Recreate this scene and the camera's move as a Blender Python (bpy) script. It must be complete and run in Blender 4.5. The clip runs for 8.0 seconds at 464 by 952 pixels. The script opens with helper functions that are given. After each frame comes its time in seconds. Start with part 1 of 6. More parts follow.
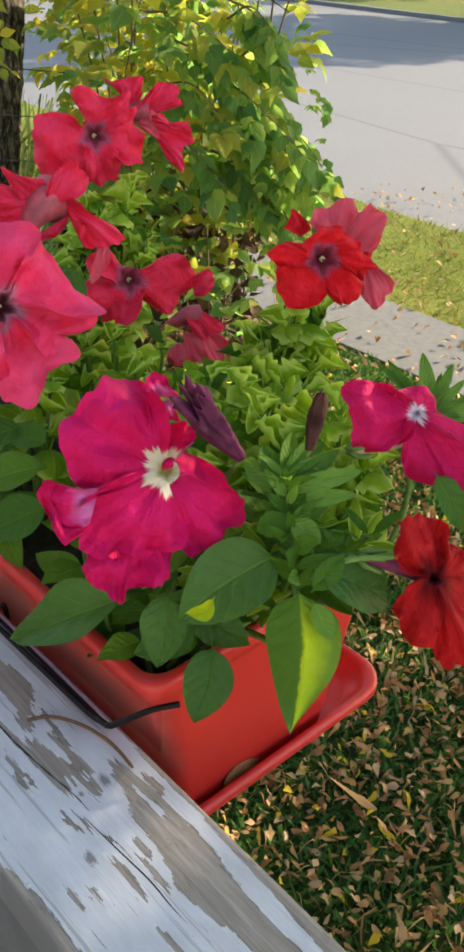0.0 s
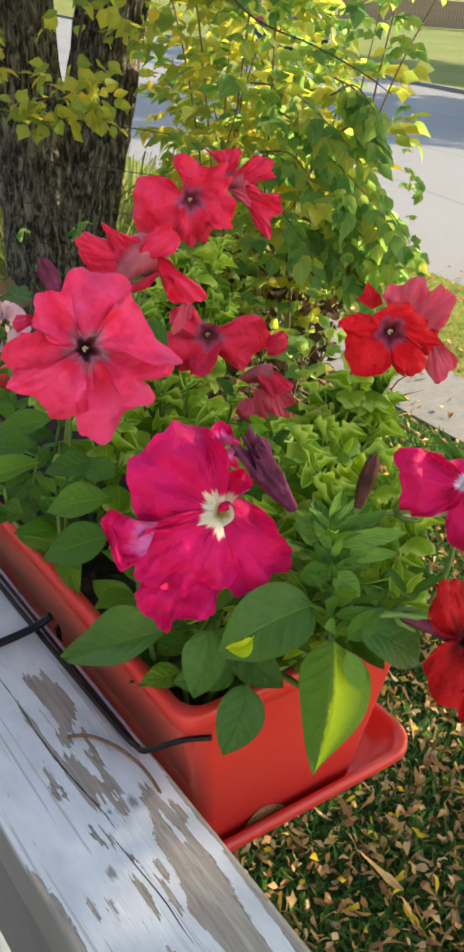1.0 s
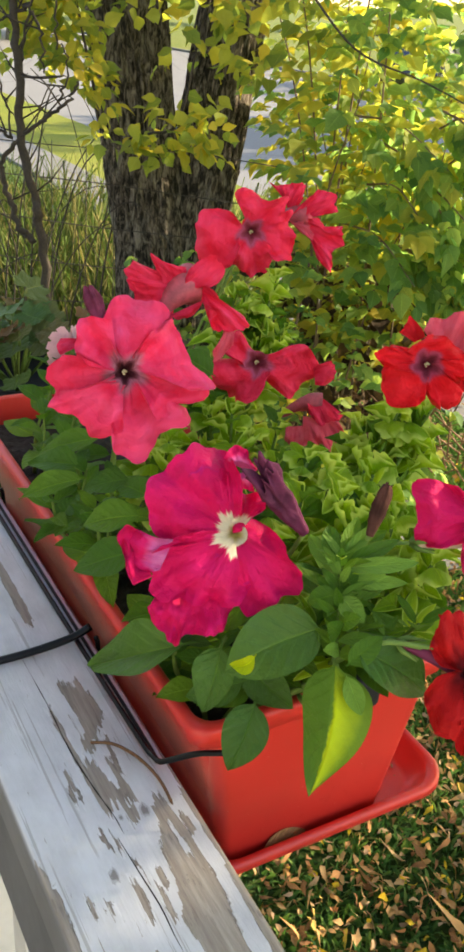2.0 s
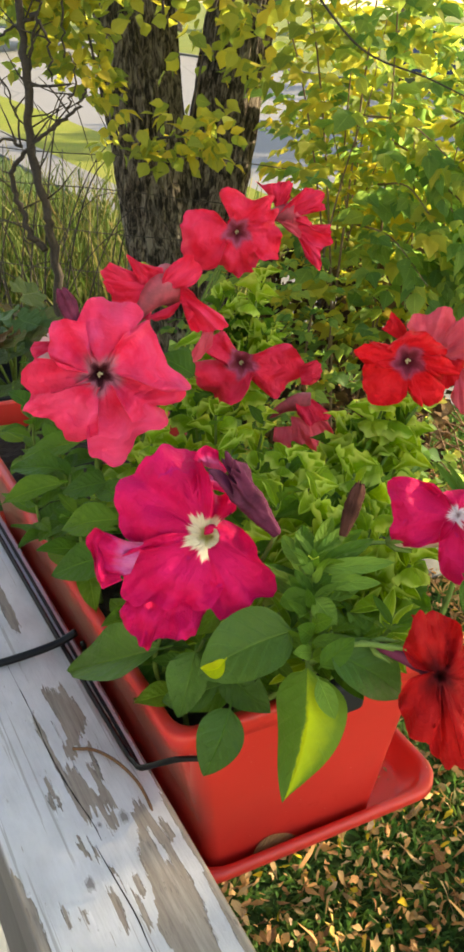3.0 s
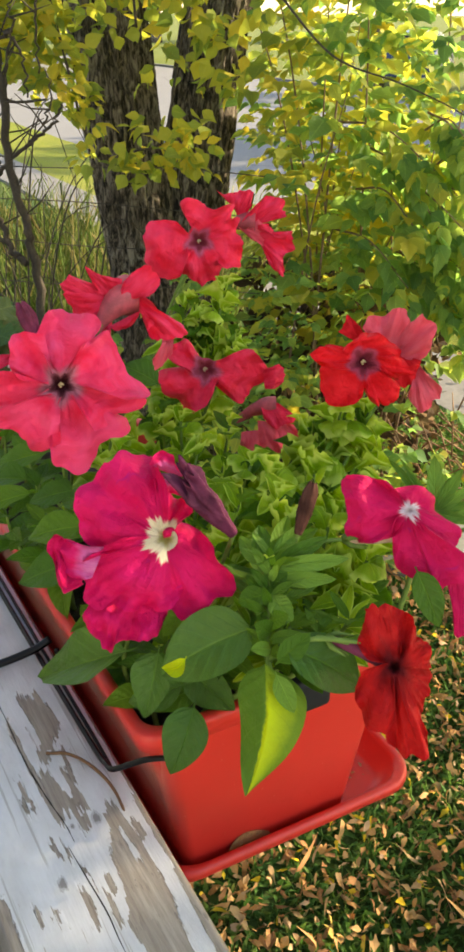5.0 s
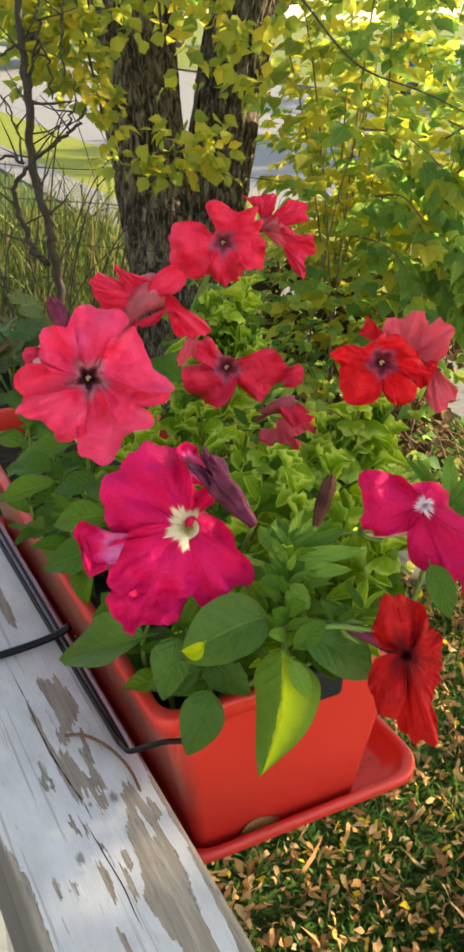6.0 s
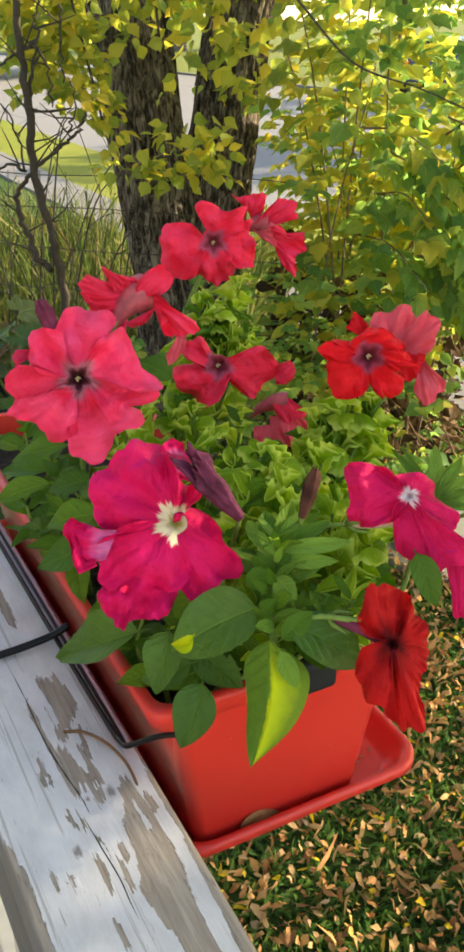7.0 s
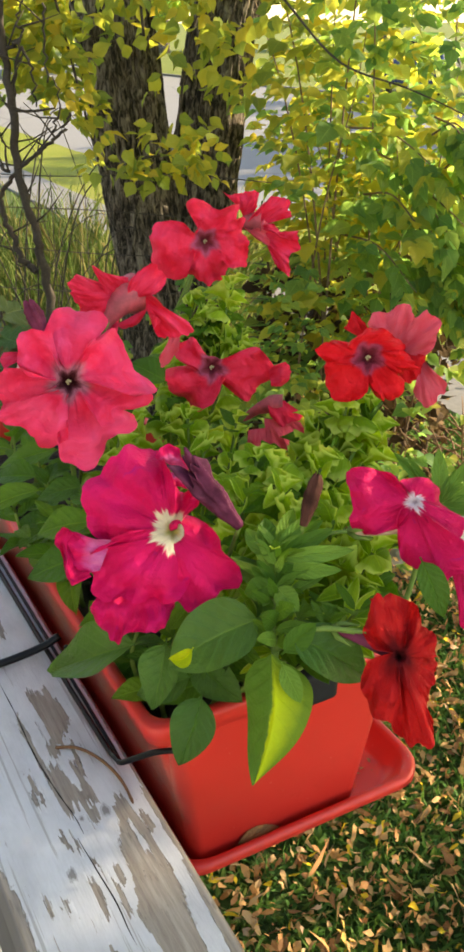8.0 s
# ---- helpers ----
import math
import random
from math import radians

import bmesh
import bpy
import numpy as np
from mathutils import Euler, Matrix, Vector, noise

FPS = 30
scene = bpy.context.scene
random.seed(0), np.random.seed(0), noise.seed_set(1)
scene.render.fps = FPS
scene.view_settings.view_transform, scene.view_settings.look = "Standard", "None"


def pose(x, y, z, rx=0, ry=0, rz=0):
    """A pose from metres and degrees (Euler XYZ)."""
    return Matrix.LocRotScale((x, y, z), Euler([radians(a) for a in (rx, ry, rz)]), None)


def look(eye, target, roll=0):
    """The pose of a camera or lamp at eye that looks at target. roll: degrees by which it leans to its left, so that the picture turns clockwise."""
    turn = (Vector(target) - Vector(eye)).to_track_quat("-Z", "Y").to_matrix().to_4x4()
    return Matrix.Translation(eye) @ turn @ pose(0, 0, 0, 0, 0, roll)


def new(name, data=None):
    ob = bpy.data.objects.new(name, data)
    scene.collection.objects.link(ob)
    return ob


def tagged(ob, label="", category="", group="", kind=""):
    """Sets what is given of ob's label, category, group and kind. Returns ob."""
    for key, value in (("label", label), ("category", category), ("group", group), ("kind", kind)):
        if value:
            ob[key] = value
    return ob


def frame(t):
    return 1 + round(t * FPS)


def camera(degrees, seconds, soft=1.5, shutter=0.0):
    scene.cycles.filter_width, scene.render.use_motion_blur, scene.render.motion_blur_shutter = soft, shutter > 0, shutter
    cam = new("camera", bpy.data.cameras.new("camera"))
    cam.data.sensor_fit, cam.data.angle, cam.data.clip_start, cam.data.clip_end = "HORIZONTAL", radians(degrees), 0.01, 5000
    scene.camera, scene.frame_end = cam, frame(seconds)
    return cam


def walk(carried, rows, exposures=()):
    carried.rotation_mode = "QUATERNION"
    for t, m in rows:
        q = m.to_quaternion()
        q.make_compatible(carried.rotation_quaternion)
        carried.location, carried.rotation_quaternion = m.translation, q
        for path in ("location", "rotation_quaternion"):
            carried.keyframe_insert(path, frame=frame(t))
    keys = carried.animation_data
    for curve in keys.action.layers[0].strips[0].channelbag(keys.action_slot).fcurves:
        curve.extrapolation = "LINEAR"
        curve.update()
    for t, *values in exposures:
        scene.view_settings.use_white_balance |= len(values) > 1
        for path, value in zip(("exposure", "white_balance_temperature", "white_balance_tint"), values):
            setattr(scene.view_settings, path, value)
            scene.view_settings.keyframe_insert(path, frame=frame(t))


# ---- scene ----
cam = camera(28.2, 8.0, 3.2)
PATH = [
    (0, (-0.011, -0.011, 1.979), (0.032, 1.685, 0.92), 1.5),
    (0.5, (-0.023, -0.027, 1.991), (-0.084, 1.69, 0.966), 4.0),
    (1, (-0.005, -0.045, 1.992), (-0.107, 1.708, 1.035), 5.0),
    (1.5, (0.027, -0.061, 2.002), (-0.165, 1.696, 1.067), 5.4),
    (1.7, (0.043, -0.059, 2.002), (-0.22, 1.696, 1.08), 4.7),
    (2.8, (0.062, -0.043, 2.002), (-0.335, 1.688, 1.082), 3.5),
    (3, (0.082, -0.041, 1.998), (-0.306, 1.695, 1.084), 2.3),
    (3.5, (0.119, -0.042, 1.992), (-0.25, 1.701, 1.084), -1.0),
    (4, (0.13, -0.044, 1.991), (-0.222, 1.706, 1.089), -2.0),
    (4.5, (0.114, -0.047, 1.996), (-0.252, 1.701, 1.097), -1.1),
    (5, (0.108, -0.049, 2.002), (-0.27, 1.698, 1.103), 0.6),
    (5.2, (0.104, -0.05, 1.999), (-0.281, 1.695, 1.102), 1.1),
    (6.5, (0.116, -0.08, 2.006), (-0.301, 1.663, 1.118), 1.2),
    (7, (0.126, -0.076, 2.003), (-0.306, 1.664, 1.117), -0.2),
    (7.5, (0.119, -0.058, 1.998), (-0.297, 1.686, 1.113), -0.3),
    (8, (0.113, -0.057, 1.996), (-0.289, 1.692, 1.112), -0.1),
]
walk(cam, [(t, look(eye, target, roll)) for t, eye, target, roll in PATH], exposures=((0.0, 1.84, 7000, 10), (1.5, 2.10, 7500, 10), (3.0, 2.10, 8300, 10), (8.0, 2.08, 8200, 10)))

# ---- world, sun, exposure ----
SUN_DIR = Vector((0.75, 0.46, 0.47)).normalized()
world = bpy.data.worlds.new("sky")
scene.world = world
world.use_nodes = True
wn = world.node_tree
wn.nodes.clear()
sky = wn.nodes.new("ShaderNodeTexSky")
sky.sky_type = "NISHITA"
sky.sun_disc = False
sky.sun_elevation = math.asin(SUN_DIR.z)
sky.sun_rotation = math.atan2(SUN_DIR.x, SUN_DIR.y)
bg = wn.nodes.new("ShaderNodeBackground")
bg.inputs["Strength"].default_value = 0.15
wo = wn.nodes.new("ShaderNodeOutputWorld")
wn.links.new(sky.outputs[0], bg.inputs["Color"])
wn.links.new(bg.outputs[0], wo.inputs["Surface"])
sun = new("sun", bpy.data.lights.new("sun", "SUN"))
sun.data.energy, sun.data.angle, sun.data.color = 3.6, radians(0.7), (1.0, 0.90, 0.74)
sun.matrix_world = look((8, 14, 12), Vector((8, 14, 12)) - SUN_DIR)


# ---- materials ----
class Mat:
    """A small node builder round one material."""

    def __init__(self, name):
        self.m = bpy.data.materials.new(name)
        self.m.use_nodes = True
        self.t = self.m.node_tree
        self.t.nodes.clear()
        self.out = self.add("ShaderNodeOutputMaterial")

    def add(self, kind, **ins):
        n = self.t.nodes.new(kind)
        for k, v in ins.items():
            self.put(n, k.replace("_", " "), v)
        return n

    def put(self, n, key, v):
        sock = n.inputs[int(key[1:])] if key[0] == "i" and key[1:].isdigit() else n.inputs[key]
        if hasattr(v, "is_output"):
            self.t.links.new(v, sock)
        else:
            sock.default_value = v

    def coords(self, scale=(1, 1, 1), uv=False, space="Object"):
        c = self.add("ShaderNodeTexCoord")
        mp = self.add("ShaderNodeMapping")
        self.t.links.new(c.outputs["UV" if uv else space], mp.inputs["Vector"])
        mp.inputs["Scale"].default_value = scale
        return mp.outputs[0]

    def noise(self, vec, scale, detail=4.0, rough=0.55, dist=0.0):
        n = self.add("ShaderNodeTexNoise", Vector=vec, Scale=scale, Detail=detail, Roughness=rough, Distortion=dist)
        return n.outputs["Fac"]

    def ramp(self, fac, stops):
        n = self.add("ShaderNodeValToRGB", Fac=fac)
        e = n.color_ramp.elements
        while len(e) < len(stops):
            e.new(0.5)
        for el, (p, c) in zip(e, stops):
            el.position = p
            el.color = c if len(c) == 4 else (*c, 1)
        return n.outputs[0]

    def math(self, op, a, b=0.0, c=None):
        n = self.add("ShaderNodeMath")
        n.operation = op
        self.put(n, "i0", a)
        self.put(n, "i1", b)
        if c is not None:
            self.put(n, "i2", c)
        return n.outputs[0]

    def mix(self, fac, a, b, mode="MIX"):
        n = self.add("ShaderNodeMix")
        n.data_type, n.blend_type = "RGBA", mode
        self.put(n, "i0", fac)
        for key, v in (("i6", a), ("i7", b)):
            self.put(n, key, v if hasattr(v, "is_output") or len(v) == 4 else (*v, 1))
        return n.outputs[2]

    def bump(self, height, strength, dist=0.001):
        return self.add("ShaderNodeBump", Height=height, Strength=strength, Distance=dist).outputs[0]

    def surface(self, color, rough=0.6, normal=None, metal=0.0, spec=0.5, thin=0.0, thin_color=None, sheen=0.0):
        p = self.add("ShaderNodeBsdfPrincipled", Roughness=rough, Metallic=metal)
        self.put(p, "Base Color", color if hasattr(color, "is_output") or len(color) == 4 else (*color, 1))
        p.inputs["Specular IOR Level"].default_value = spec
        if sheen:
            p.inputs["Sheen Weight"].default_value = sheen
        if normal is not None:
            self.put(p, "Normal", normal)
        last = p.outputs[0]
        if thin:
            tr = self.add("ShaderNodeBsdfTranslucent")
            tc = thin_color if thin_color is not None else color
            self.put(tr, "Color", tc if hasattr(tc, "is_output") or len(tc) == 4 else (*tc, 1))
            mx = self.add("ShaderNodeMixShader", i0=thin)
            self.t.links.new(last, mx.inputs[1])
            self.t.links.new(tr.outputs[0], mx.inputs[2])
            last = mx.outputs[0]
        self.t.links.new(last, self.out.inputs["Surface"])
        return self.m

    def random(self, island=False):
        if island:
            return self.add("ShaderNodeNewGeometry").outputs["Random Per Island"]
        return self.add("ShaderNodeObjectInfo").outputs["Random"]

    def sep(self, vec):
        return self.add("ShaderNodeSeparateXYZ", Vector=vec).outputs


def rail_paint():
    """Old white paint that flakes off grey weathered wood along the grain."""
    k = Mat("peeling_white_paint")
    v = k.coords()
    x, y, z = k.sep(v)
    grain = k.coords((150, 9, 150))
    wood_n = k.noise(grain, 3.0, 6, 0.65)
    wood_big = k.noise(k.coords((60, 5, 60)), 1.0, 4, 0.6)
    wood = k.ramp(k.math("MULTIPLY_ADD", wood_big, 0.5, k.math("MULTIPLY", wood_n, 0.5)), [(0.34, (0.12, 0.10, 0.082)), (0.44, (0.24, 0.205, 0.17)), (0.54, (0.31, 0.27, 0.225)), (0.66, (0.42, 0.375, 0.315))])
    fine = k.noise(k.coords((420, 75, 420)), 1.0, 5, 0.7)
    # paint breaks off in small splinters along the grain: whole splinters are in or out of a worn area
    chip = k.add("ShaderNodeTexVoronoi", Vector=k.coords((470, 62, 0)), Scale=1.0)
    chip.distance = "CHEBYCHEV"
    cx, cy, _ = k.sep(chip.outputs["Position"])
    wob = k.math("MULTIPLY", k.math("SUBTRACT", fine, 0.5), 0.0030)
    sliver = k.add("ShaderNodeTexVoronoi", Vector=k.coords((1100, 120, 0)), Scale=1.0)
    sliver.distance = "CHEBYCHEV"
    sx, sy, _ = k.sep(sliver.outputs["Position"])
    px = k.math("ADD", k.math("ADD", k.math("MULTIPLY", sx, 0.45 / 1100), k.math("MULTIPLY", cx, 0.55 / 470)), wob)
    py = k.math("ADD", k.math("MULTIPLY", sy, 0.40 / 120), k.math("MULTIPLY", cy, 0.60 / 62))

    def inside(y0, y1, a0, b0, a1, b1):
        """How deep a place lies in a worn area that runs along the rail from y0 to y1, a to b across at either end."""
        sa, sb = (a1 - a0) / (y1 - y0), (b1 - b0) / (y1 - y0)
        lo = k.math("SUBTRACT", px, k.math("MULTIPLY_ADD", py, sa, a0 - sa * y0))
        hi = k.math("SUBTRACT", k.math("MULTIPLY_ADD", py, sb, b0 - sb * y0), px)
        ends = k.math("MINIMUM", k.math("MULTIPLY", k.math("SUBTRACT", py, y0), 0.3), k.math("MULTIPLY", k.math("SUBTRACT", y1, py), 0.3))
        return k.math("MINIMUM", k.math("MINIMUM", lo, hi), ends)

    beside_crack = ((0.430, 0.476, 0.181, 0.2005, 0.179, 0.195), (0.408, 0.432, 0.180, 0.187, 0.181, 0.198), (0.398, 0.416, 0.171, 0.180, 0.176, 0.186),
                    (0.372, 0.410, 0.187, 0.190, 0.190, 0.193), (0.345, 0.388, 0.168, 0.184, 0.1685, 0.176), (0.346, 0.384, 0.183, 0.190, 0.184, 0.187),
                    (0.395, 0.452, 0.1645, 0.1675, 0.162, 0.166), (0.335, 0.395, 0.1665, 0.1705, 0.1635, 0.1665), (0.357, 0.386, 0.1545, 0.157, 0.152, 0.1552),
                    (0.354, 0.372, 0.1497, 0.152, 0.1503, 0.1525), (0.324, 0.343, 0.178, 0.184, 0.1775, 0.187))
    outer_half = ((0.307, 0.339, 0.190, 0.209, 0.199, 0.206), (0.270, 0.307, 0.1845, 0.2095, 0.190, 0.2095), (0.240, 0.270, 0.178, 0.208, 0.1845, 0.2105),
                  (0.205, 0.240, 0.183, 0.2045, 0.1785, 0.206), (0.10, 0.205, 0.193, 0.2035, 0.184, 0.204), (0.28, 0.338, 0.2195, 0.23, 0.2185, 0.23),
                  (0.235, 0.28, 0.2175, 0.23, 0.2195, 0.23), (0.17, 0.235, 0.2135, 0.23, 0.2175, 0.23), (-0.9, 0.17, 0.2125, 0.23, 0.2125, 0.23),
                  (-0.6, 0.09, 0.168, 0.190, 0.178, 0.186), (0.345, 0.90, 0.2215, 0.23, 0.2225, 0.23))
    inner_half = ((0.287, 0.322, 0.10, 0.118, 0.10, 0.1135), (0.25, 0.287, 0.10, 0.117, 0.10, 0.118), (-0.9, 0.25, 0.10, 0.1125, 0.10, 0.117),
                  (0.311, 0.328, 0.157, 0.1595, 0.155, 0.158), (0.305, 0.322, 0.1625, 0.165, 0.163, 0.1655), (0.252, 0.281, 0.1595, 0.163, 0.160, 0.165),
                  (0.249, 0.277, 0.1725, 0.1755, 0.173, 0.1757), (0.273, 0.283, 0.131, 0.135, 0.131, 0.135), (0.269, 0.279, 0.138, 0.145, 0.1375, 0.1435),
                  (0.214, 0.231, 0.1545, 0.1575, 0.1545, 0.157), (0.274, 0.291, 0.1775, 0.1815, 0.1775, 0.1805), (0.292, 0.301, 0.1675, 0.171, 0.167, 0.170),
                  (0.302, 0.315, 0.210, 0.215, 0.210, 0.214), (0.56, 0.75, 0.18, 0.188, 0.18, 0.187), (0.62, 0.80, 0.132, 0.148, 0.135, 0.15))
    depth = -1.0
    for area in beside_crack + outer_half + inner_half:
        depth = k.math("MAXIMUM", inside(*area), depth)
    island = k.math("SUBTRACT", 0.0, inside(0.284, 0.314, 0.2012, 0.2048, 0.2000, 0.2030))
    depth = k.math("MINIMUM", depth, island)
    loose = k.noise(k.coords((520, 22, 520)), 1.0, 4, 0.7)
    depth = k.math("MAXIMUM", depth, k.math("MULTIPLY", k.math("SUBTRACT", loose, 0.695), 0.02))
    level = k.math("MULTIPLY_ADD", depth, 250.0, 0.5)
    bare = k.ramp(level, [(0.44, (0, 0, 0)), (0.50, (1, 1, 1))])
    rim = k.ramp(level, [(0.28, (0, 0, 0)), (0.44, (1, 1, 1))])
    chalk = k.noise(k.coords((30, 12, 30)), 2.0, 5, 0.6)
    white = k.ramp(chalk, [(0.3, (0.47, 0.48, 0.495)), (0.65, (0.59, 0.60, 0.615))])
    specks = k.ramp(k.noise(v, 260, 3, 0.6), [(0.70, (0, 0, 0)), (0.76, (1, 1, 1))])
    white = k.mix(k.math("MULTIPLY", specks, 0.45), white, (0.30, 0.28, 0.26))
    white = k.mix(k.math("MULTIPLY", k.math("SUBTRACT", rim, bare), 0.25), white, (0.85, 0.85, 0.85))
    hair = k.ramp(k.noise(k.coords((260, 5, 260)), 1.0, 4, 0.6), [(0.355, (1, 1, 1)), (0.38, (0, 0, 0))])
    white = k.mix(k.math("MULTIPLY", hair, 0.65), white, (0.30, 0.29, 0.27))
    color = k.mix(bare, white, wood)
    # Shadow cast by the flake edges, painted as a thin dark line.
    edge_shadow = k.ramp(level, [(0.46, (0, 0, 0)), (0.49, (1, 1, 1)), (0.53, (1, 1, 1)), (0.60, (0, 0, 0))])
    color = k.mix(k.math("MULTIPLY", edge_shadow, k.math("MULTIPLY", fine, 0.8)), color, (0.09, 0.08, 0.07))
    for kx, ky, kr in ((0.1905, 0.3325, 0.0070), (0.1525, 0.2925, 0.0065), (0.1735, 0.3330, 0.0035)):
        dx = k.math("MULTIPLY", k.math("SUBTRACT", x, kx), 1.0 / kr)
        dy = k.math("MULTIPLY", k.math("SUBTRACT", y, ky), 0.65 / kr)
        dist = k.math("SQRT", k.math("ADD", k.math("MULTIPLY", dx, dx), k.math("MULTIPLY", dy, dy)))
        ring = k.math("ADD", dist, k.math("MULTIPLY", k.math("SUBTRACT", fine, 0.5), 1.6))
        spot = k.ramp(ring, [(0.30, (1, 1, 1)), (0.36, (0.35, 0.35, 0.35)), (0.52, (0.55, 0.55, 0.55)), (0.60, (0, 0, 0))])
        color = k.mix(k.math("MULTIPLY", spot, 0.75), color, (0.12, 0.10, 0.085))
    # Shade on the rail's inner face, mixed in as dark grey.
    inner_shade = k.ramp(k.math("MULTIPLY", x, 4.0), [(0.444, (1, 1, 1)), (0.448, (0, 0, 0))])
    color = k.mix(inner_shade, color, k.mix(chalk, (0.11, 0.115, 0.125), (0.18, 0.185, 0.195)))
    hgt = k.math("ADD", k.math("MULTIPLY", k.math("SUBTRACT", 1.0, bare), 0.8), k.math("MULTIPLY_ADD", fine, 0.22, k.math("MULTIPLY", wood_n, 0.35)))
    return k.surface(color, 0.62, k.bump(hgt, 1.0, 0.0014), spec=0.35)


def plain(name, base, vary=0.12, scale=40, rough=0.6, bump=0.15, metal=0.0, spec=0.5, stretch=(1, 1, 1), dist=0.001):
    k = Mat(name)
    v = k.coords(stretch)
    n = k.noise(v, scale, 5, 0.6)
    big = k.noise(v, scale * 0.17, 3, 0.5)
    lo = tuple(c * (1 - vary) for c in base)
    hi = tuple(min(1, c * (1 + vary)) for c in base)
    col = k.mix(k.math("MULTIPLY", big, 0.6), k.ramp(n, [(0.3, lo), (0.7, hi)]), lo)
    return k.surface(col, rough, k.bump(n, bump, dist), metal, spec)


def red_plastic():
    k = Mat("red_plastic")
    v = k.coords()
    big = k.noise(v, 9, 3, 0.5)
    col = k.ramp(big, [(0.3, (0.57, 0.029, 0.024)), (0.7, (0.65, 0.038, 0.031))])
    dust = k.ramp(k.noise(v, 120, 5, 0.7), [(0.56, (0, 0, 0)), (0.8, (1, 1, 1))])
    col = k.mix(k.math("MULTIPLY", dust, 0.16), col, (0.42, 0.2, 0.14))
    specks = k.ramp(k.noise(v, 420, 2, 0.5), [(0.755, (0, 0, 0)), (0.775, (1, 1, 1))])
    col = k.mix(k.math("MULTIPLY", specks, 0.5), col, (0.72, 0.42, 0.32))
    return k.surface(col, k.math("MULTIPLY_ADD", dust, 0.2, 0.36), k.bump(k.noise(v, 700, 2), 0.05, 0.0004), spec=0.4)


def petal(name, limb, limb2, throat, ring, star=False, thin=0.16, size=0.0, deep=0.0, hem=None):
    """Velvet petal: u runs round the flower, v from the throat to the hem."""
    k = Mat(name)
    u, v, _ = k.sep(k.coords((1, 1, 1), uv=True))
    fine = k.noise(k.coords((46, 1.6, 1), uv=True), 1.0, 4, 0.6)
    soft = k.noise(k.coords((7, 3, 1), uv=True), 1.0, 4, 0.55)
    col = k.ramp(soft, [(0.30, limb), (0.68, limb2)])
    col = k.mix(k.math("MULTIPLY", k.ramp(fine, [(0.45, (0, 0, 0)), (0.7, (1, 1, 1))]), 0.13), col, tuple(c * 0.6 for c in limb))
    five = k.math("SINE", k.math("MULTIPLY", u, 31.4159))
    amp = 0.26 if star else 0.12
    vj = k.math("ADD", v, k.math("MULTIPLY", k.math("SUBTRACT", fine, 0.5), amp))
    vj = k.math("SUBTRACT", k.math("ADD", vj, k.math("MULTIPLY", five, 0.03 if star else 0.06)), size)
    if star:
        core = k.ramp(vj, [(0.04, throat), (0.22, ring)])
        msk = k.ramp(vj, [(0.325, (1, 1, 1)), (0.37, (0, 0, 0))])
        blot = k.ramp(k.noise(k.coords((5, 3, 1), uv=True), 1.3, 3, 0.6), [(0.66, (0, 0, 0)), (0.74, (1, 1, 1))])
        col = k.mix(k.math("MULTIPLY", blot, 0.55), col, (0.24, 0.012, 0.26))
    else:
        core = k.ramp(vj, [(0.10, throat), (0.18, tuple(0.6 * p + 0.4 * q for p, q in zip(throat, ring))), (0.215, ring)])
        msk = k.ramp(vj, [(0.25, (1, 1, 1)), (0.29, (0.55, 0.55, 0.55)), (0.35, (0, 0, 0))])
        vein = k.ramp(k.math("ABSOLUTE", k.math("SINE", k.math("MULTIPLY", u, 15.708))), [(0.0, (1, 1, 1)), (0.05, (0, 0, 0))])
        vein = k.math("MULTIPLY", vein, k.ramp(v, [(0.20, (1, 1, 1)), (0.60, (0, 0, 0))]))
        rays = k.ramp(k.noise(k.coords((30, 0.4, 1), uv=True), 1.0, 2, 0.5), [(0.52, (0, 0, 0)), (0.62, (1, 1, 1))])
        core = k.mix(k.math("MULTIPLY", rays, 0.30), core, throat)
    if deep:
        shade = k.ramp(vj, [(0.25, (1, 1, 1)), (deep, (0, 0, 0))])
        col = k.mix(k.math("MULTIPLY", shade, 0.85), col, throat)
    col = k.mix(msk, col, core)
    if not star:
        col = k.mix(k.math("MULTIPLY", vein, 0.12), col, throat)
    if hem:
        edge = k.ramp(k.math("ADD", v, k.math("MULTIPLY", k.math("SUBTRACT", soft, 0.5), 0.5)), [(0.66, (0, 0, 0)), (0.82, (1, 1, 1))])
        col = k.mix(edge, col, hem)
    puck = k.noise(k.coords((24, 7, 1), uv=True), 1.0, 5, 0.6)
    hgt = k.math("ADD", puck, k.math("MULTIPLY", fine, 0.5))
    nrm = k.bump(hgt, 0.9, 0.0045)
    return k.surface(col, 0.55, nrm, spec=0.14, thin=thin, thin_color=col)


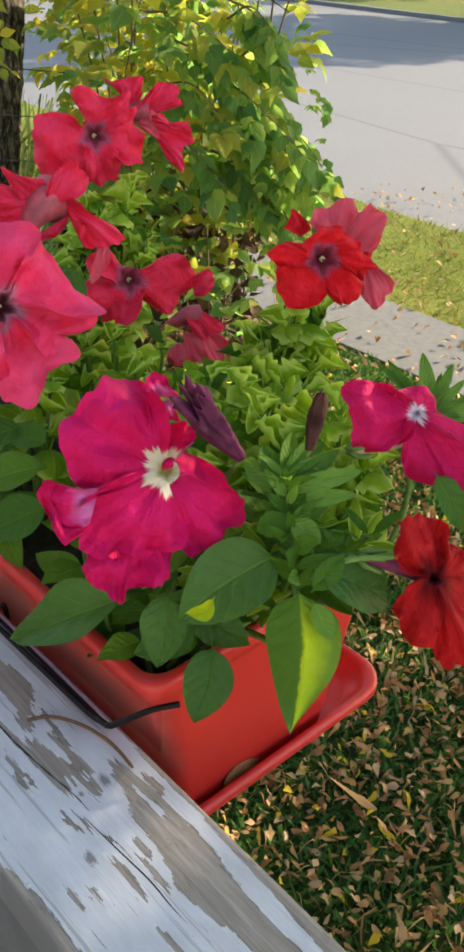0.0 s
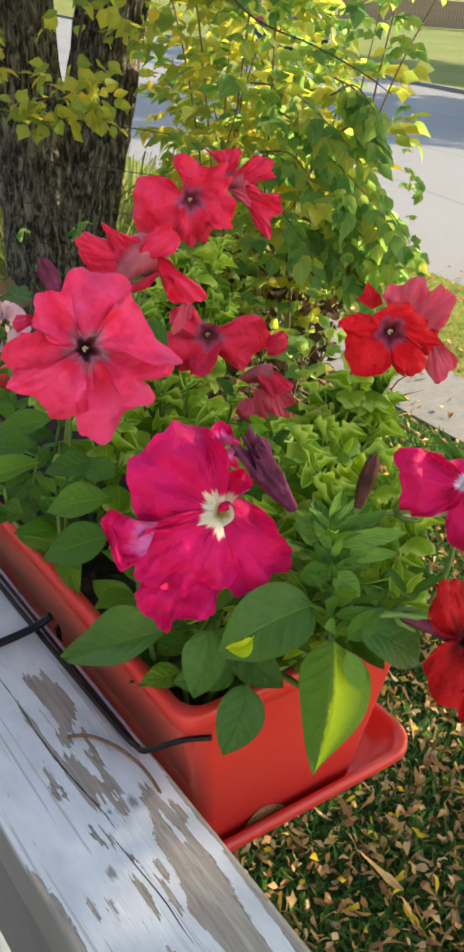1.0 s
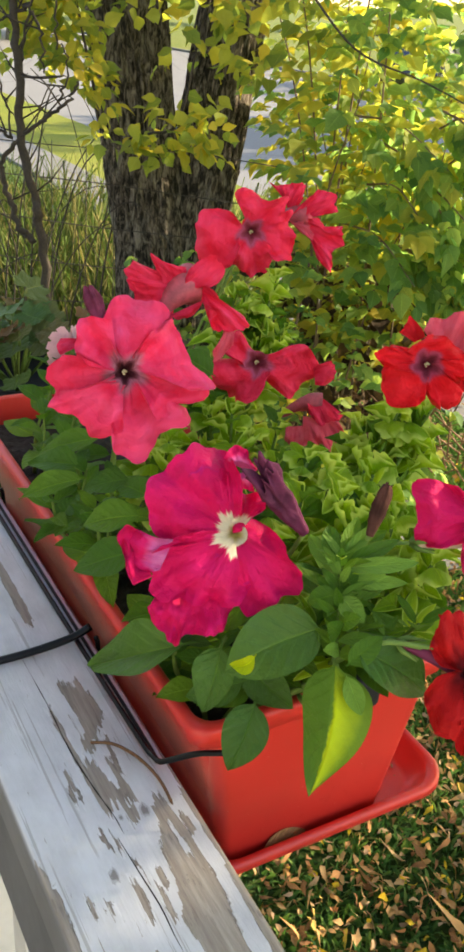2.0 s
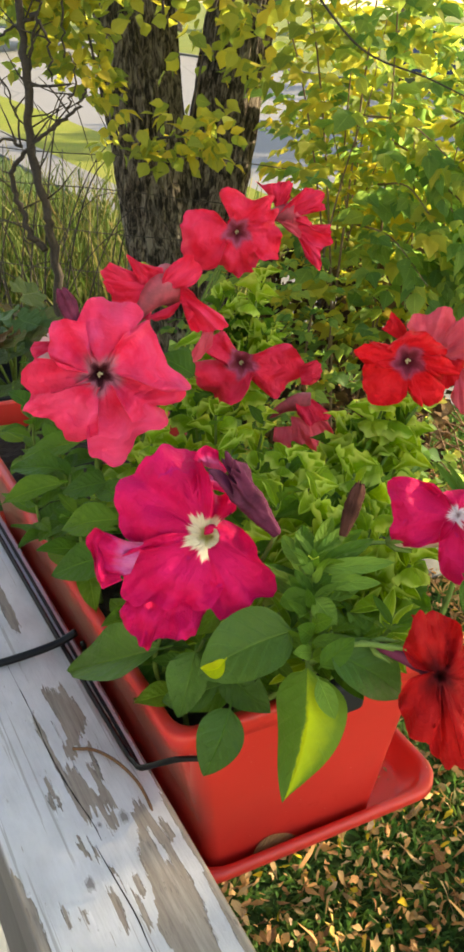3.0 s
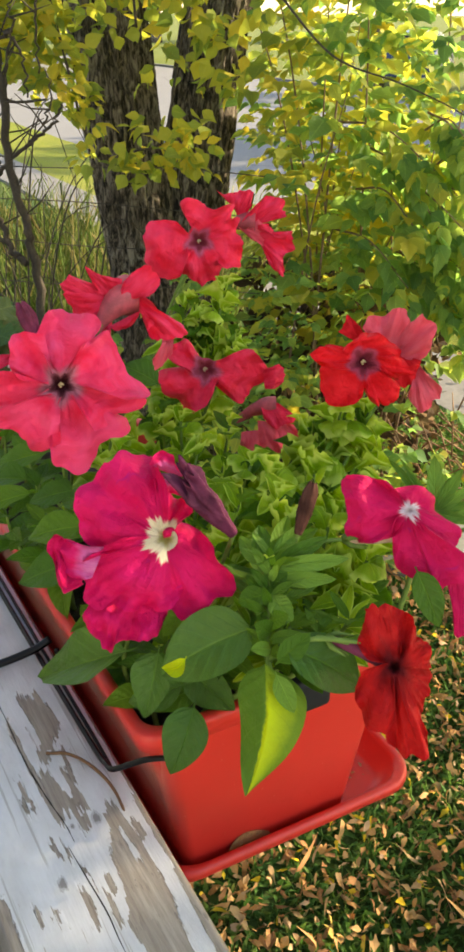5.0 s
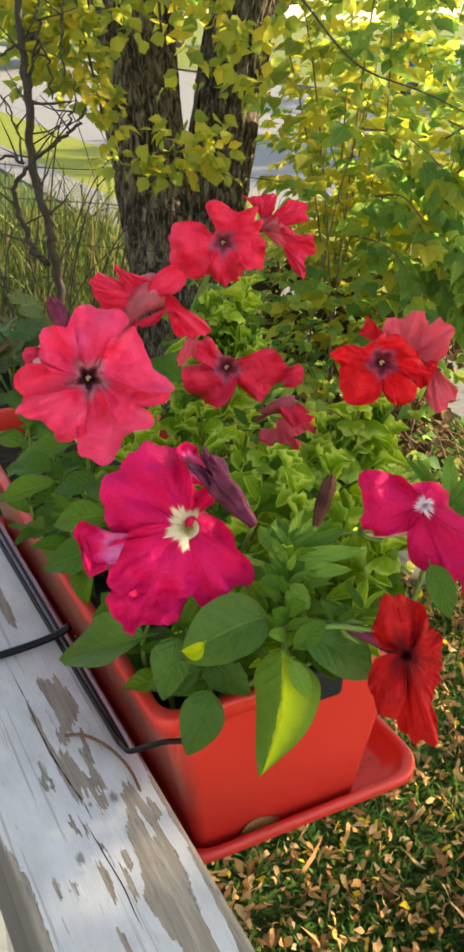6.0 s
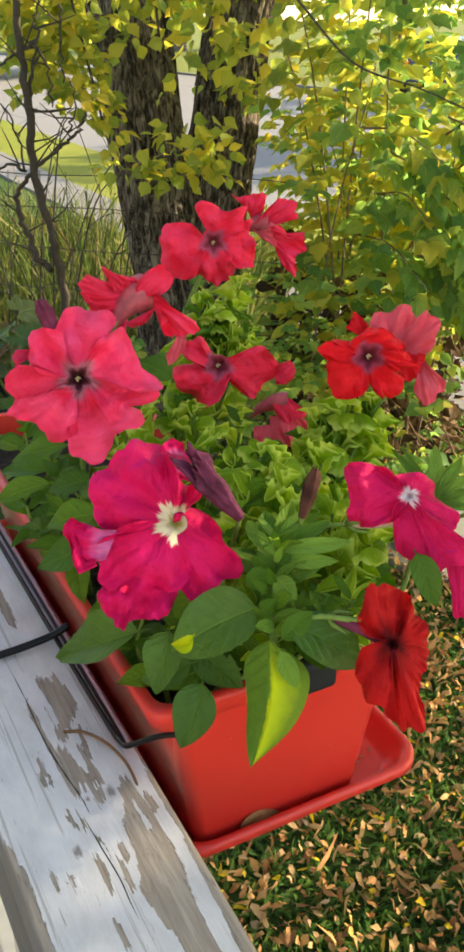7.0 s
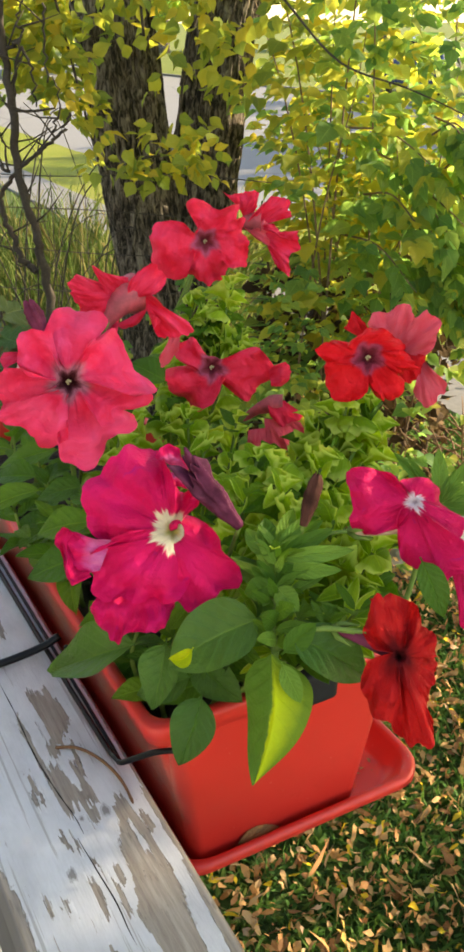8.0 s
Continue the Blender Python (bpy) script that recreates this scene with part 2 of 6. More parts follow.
def leaf_mat(name, stops, thin=0.34, rough=0.5, island=False, warm=1.25, yellow=None, dark=(0.03, 0.08, 0.012), pale=None, mottle=0.28, rim=None, sheen=0.16):
    """Leaf with paler veins: u across the blade, v along it; each leaf gets its own tone."""
    k = Mat(name)
    u, v, _ = k.sep(k.coords((1, 1, 1), uv=True))
    tone = k.ramp(k.random(island), stops)
    ax = k.math("ABSOLUTE", k.math("SUBTRACT", u, 0.5))
    mid = k.ramp(ax, [(0.0, (1, 1, 1)), (0.035, (0, 0, 0))])
    side = k.math("FRACT", k.math("MULTIPLY", k.math("SUBTRACT", v, k.math("MULTIPLY", ax, 0.55)), 7.0))
    side = k.ramp(side, [(0.0, (1, 1, 1)), (0.16, (0, 0, 0))])
    vein = k.math("ADD", k.math("MULTIPLY", mid, 0.55), k.math("MULTIPLY", side, 0.22))
    mott = k.noise(k.coords((5, 9, 1), uv=True), 1.0, 5, 0.65)
    col = k.mix(k.math("MULTIPLY", mott, mottle), tone, dark)
    col = k.mix(k.math("MULTIPLY", vein, 0.75), col, pale if pale else k.mix(1.0, col, (2.3, 2.0, 2.2), "MULTIPLY"))
    if rim:
        col = k.mix(k.math("MULTIPLY", k.ramp(ax, [(0.35, (0, 0, 0)), (0.46, (1, 1, 1))]), 0.7), col, rim)
    # Sunlight glowing through the blade, put in as a colour band beside the midrib.
    if yellow:
        half = k.ramp(k.math("ADD", k.math("SUBTRACT", 1.0, u), k.math("MULTIPLY", k.math("SUBTRACT", mott, 0.5), 0.16)), [(0.47, (0, 0, 0)), (0.51, (1, 1, 1)), (0.64, (0.75, 0.75, 0.75)), (0.90, (0.15, 0.15, 0.15))])
        col = k.mix(k.math("MULTIPLY", half, k.ramp(v, [(0.10, (0.3, 0.3, 0.3)), (0.35, (1, 1, 1)), (0.8, (0.8, 0.8, 0.8))])), col, yellow)
    thin_c = k.mix(1.0, col, (warm, warm * 1.04, 1.0), "MULTIPLY")
    quilt = k.math("SINE", k.math("MULTIPLY", k.math("SUBTRACT", v, k.math("MULTIPLY", ax, 0.55)), 43.98))
    nrm = k.bump(k.math("ADD", k.math("ADD", mott, k.math("MULTIPLY", quilt, 0.07)), k.math("MULTIPLY", vein, -0.8)), 0.75, 0.0030)
    return k.surface(col, rough, nrm, spec=sheen, thin=thin, thin_color=thin_c)


def bark():
    k = Mat("furrowed_bark")
    v = k.coords((1, 1, 0.34))
    ridge = k.noise(v, 46, 7, 0.68, 0.8)
    plate = k.noise(v, 12, 4, 0.6)
    col = k.ramp(ridge, [(0.42, (0.024, 0.020, 0.016)), (0.485, (0.12, 0.096, 0.075)), (0.53, (0.22, 0.18, 0.145)), (0.62, (0.38, 0.33, 0.27))])
    col = k.mix(k.math("MULTIPLY", plate, 0.3), col, (0.08, 0.07, 0.058))
    return k.surface(col, 0.9, k.bump(k.math("ADD", ridge, plate), 1.0, 0.03), spec=0.15)


def asphalt():
    k = Mat("worn_grey_asphalt")
    v = k.coords()
    n = k.noise(v, 60, 5, 0.7)
    big = k.noise(v, 0.5, 4, 0.6)
    col = k.ramp(n, [(0.3, (0.11, 0.108, 0.106)), (0.7, (0.17, 0.167, 0.163))])
    col = k.mix(k.math("MULTIPLY", big, 0.5), col, (0.19, 0.187, 0.185))
    crack = k.add("ShaderNodeTexVoronoi", Vector=k.coords((0.30, 0.14, 1)), Scale=1.0)
    crack.feature = "DISTANCE_TO_EDGE"
    line = k.ramp(crack.outputs["Distance"], [(0.0, (1, 1, 1)), (0.012, (0, 0, 0))])
    col = k.mix(k.math("MULTIPLY", line, 0.7), col, (0.09, 0.09, 0.09))
    return k.surface(col, 0.9, k.bump(n, 0.4, 0.004), spec=0.25)


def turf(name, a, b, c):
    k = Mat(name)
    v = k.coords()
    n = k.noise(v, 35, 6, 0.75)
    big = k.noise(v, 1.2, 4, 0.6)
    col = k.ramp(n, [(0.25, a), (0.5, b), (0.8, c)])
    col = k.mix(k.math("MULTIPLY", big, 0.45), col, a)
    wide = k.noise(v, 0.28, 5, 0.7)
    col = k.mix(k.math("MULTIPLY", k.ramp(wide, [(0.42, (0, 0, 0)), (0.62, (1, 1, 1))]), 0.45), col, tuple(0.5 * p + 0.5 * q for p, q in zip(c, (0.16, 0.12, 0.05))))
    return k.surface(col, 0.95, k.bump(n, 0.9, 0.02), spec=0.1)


PAINT = rail_paint()
# Dark grey base stands in for shade on the rail's inner side.
SHADEDBOARD = plain("shade_grey_board", (0.125, 0.13, 0.14), 0.2, 30, 0.75, 0.3)
WOOD = plain("grey_weathered_wood", (0.26, 0.24, 0.215), 0.35, 14, 0.85, 0.5, stretch=(6, 1, 6))
OLDWHITE = plain("dull_white_paint", (0.62, 0.62, 0.60), 0.12, 30, 0.6, 0.25)
RED = red_plastic()
BLACKWIRE = plain("black_coated_wire", (0.005, 0.005, 0.006), 0.3, 300, 0.32, 0.1, spec=0.22)
BLACKCLIP = plain("black_plastic", (0.014, 0.015, 0.019), 0.2, 200, 0.6, 0.1, spec=0.25)
SOIL = plain("dark_potting_soil", (0.030, 0.021, 0.015), 0.6, 140, 0.95, 1.0, dist=0.006)
CORAL = petal("coral_red_petal", (0.86, 0.010, 0.038), (0.95, 0.055, 0.140), (0.34, 0.045, 0.07), (0.54, 0.095, 0.18))
ROSE = petal("rose_pink_petal", (0.88, 0.014, 0.070), (0.94, 0.090, 0.235), (0.11, 0.020, 0.028), (0.58, 0.19, 0.26), size=0.02)
SCARLET = petal("scarlet_petal", (0.76, 0.005, 0.012), (0.88, 0.020, 0.034), (0.28, 0.035, 0.06), (0.50, 0.065, 0.13))
DARKRED = petal("deep_red_petal", (0.43, 0.006, 0.008), (0.56, 0.012, 0.014), (0.06, 0.003, 0.005), (0.15, 0.004, 0.008), deep=0.58)
MAGENTA = petal("magenta_petal", (0.66, 0.006, 0.085), (0.76, 0.010, 0.140), (0.60, 0.55, 0.16), (0.80, 0.72, 0.50), star=True)
CRIMSON = petal("crimson_pink_petal", (0.64, 0.006, 0.085), (0.72, 0.010, 0.115), (0.60, 0.45, 0.52), (0.82, 0.70, 0.78), star=True, size=-0.05)
BACKPINK = petal("pale_petal_reverse", (0.96, 0.095, 0.15), (0.98, 0.19, 0.26), (0.50, 0.13, 0.18), (0.66, 0.14, 0.21), thin=0.38)
BACKMAG = petal("pink_petal_reverse", (0.70, 0.08, 0.32), (0.82, 0.22, 0.48), (0.72, 0.45, 0.42), (0.76, 0.30, 0.40), hem=(0.76, 0.012, 0.14))
TUBE = plain("veined_tube", (0.46, 0.070, 0.095), 0.5, 60, 0.6, 0.1, stretch=(2, 2, 1))
TUBEPALE = plain("pale_striped_tube", (0.58, 0.40, 0.30), 0.5, 60, 0.6, 0.1, stretch=(0.3, 5, 5))
WILT = plain("wilted_purple_petal", (0.15, 0.028, 0.070), 0.7, 30, 0.6, 0.5, spec=0.12, dist=0.002)
DRIED = plain("dried_brown_petal", (0.075, 0.030, 0.022), 0.6, 60, 0.75, 0.6, spec=0.1, dist=0.002)
BUDPINK = plain("dusky_pink_bud", (0.20, 0.035, 0.075), 0.6, 60, 0.6, 0.6, spec=0.1, dist=0.002)
ANTHER = plain("cream_anther", (0.62, 0.50, 0.26), 0.2, 300, 0.6, 0.2)
STEM = plain("hairy_green_stem", (0.14, 0.23, 0.050), 0.25, 200, 0.7, 0.3, spec=0.2)
LEAF = leaf_mat("petunia_leaf", [(0.0, (0.060, 0.165, 0.012)), (0.5, (0.10, 0.235, 0.016)), (1.0, (0.17, 0.32, 0.022))], 0.38, 0.45, mottle=0.45, sheen=0.28)
LEAFPALE = leaf_mat("curled_pale_leaf", [(0.0, (0.20, 0.37, 0.020)), (0.5, (0.30, 0.49, 0.028)), (1.0, (0.43, 0.60, 0.045))], 0.48, rim=(0.66, 0.77, 0.20))
LEAFDARK = leaf_mat("broad_dark_leaf", [(0.0, (0.050, 0.140, 0.018)), (1.0, (0.085, 0.195, 0.026))], 0.28, 0.40, mottle=0.5, sheen=0.34)
LEAFGREY = leaf_mat("grey_green_leaf", [(0.0, (0.12, 0.26, 0.035)), (1.0, (0.19, 0.35, 0.055))], 0.3)
# Lime band paints sun glow; the darker base stands for the shaded half.
LEAFHALF = leaf_mat("half_sunlit_leaf", [(0.0, (0.09, 0.20, 0.02)), (1.0, (0.10, 0.22, 0.025))], 0.3, 0.45, yellow=(0.56, 0.70, 0.02))
# Leaf tip in the sun: its brightness is painted as lime green.
LEAFSUNTIP = leaf_mat("sunlit_leaf_tip", [(0.0, (0.60, 0.74, 0.02)), (1.0, (0.64, 0.78, 0.03))], 0.5)
GERLEAF = leaf_mat("zoned_geranium_leaf", [(0.0, (0.06, 0.13, 0.04)), (0.6, (0.09, 0.15, 0.045)), (0.8, (0.13, 0.10, 0.04)), (1.0, (0.20, 0.085, 0.045))], 0.2)
BARK = bark()
TWIGMAT = plain("brown_twig", (0.060, 0.045, 0.034), 0.4, 120, 0.85, 0.5)
TREEGREEN = leaf_mat("green_maple_leaf", [(0.0, (0.12, 0.25, 0.095)), (0.45, (0.245, 0.39, 0.125)), (0.8, (0.41, 0.50, 0.135)), (1.0, (0.56, 0.49, 0.11))], 0.66, 0.5, island=True, warm=1.42)
TREEYELLOW = leaf_mat("yellow_maple_leaf", [(0.0, (0.20, 0.29, 0.075)), (0.35, (0.35, 0.39, 0.082)), (0.75, (0.56, 0.50, 0.085)), (1.0, (0.70, 0.51, 0.085))], 0.60, 0.5, island=True, warm=1.35, dark=(0.16, 0.18, 0.02), pale=(0.5, 0.5, 0.12))
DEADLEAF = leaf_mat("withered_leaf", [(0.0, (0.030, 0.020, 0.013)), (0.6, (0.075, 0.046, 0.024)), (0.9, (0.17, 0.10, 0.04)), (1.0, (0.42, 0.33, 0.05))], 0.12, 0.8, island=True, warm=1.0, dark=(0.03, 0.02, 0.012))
LITTER = leaf_mat("dry_fallen_leaf", [(0.0, (0.22, 0.11, 0.05)), (0.22, (0.42, 0.20, 0.08)), (0.45, (0.60, 0.33, 0.13)), (0.65, (0.55, 0.34, 0.15)), (0.80, (0.55, 0.37, 0.20)), (0.92, (0.46, 0.31, 0.20)), (0.94, (0.72, 0.52, 0.04)), (1.0, (0.78, 0.54, 0.03))], 0.15, 0.8, island=True, warm=1.0, dark=(0.16, 0.08, 0.04), pale=(0.55, 0.40, 0.24))
LITTERONE = leaf_mat("dry_fallen_leaf_single", [(0.0, (0.22, 0.11, 0.05)), (0.22, (0.42, 0.20, 0.08)), (0.45, (0.60, 0.33, 0.13)), (0.65, (0.55, 0.34, 0.15)), (0.80, (0.55, 0.37, 0.20)), (0.92, (0.46, 0.31, 0.20)), (0.94, (0.72, 0.52, 0.04)), (1.0, (0.78, 0.54, 0.03))], 0.15, 0.8, warm=1.0, dark=(0.16, 0.08, 0.04), pale=(0.55, 0.40, 0.24))
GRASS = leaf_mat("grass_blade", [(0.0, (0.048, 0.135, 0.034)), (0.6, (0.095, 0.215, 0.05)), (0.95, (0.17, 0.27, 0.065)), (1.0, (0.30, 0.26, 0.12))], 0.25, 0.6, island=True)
VERGEGRASS = leaf_mat("verge_grass_blade", [(0.0, (0.10, 0.14, 0.03)), (0.5, (0.22, 0.22, 0.07)), (1.0, (0.36, 0.28, 0.12))], 0.3, 0.7, island=True)
DRYGRASS = leaf_mat("tall_dry_grass", [(0.0, (0.055, 0.095, 0.022)), (0.6, (0.11, 0.145, 0.035)), (1.0, (0.24, 0.19, 0.08))], 0.3, 0.7, island=True)
# Greens darkened for tree shade; mown_verge below is the lighter, sunny turf.
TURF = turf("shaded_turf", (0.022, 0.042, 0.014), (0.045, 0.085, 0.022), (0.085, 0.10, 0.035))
VERGE = turf("mown_verge", (0.07, 0.10, 0.014), (0.15, 0.18, 0.024), (0.27, 0.26, 0.05))
FARLAWN = turf("far_lawn", (0.055, 0.085, 0.018), (0.115, 0.145, 0.032), (0.20, 0.205, 0.06))
ROADM = asphalt()
PAVE = plain("grey_concrete", (0.125, 0.12, 0.115), 0.22, 25, 0.9, 0.4, dist=0.004)
STONE = plain("grey_stone", (0.115, 0.115, 0.11), 0.25, 30, 0.85, 0.5, dist=0.006)
FENCEWIRE = plain("rusty_fence_wire", (0.10, 0.085, 0.07), 0.4, 90, 0.7, 0.3, metal=0.4)
FENCEWOOD = plain("brown_board_fence", (0.26, 0.155, 0.095), 0.25, 8, 0.85, 0.4, stretch=(3, 3, 1))
CARPAINT = plain("dark_blue_car_paint", (0.03, 0.045, 0.085), 0.1, 4, 0.25, 0.0)
CARGLASS = plain("tinted_glass", (0.015, 0.018, 0.022), 0.1, 4, 0.08, 0.0)
RUBBER = plain("black_rubber", (0.02, 0.02, 0.02), 0.2, 30, 0.8, 0.2)
CHROME = plain("bright_metal", (0.6, 0.6, 0.62), 0.1, 30, 0.25, 0.0, metal=1.0)
LAMPRED = plain("red_lens", (0.45, 0.02, 0.02), 0.1, 30, 0.2, 0.0)
SIDING = plain("pale_house_siding", (0.62, 0.60, 0.55), 0.08, 3, 0.7, 0.2)
GREYWALL = plain("blue_grey_house_siding", (0.40, 0.415, 0.44), 0.08, 3, 0.75, 0.2)
ROOFM = plain("grey_roof_shingle", (0.12, 0.11, 0.11), 0.3, 12, 0.9, 0.5)
STEMBROWN = plain("brown_young_stem", (0.19, 0.125, 0.075), 0.35, 120, 0.8, 0.3)
CORK = plain("dry_tendril", (0.17, 0.085, 0.04), 0.3, 200, 0.8, 0.3)


# ---- building helpers ----
RAIL = pose(0, 0, 0, 0, 0, 41.15)  # the rail's own axes: x across and outwards, y along, away from the camera
WM = {}


def empty(name, m, label, category, group="", kind=""):
    ob = new(name)
    ob.matrix_basis = m
    ob.empty_display_size = 0.05
    WM[ob] = m
    return tagged(ob, label, category, group, kind)


def mesh_of(name, bm, mat, smooth=True):
    me = bpy.data.meshes.new(name)
    bm.to_mesh(me)
    bm.free()
    for m in mat if isinstance(mat, (list, tuple)) else [mat]:
        me.materials.append(m)
    if smooth:
        for p in me.polygons:
            p.use_smooth = True
    return me


def part(name, bm, mat, parent, label="", frame_m=None, smooth=True):
    """Links a bmesh as one mesh under a thing or a part. frame_m: the axes in which its points are given (the world's if none)."""
    m = WM[parent].inverted() @ (frame_m if frame_m is not None else Matrix())
    bm.transform(m)
    ob = new(name, mesh_of(name, bm, mat, smooth))
    ob.parent = parent
    WM[ob] = WM[parent]
    return tagged(ob, label)


def shared(name, me, m, parent, label=""):
    """One more object on a mesh that others use too, at the world pose m."""
    ob = new(name, me)
    ob.parent = parent
    ob.matrix_basis = WM[parent].inverted() @ m
    WM[ob] = m
    return tagged(ob, label)


def thing(name, bm, mat, label, category, m=None, group="", kind="", smooth=True):
    ob = new(name, mesh_of(name, bm, mat, smooth))
    ob.matrix_basis = m or Matrix()
    WM[ob] = m or Matrix()
    return tagged(ob, label, category, group, kind)


def data_mesh(name, verts, faces, mat, uvs=None, smooth=True):
    me = bpy.data.meshes.new(name)
    me.from_pydata(verts, [], faces)
    me.materials.append(mat)
    if uvs is not None:
        lay = me.uv_layers.new(name="UVMap")
        idx = np.empty(len(me.loops), dtype=np.int32)
        me.loops.foreach_get("vertex_index", idx)
        lay.data.foreach_set("uv", np.asarray(uvs, dtype=np.float32)[idx].ravel())
    me.polygons.foreach_set("use_smooth", [smooth] * len(me.polygons))
    me.update()
    return me


def box(bm, x0, x1, y0, y1, z0, z1, bevel=0.0, seg=2):
    r = bmesh.ops.create_cube(bm, size=1.0)
    vs = r["verts"]
    bmesh.ops.transform(bm, matrix=Matrix.Translation(((x0 + x1) / 2, (y0 + y1) / 2, (z0 + z1) / 2)) @ Matrix.Diagonal((x1 - x0, y1 - y0, z1 - z0, 1)), verts=vs)
    if bevel:
        es = list({e for v in vs for e in v.link_edges})
        bmesh.ops.bevel(bm, geom=es, offset=bevel, segments=seg, affect="EDGES", profile=0.6)


def tube(bm, pts, radii, seg=8, rough=0.0, caps=True):
    """A tapered rod through points."""
    pts = [Vector(p) for p in pts]
    if not hasattr(radii, "__len__"):
        radii = [radii] * len(pts)
    rings = []
    side = None
    for i, p in enumerate(pts):
        d = (pts[min(i + 1, len(pts) - 1)] - pts[max(i - 1, 0)]).normalized()
        if side is None:
            side = d.orthogonal().normalized()
        side = (side - d * side.dot(d)).normalized()
        up = d.cross(side)
        ring = []
        for j in range(seg):
            a = 2 * math.pi * j / seg
            off = (side * math.cos(a) + up * math.sin(a)) * radii[i]
            if rough:
                off *= 1 + rough * (noise.noise((p + off) * (0.9 / max(radii[i], 1e-4)) + Vector((3, 1, 7))))
            ring.append(bm.verts.new(p + off))
        rings.append(ring)
    for a, b in zip(rings, rings[1:]):
        for j in range(seg):
            bm.faces.new((a[j], a[(j + 1) % seg], b[(j + 1) % seg], b[j]))
    if caps:
        bm.faces.new(rings[0][::-1])
        bm.faces.new(rings[-1])


def curve_pts(pts, n=8):
    """Points on a smooth line through a few given ones."""
    p = [Vector(q) for q in pts]
    p = [2 * p[0] - p[1]] + p + [2 * p[-1] - p[-2]]
    out = []
    for i in range(1, len(p) - 2):
        for j in range(n):
            t = j / n
            out.append(0.5 * (2 * p[i] + (p[i + 1] - p[i - 1]) * t + (2 * p[i - 1] - 5 * p[i] + 4 * p[i + 1] - p[i + 2]) * t * t + (3 * p[i] - p[i - 1] - 3 * p[i + 1] + p[i + 2]) * t ** 3))
    out.append(p[-2])
    return out


def rounded_rect(x0, x1, y0, y1, r, n=5):
    out = []
    for cx, cy, a0 in ((x1 - r, y1 - r, 0), (x0 + r, y1 - r, 90), (x0 + r, y0 + r, 180), (x1 - r, y0 + r, 270)):
        for i in range(n + 1):
            a = radians(a0 + 90 * i / n)
            out.append((cx + r * math.cos(a), cy + r * math.sin(a)))
    return out


def loft(bm, loops, close_first=True, close_last=False):
    """Skin through loops of equally many points; each loop: points, z."""
    rings = [[bm.verts.new((x, y, z)) for x, y in pts] for pts, z in loops]
    n = len(rings[0])
    for a, b in zip(rings, rings[1:]):
        for i in range(n):
            bm.faces.new((a[i], a[(i + 1) % n], b[(i + 1) % n], b[i]))
    if close_first:
        bm.faces.new(rings[0][::-1])
    if close_last:
        bm.faces.new(rings[-1])


def frame_to(base, tip, normal, length=None):
    """Axes with y from base to tip, z near the given normal."""
    base, tip = Vector(base), Vector(tip)
    d = tip - base
    ln = length or d.length
    y = d.normalized()
    z = Vector(normal)
    z = (z - y * z.dot(y)).normalized()
    x = y.cross(z)
    m = Matrix((x, y, z)).transposed().to_4x4()
    return Matrix.Translation(base) @ m, ln


# ---- leaves ----
def leaf_data(name, mat, width=0.4, droop=0.15, fold=0.18, wave=0.03, point=1.0, stalk=0.10, nu=12, nv=6, seed=0, teeth=0.0, sweep=0.0):
    """A leaf blade one unit long along y, its face to z, with a stalk."""
    rnd = random.Random(seed)
    ph = rnd.uniform(0, 6)
    verts, faces, uvs = [], [], []
    for i in range(nu + 1):
        t = i / nu
        s = max(0.0, (t - stalk) / (1 - stalk))
        w = width * 0.5 * 2.745 * s ** 0.6 * (1 - s) ** (0.9 * point) if s > 0 else 0
        w = max(w, 0.012 if t < 0.97 else 0.002)
        zc = -droop * t * t + 0.05 * math.sin(2.2 * t + ph)
        if teeth:
            w *= 1 + teeth * math.sin(i * 2.4)
        for j in range(nv + 1):
            q = 2 * j / nv - 1
            z = zc + fold * abs(q) * w * 1.6 + wave * abs(q) ** 1.5 * math.sin(9 * t + 3 * (q > 0) + ph) * min(1, s * 4)
            verts.append((q * w - sweep * math.sin(math.pi * t), t, z))
            uvs.append((0.5 + q * 0.5, t))
    for i in range(nu):
        for j in range(nv):
            a = i * (nv + 1) + j
            faces.append((a, a + 1, a + nv + 2, a + nv + 1))
    return data_mesh(name, verts, faces, mat, uvs)


BROAD = [leaf_data("broad_leaf", LEAF, 0.46, 0.10, 0.15, 0.02, seed=1), leaf_data("broad_leaf", LEAF, 0.52, 0.24, 0.22, 0.03, seed=2), leaf_data("broad_leaf", LEAF, 0.42, 0.16, 0.30, 0.04, seed=3)]
DARKL = [leaf_data("dark_leaf", LEAFDARK, 0.44, 0.20, 0.34, 0.045, nu=20, nv=10, seed=4, sweep=0.03), leaf_data("dark_leaf", LEAFDARK, 0.62, 0.26, 0.26, 0.05, nu=20, nv=10, seed=5, sweep=-0.04)]


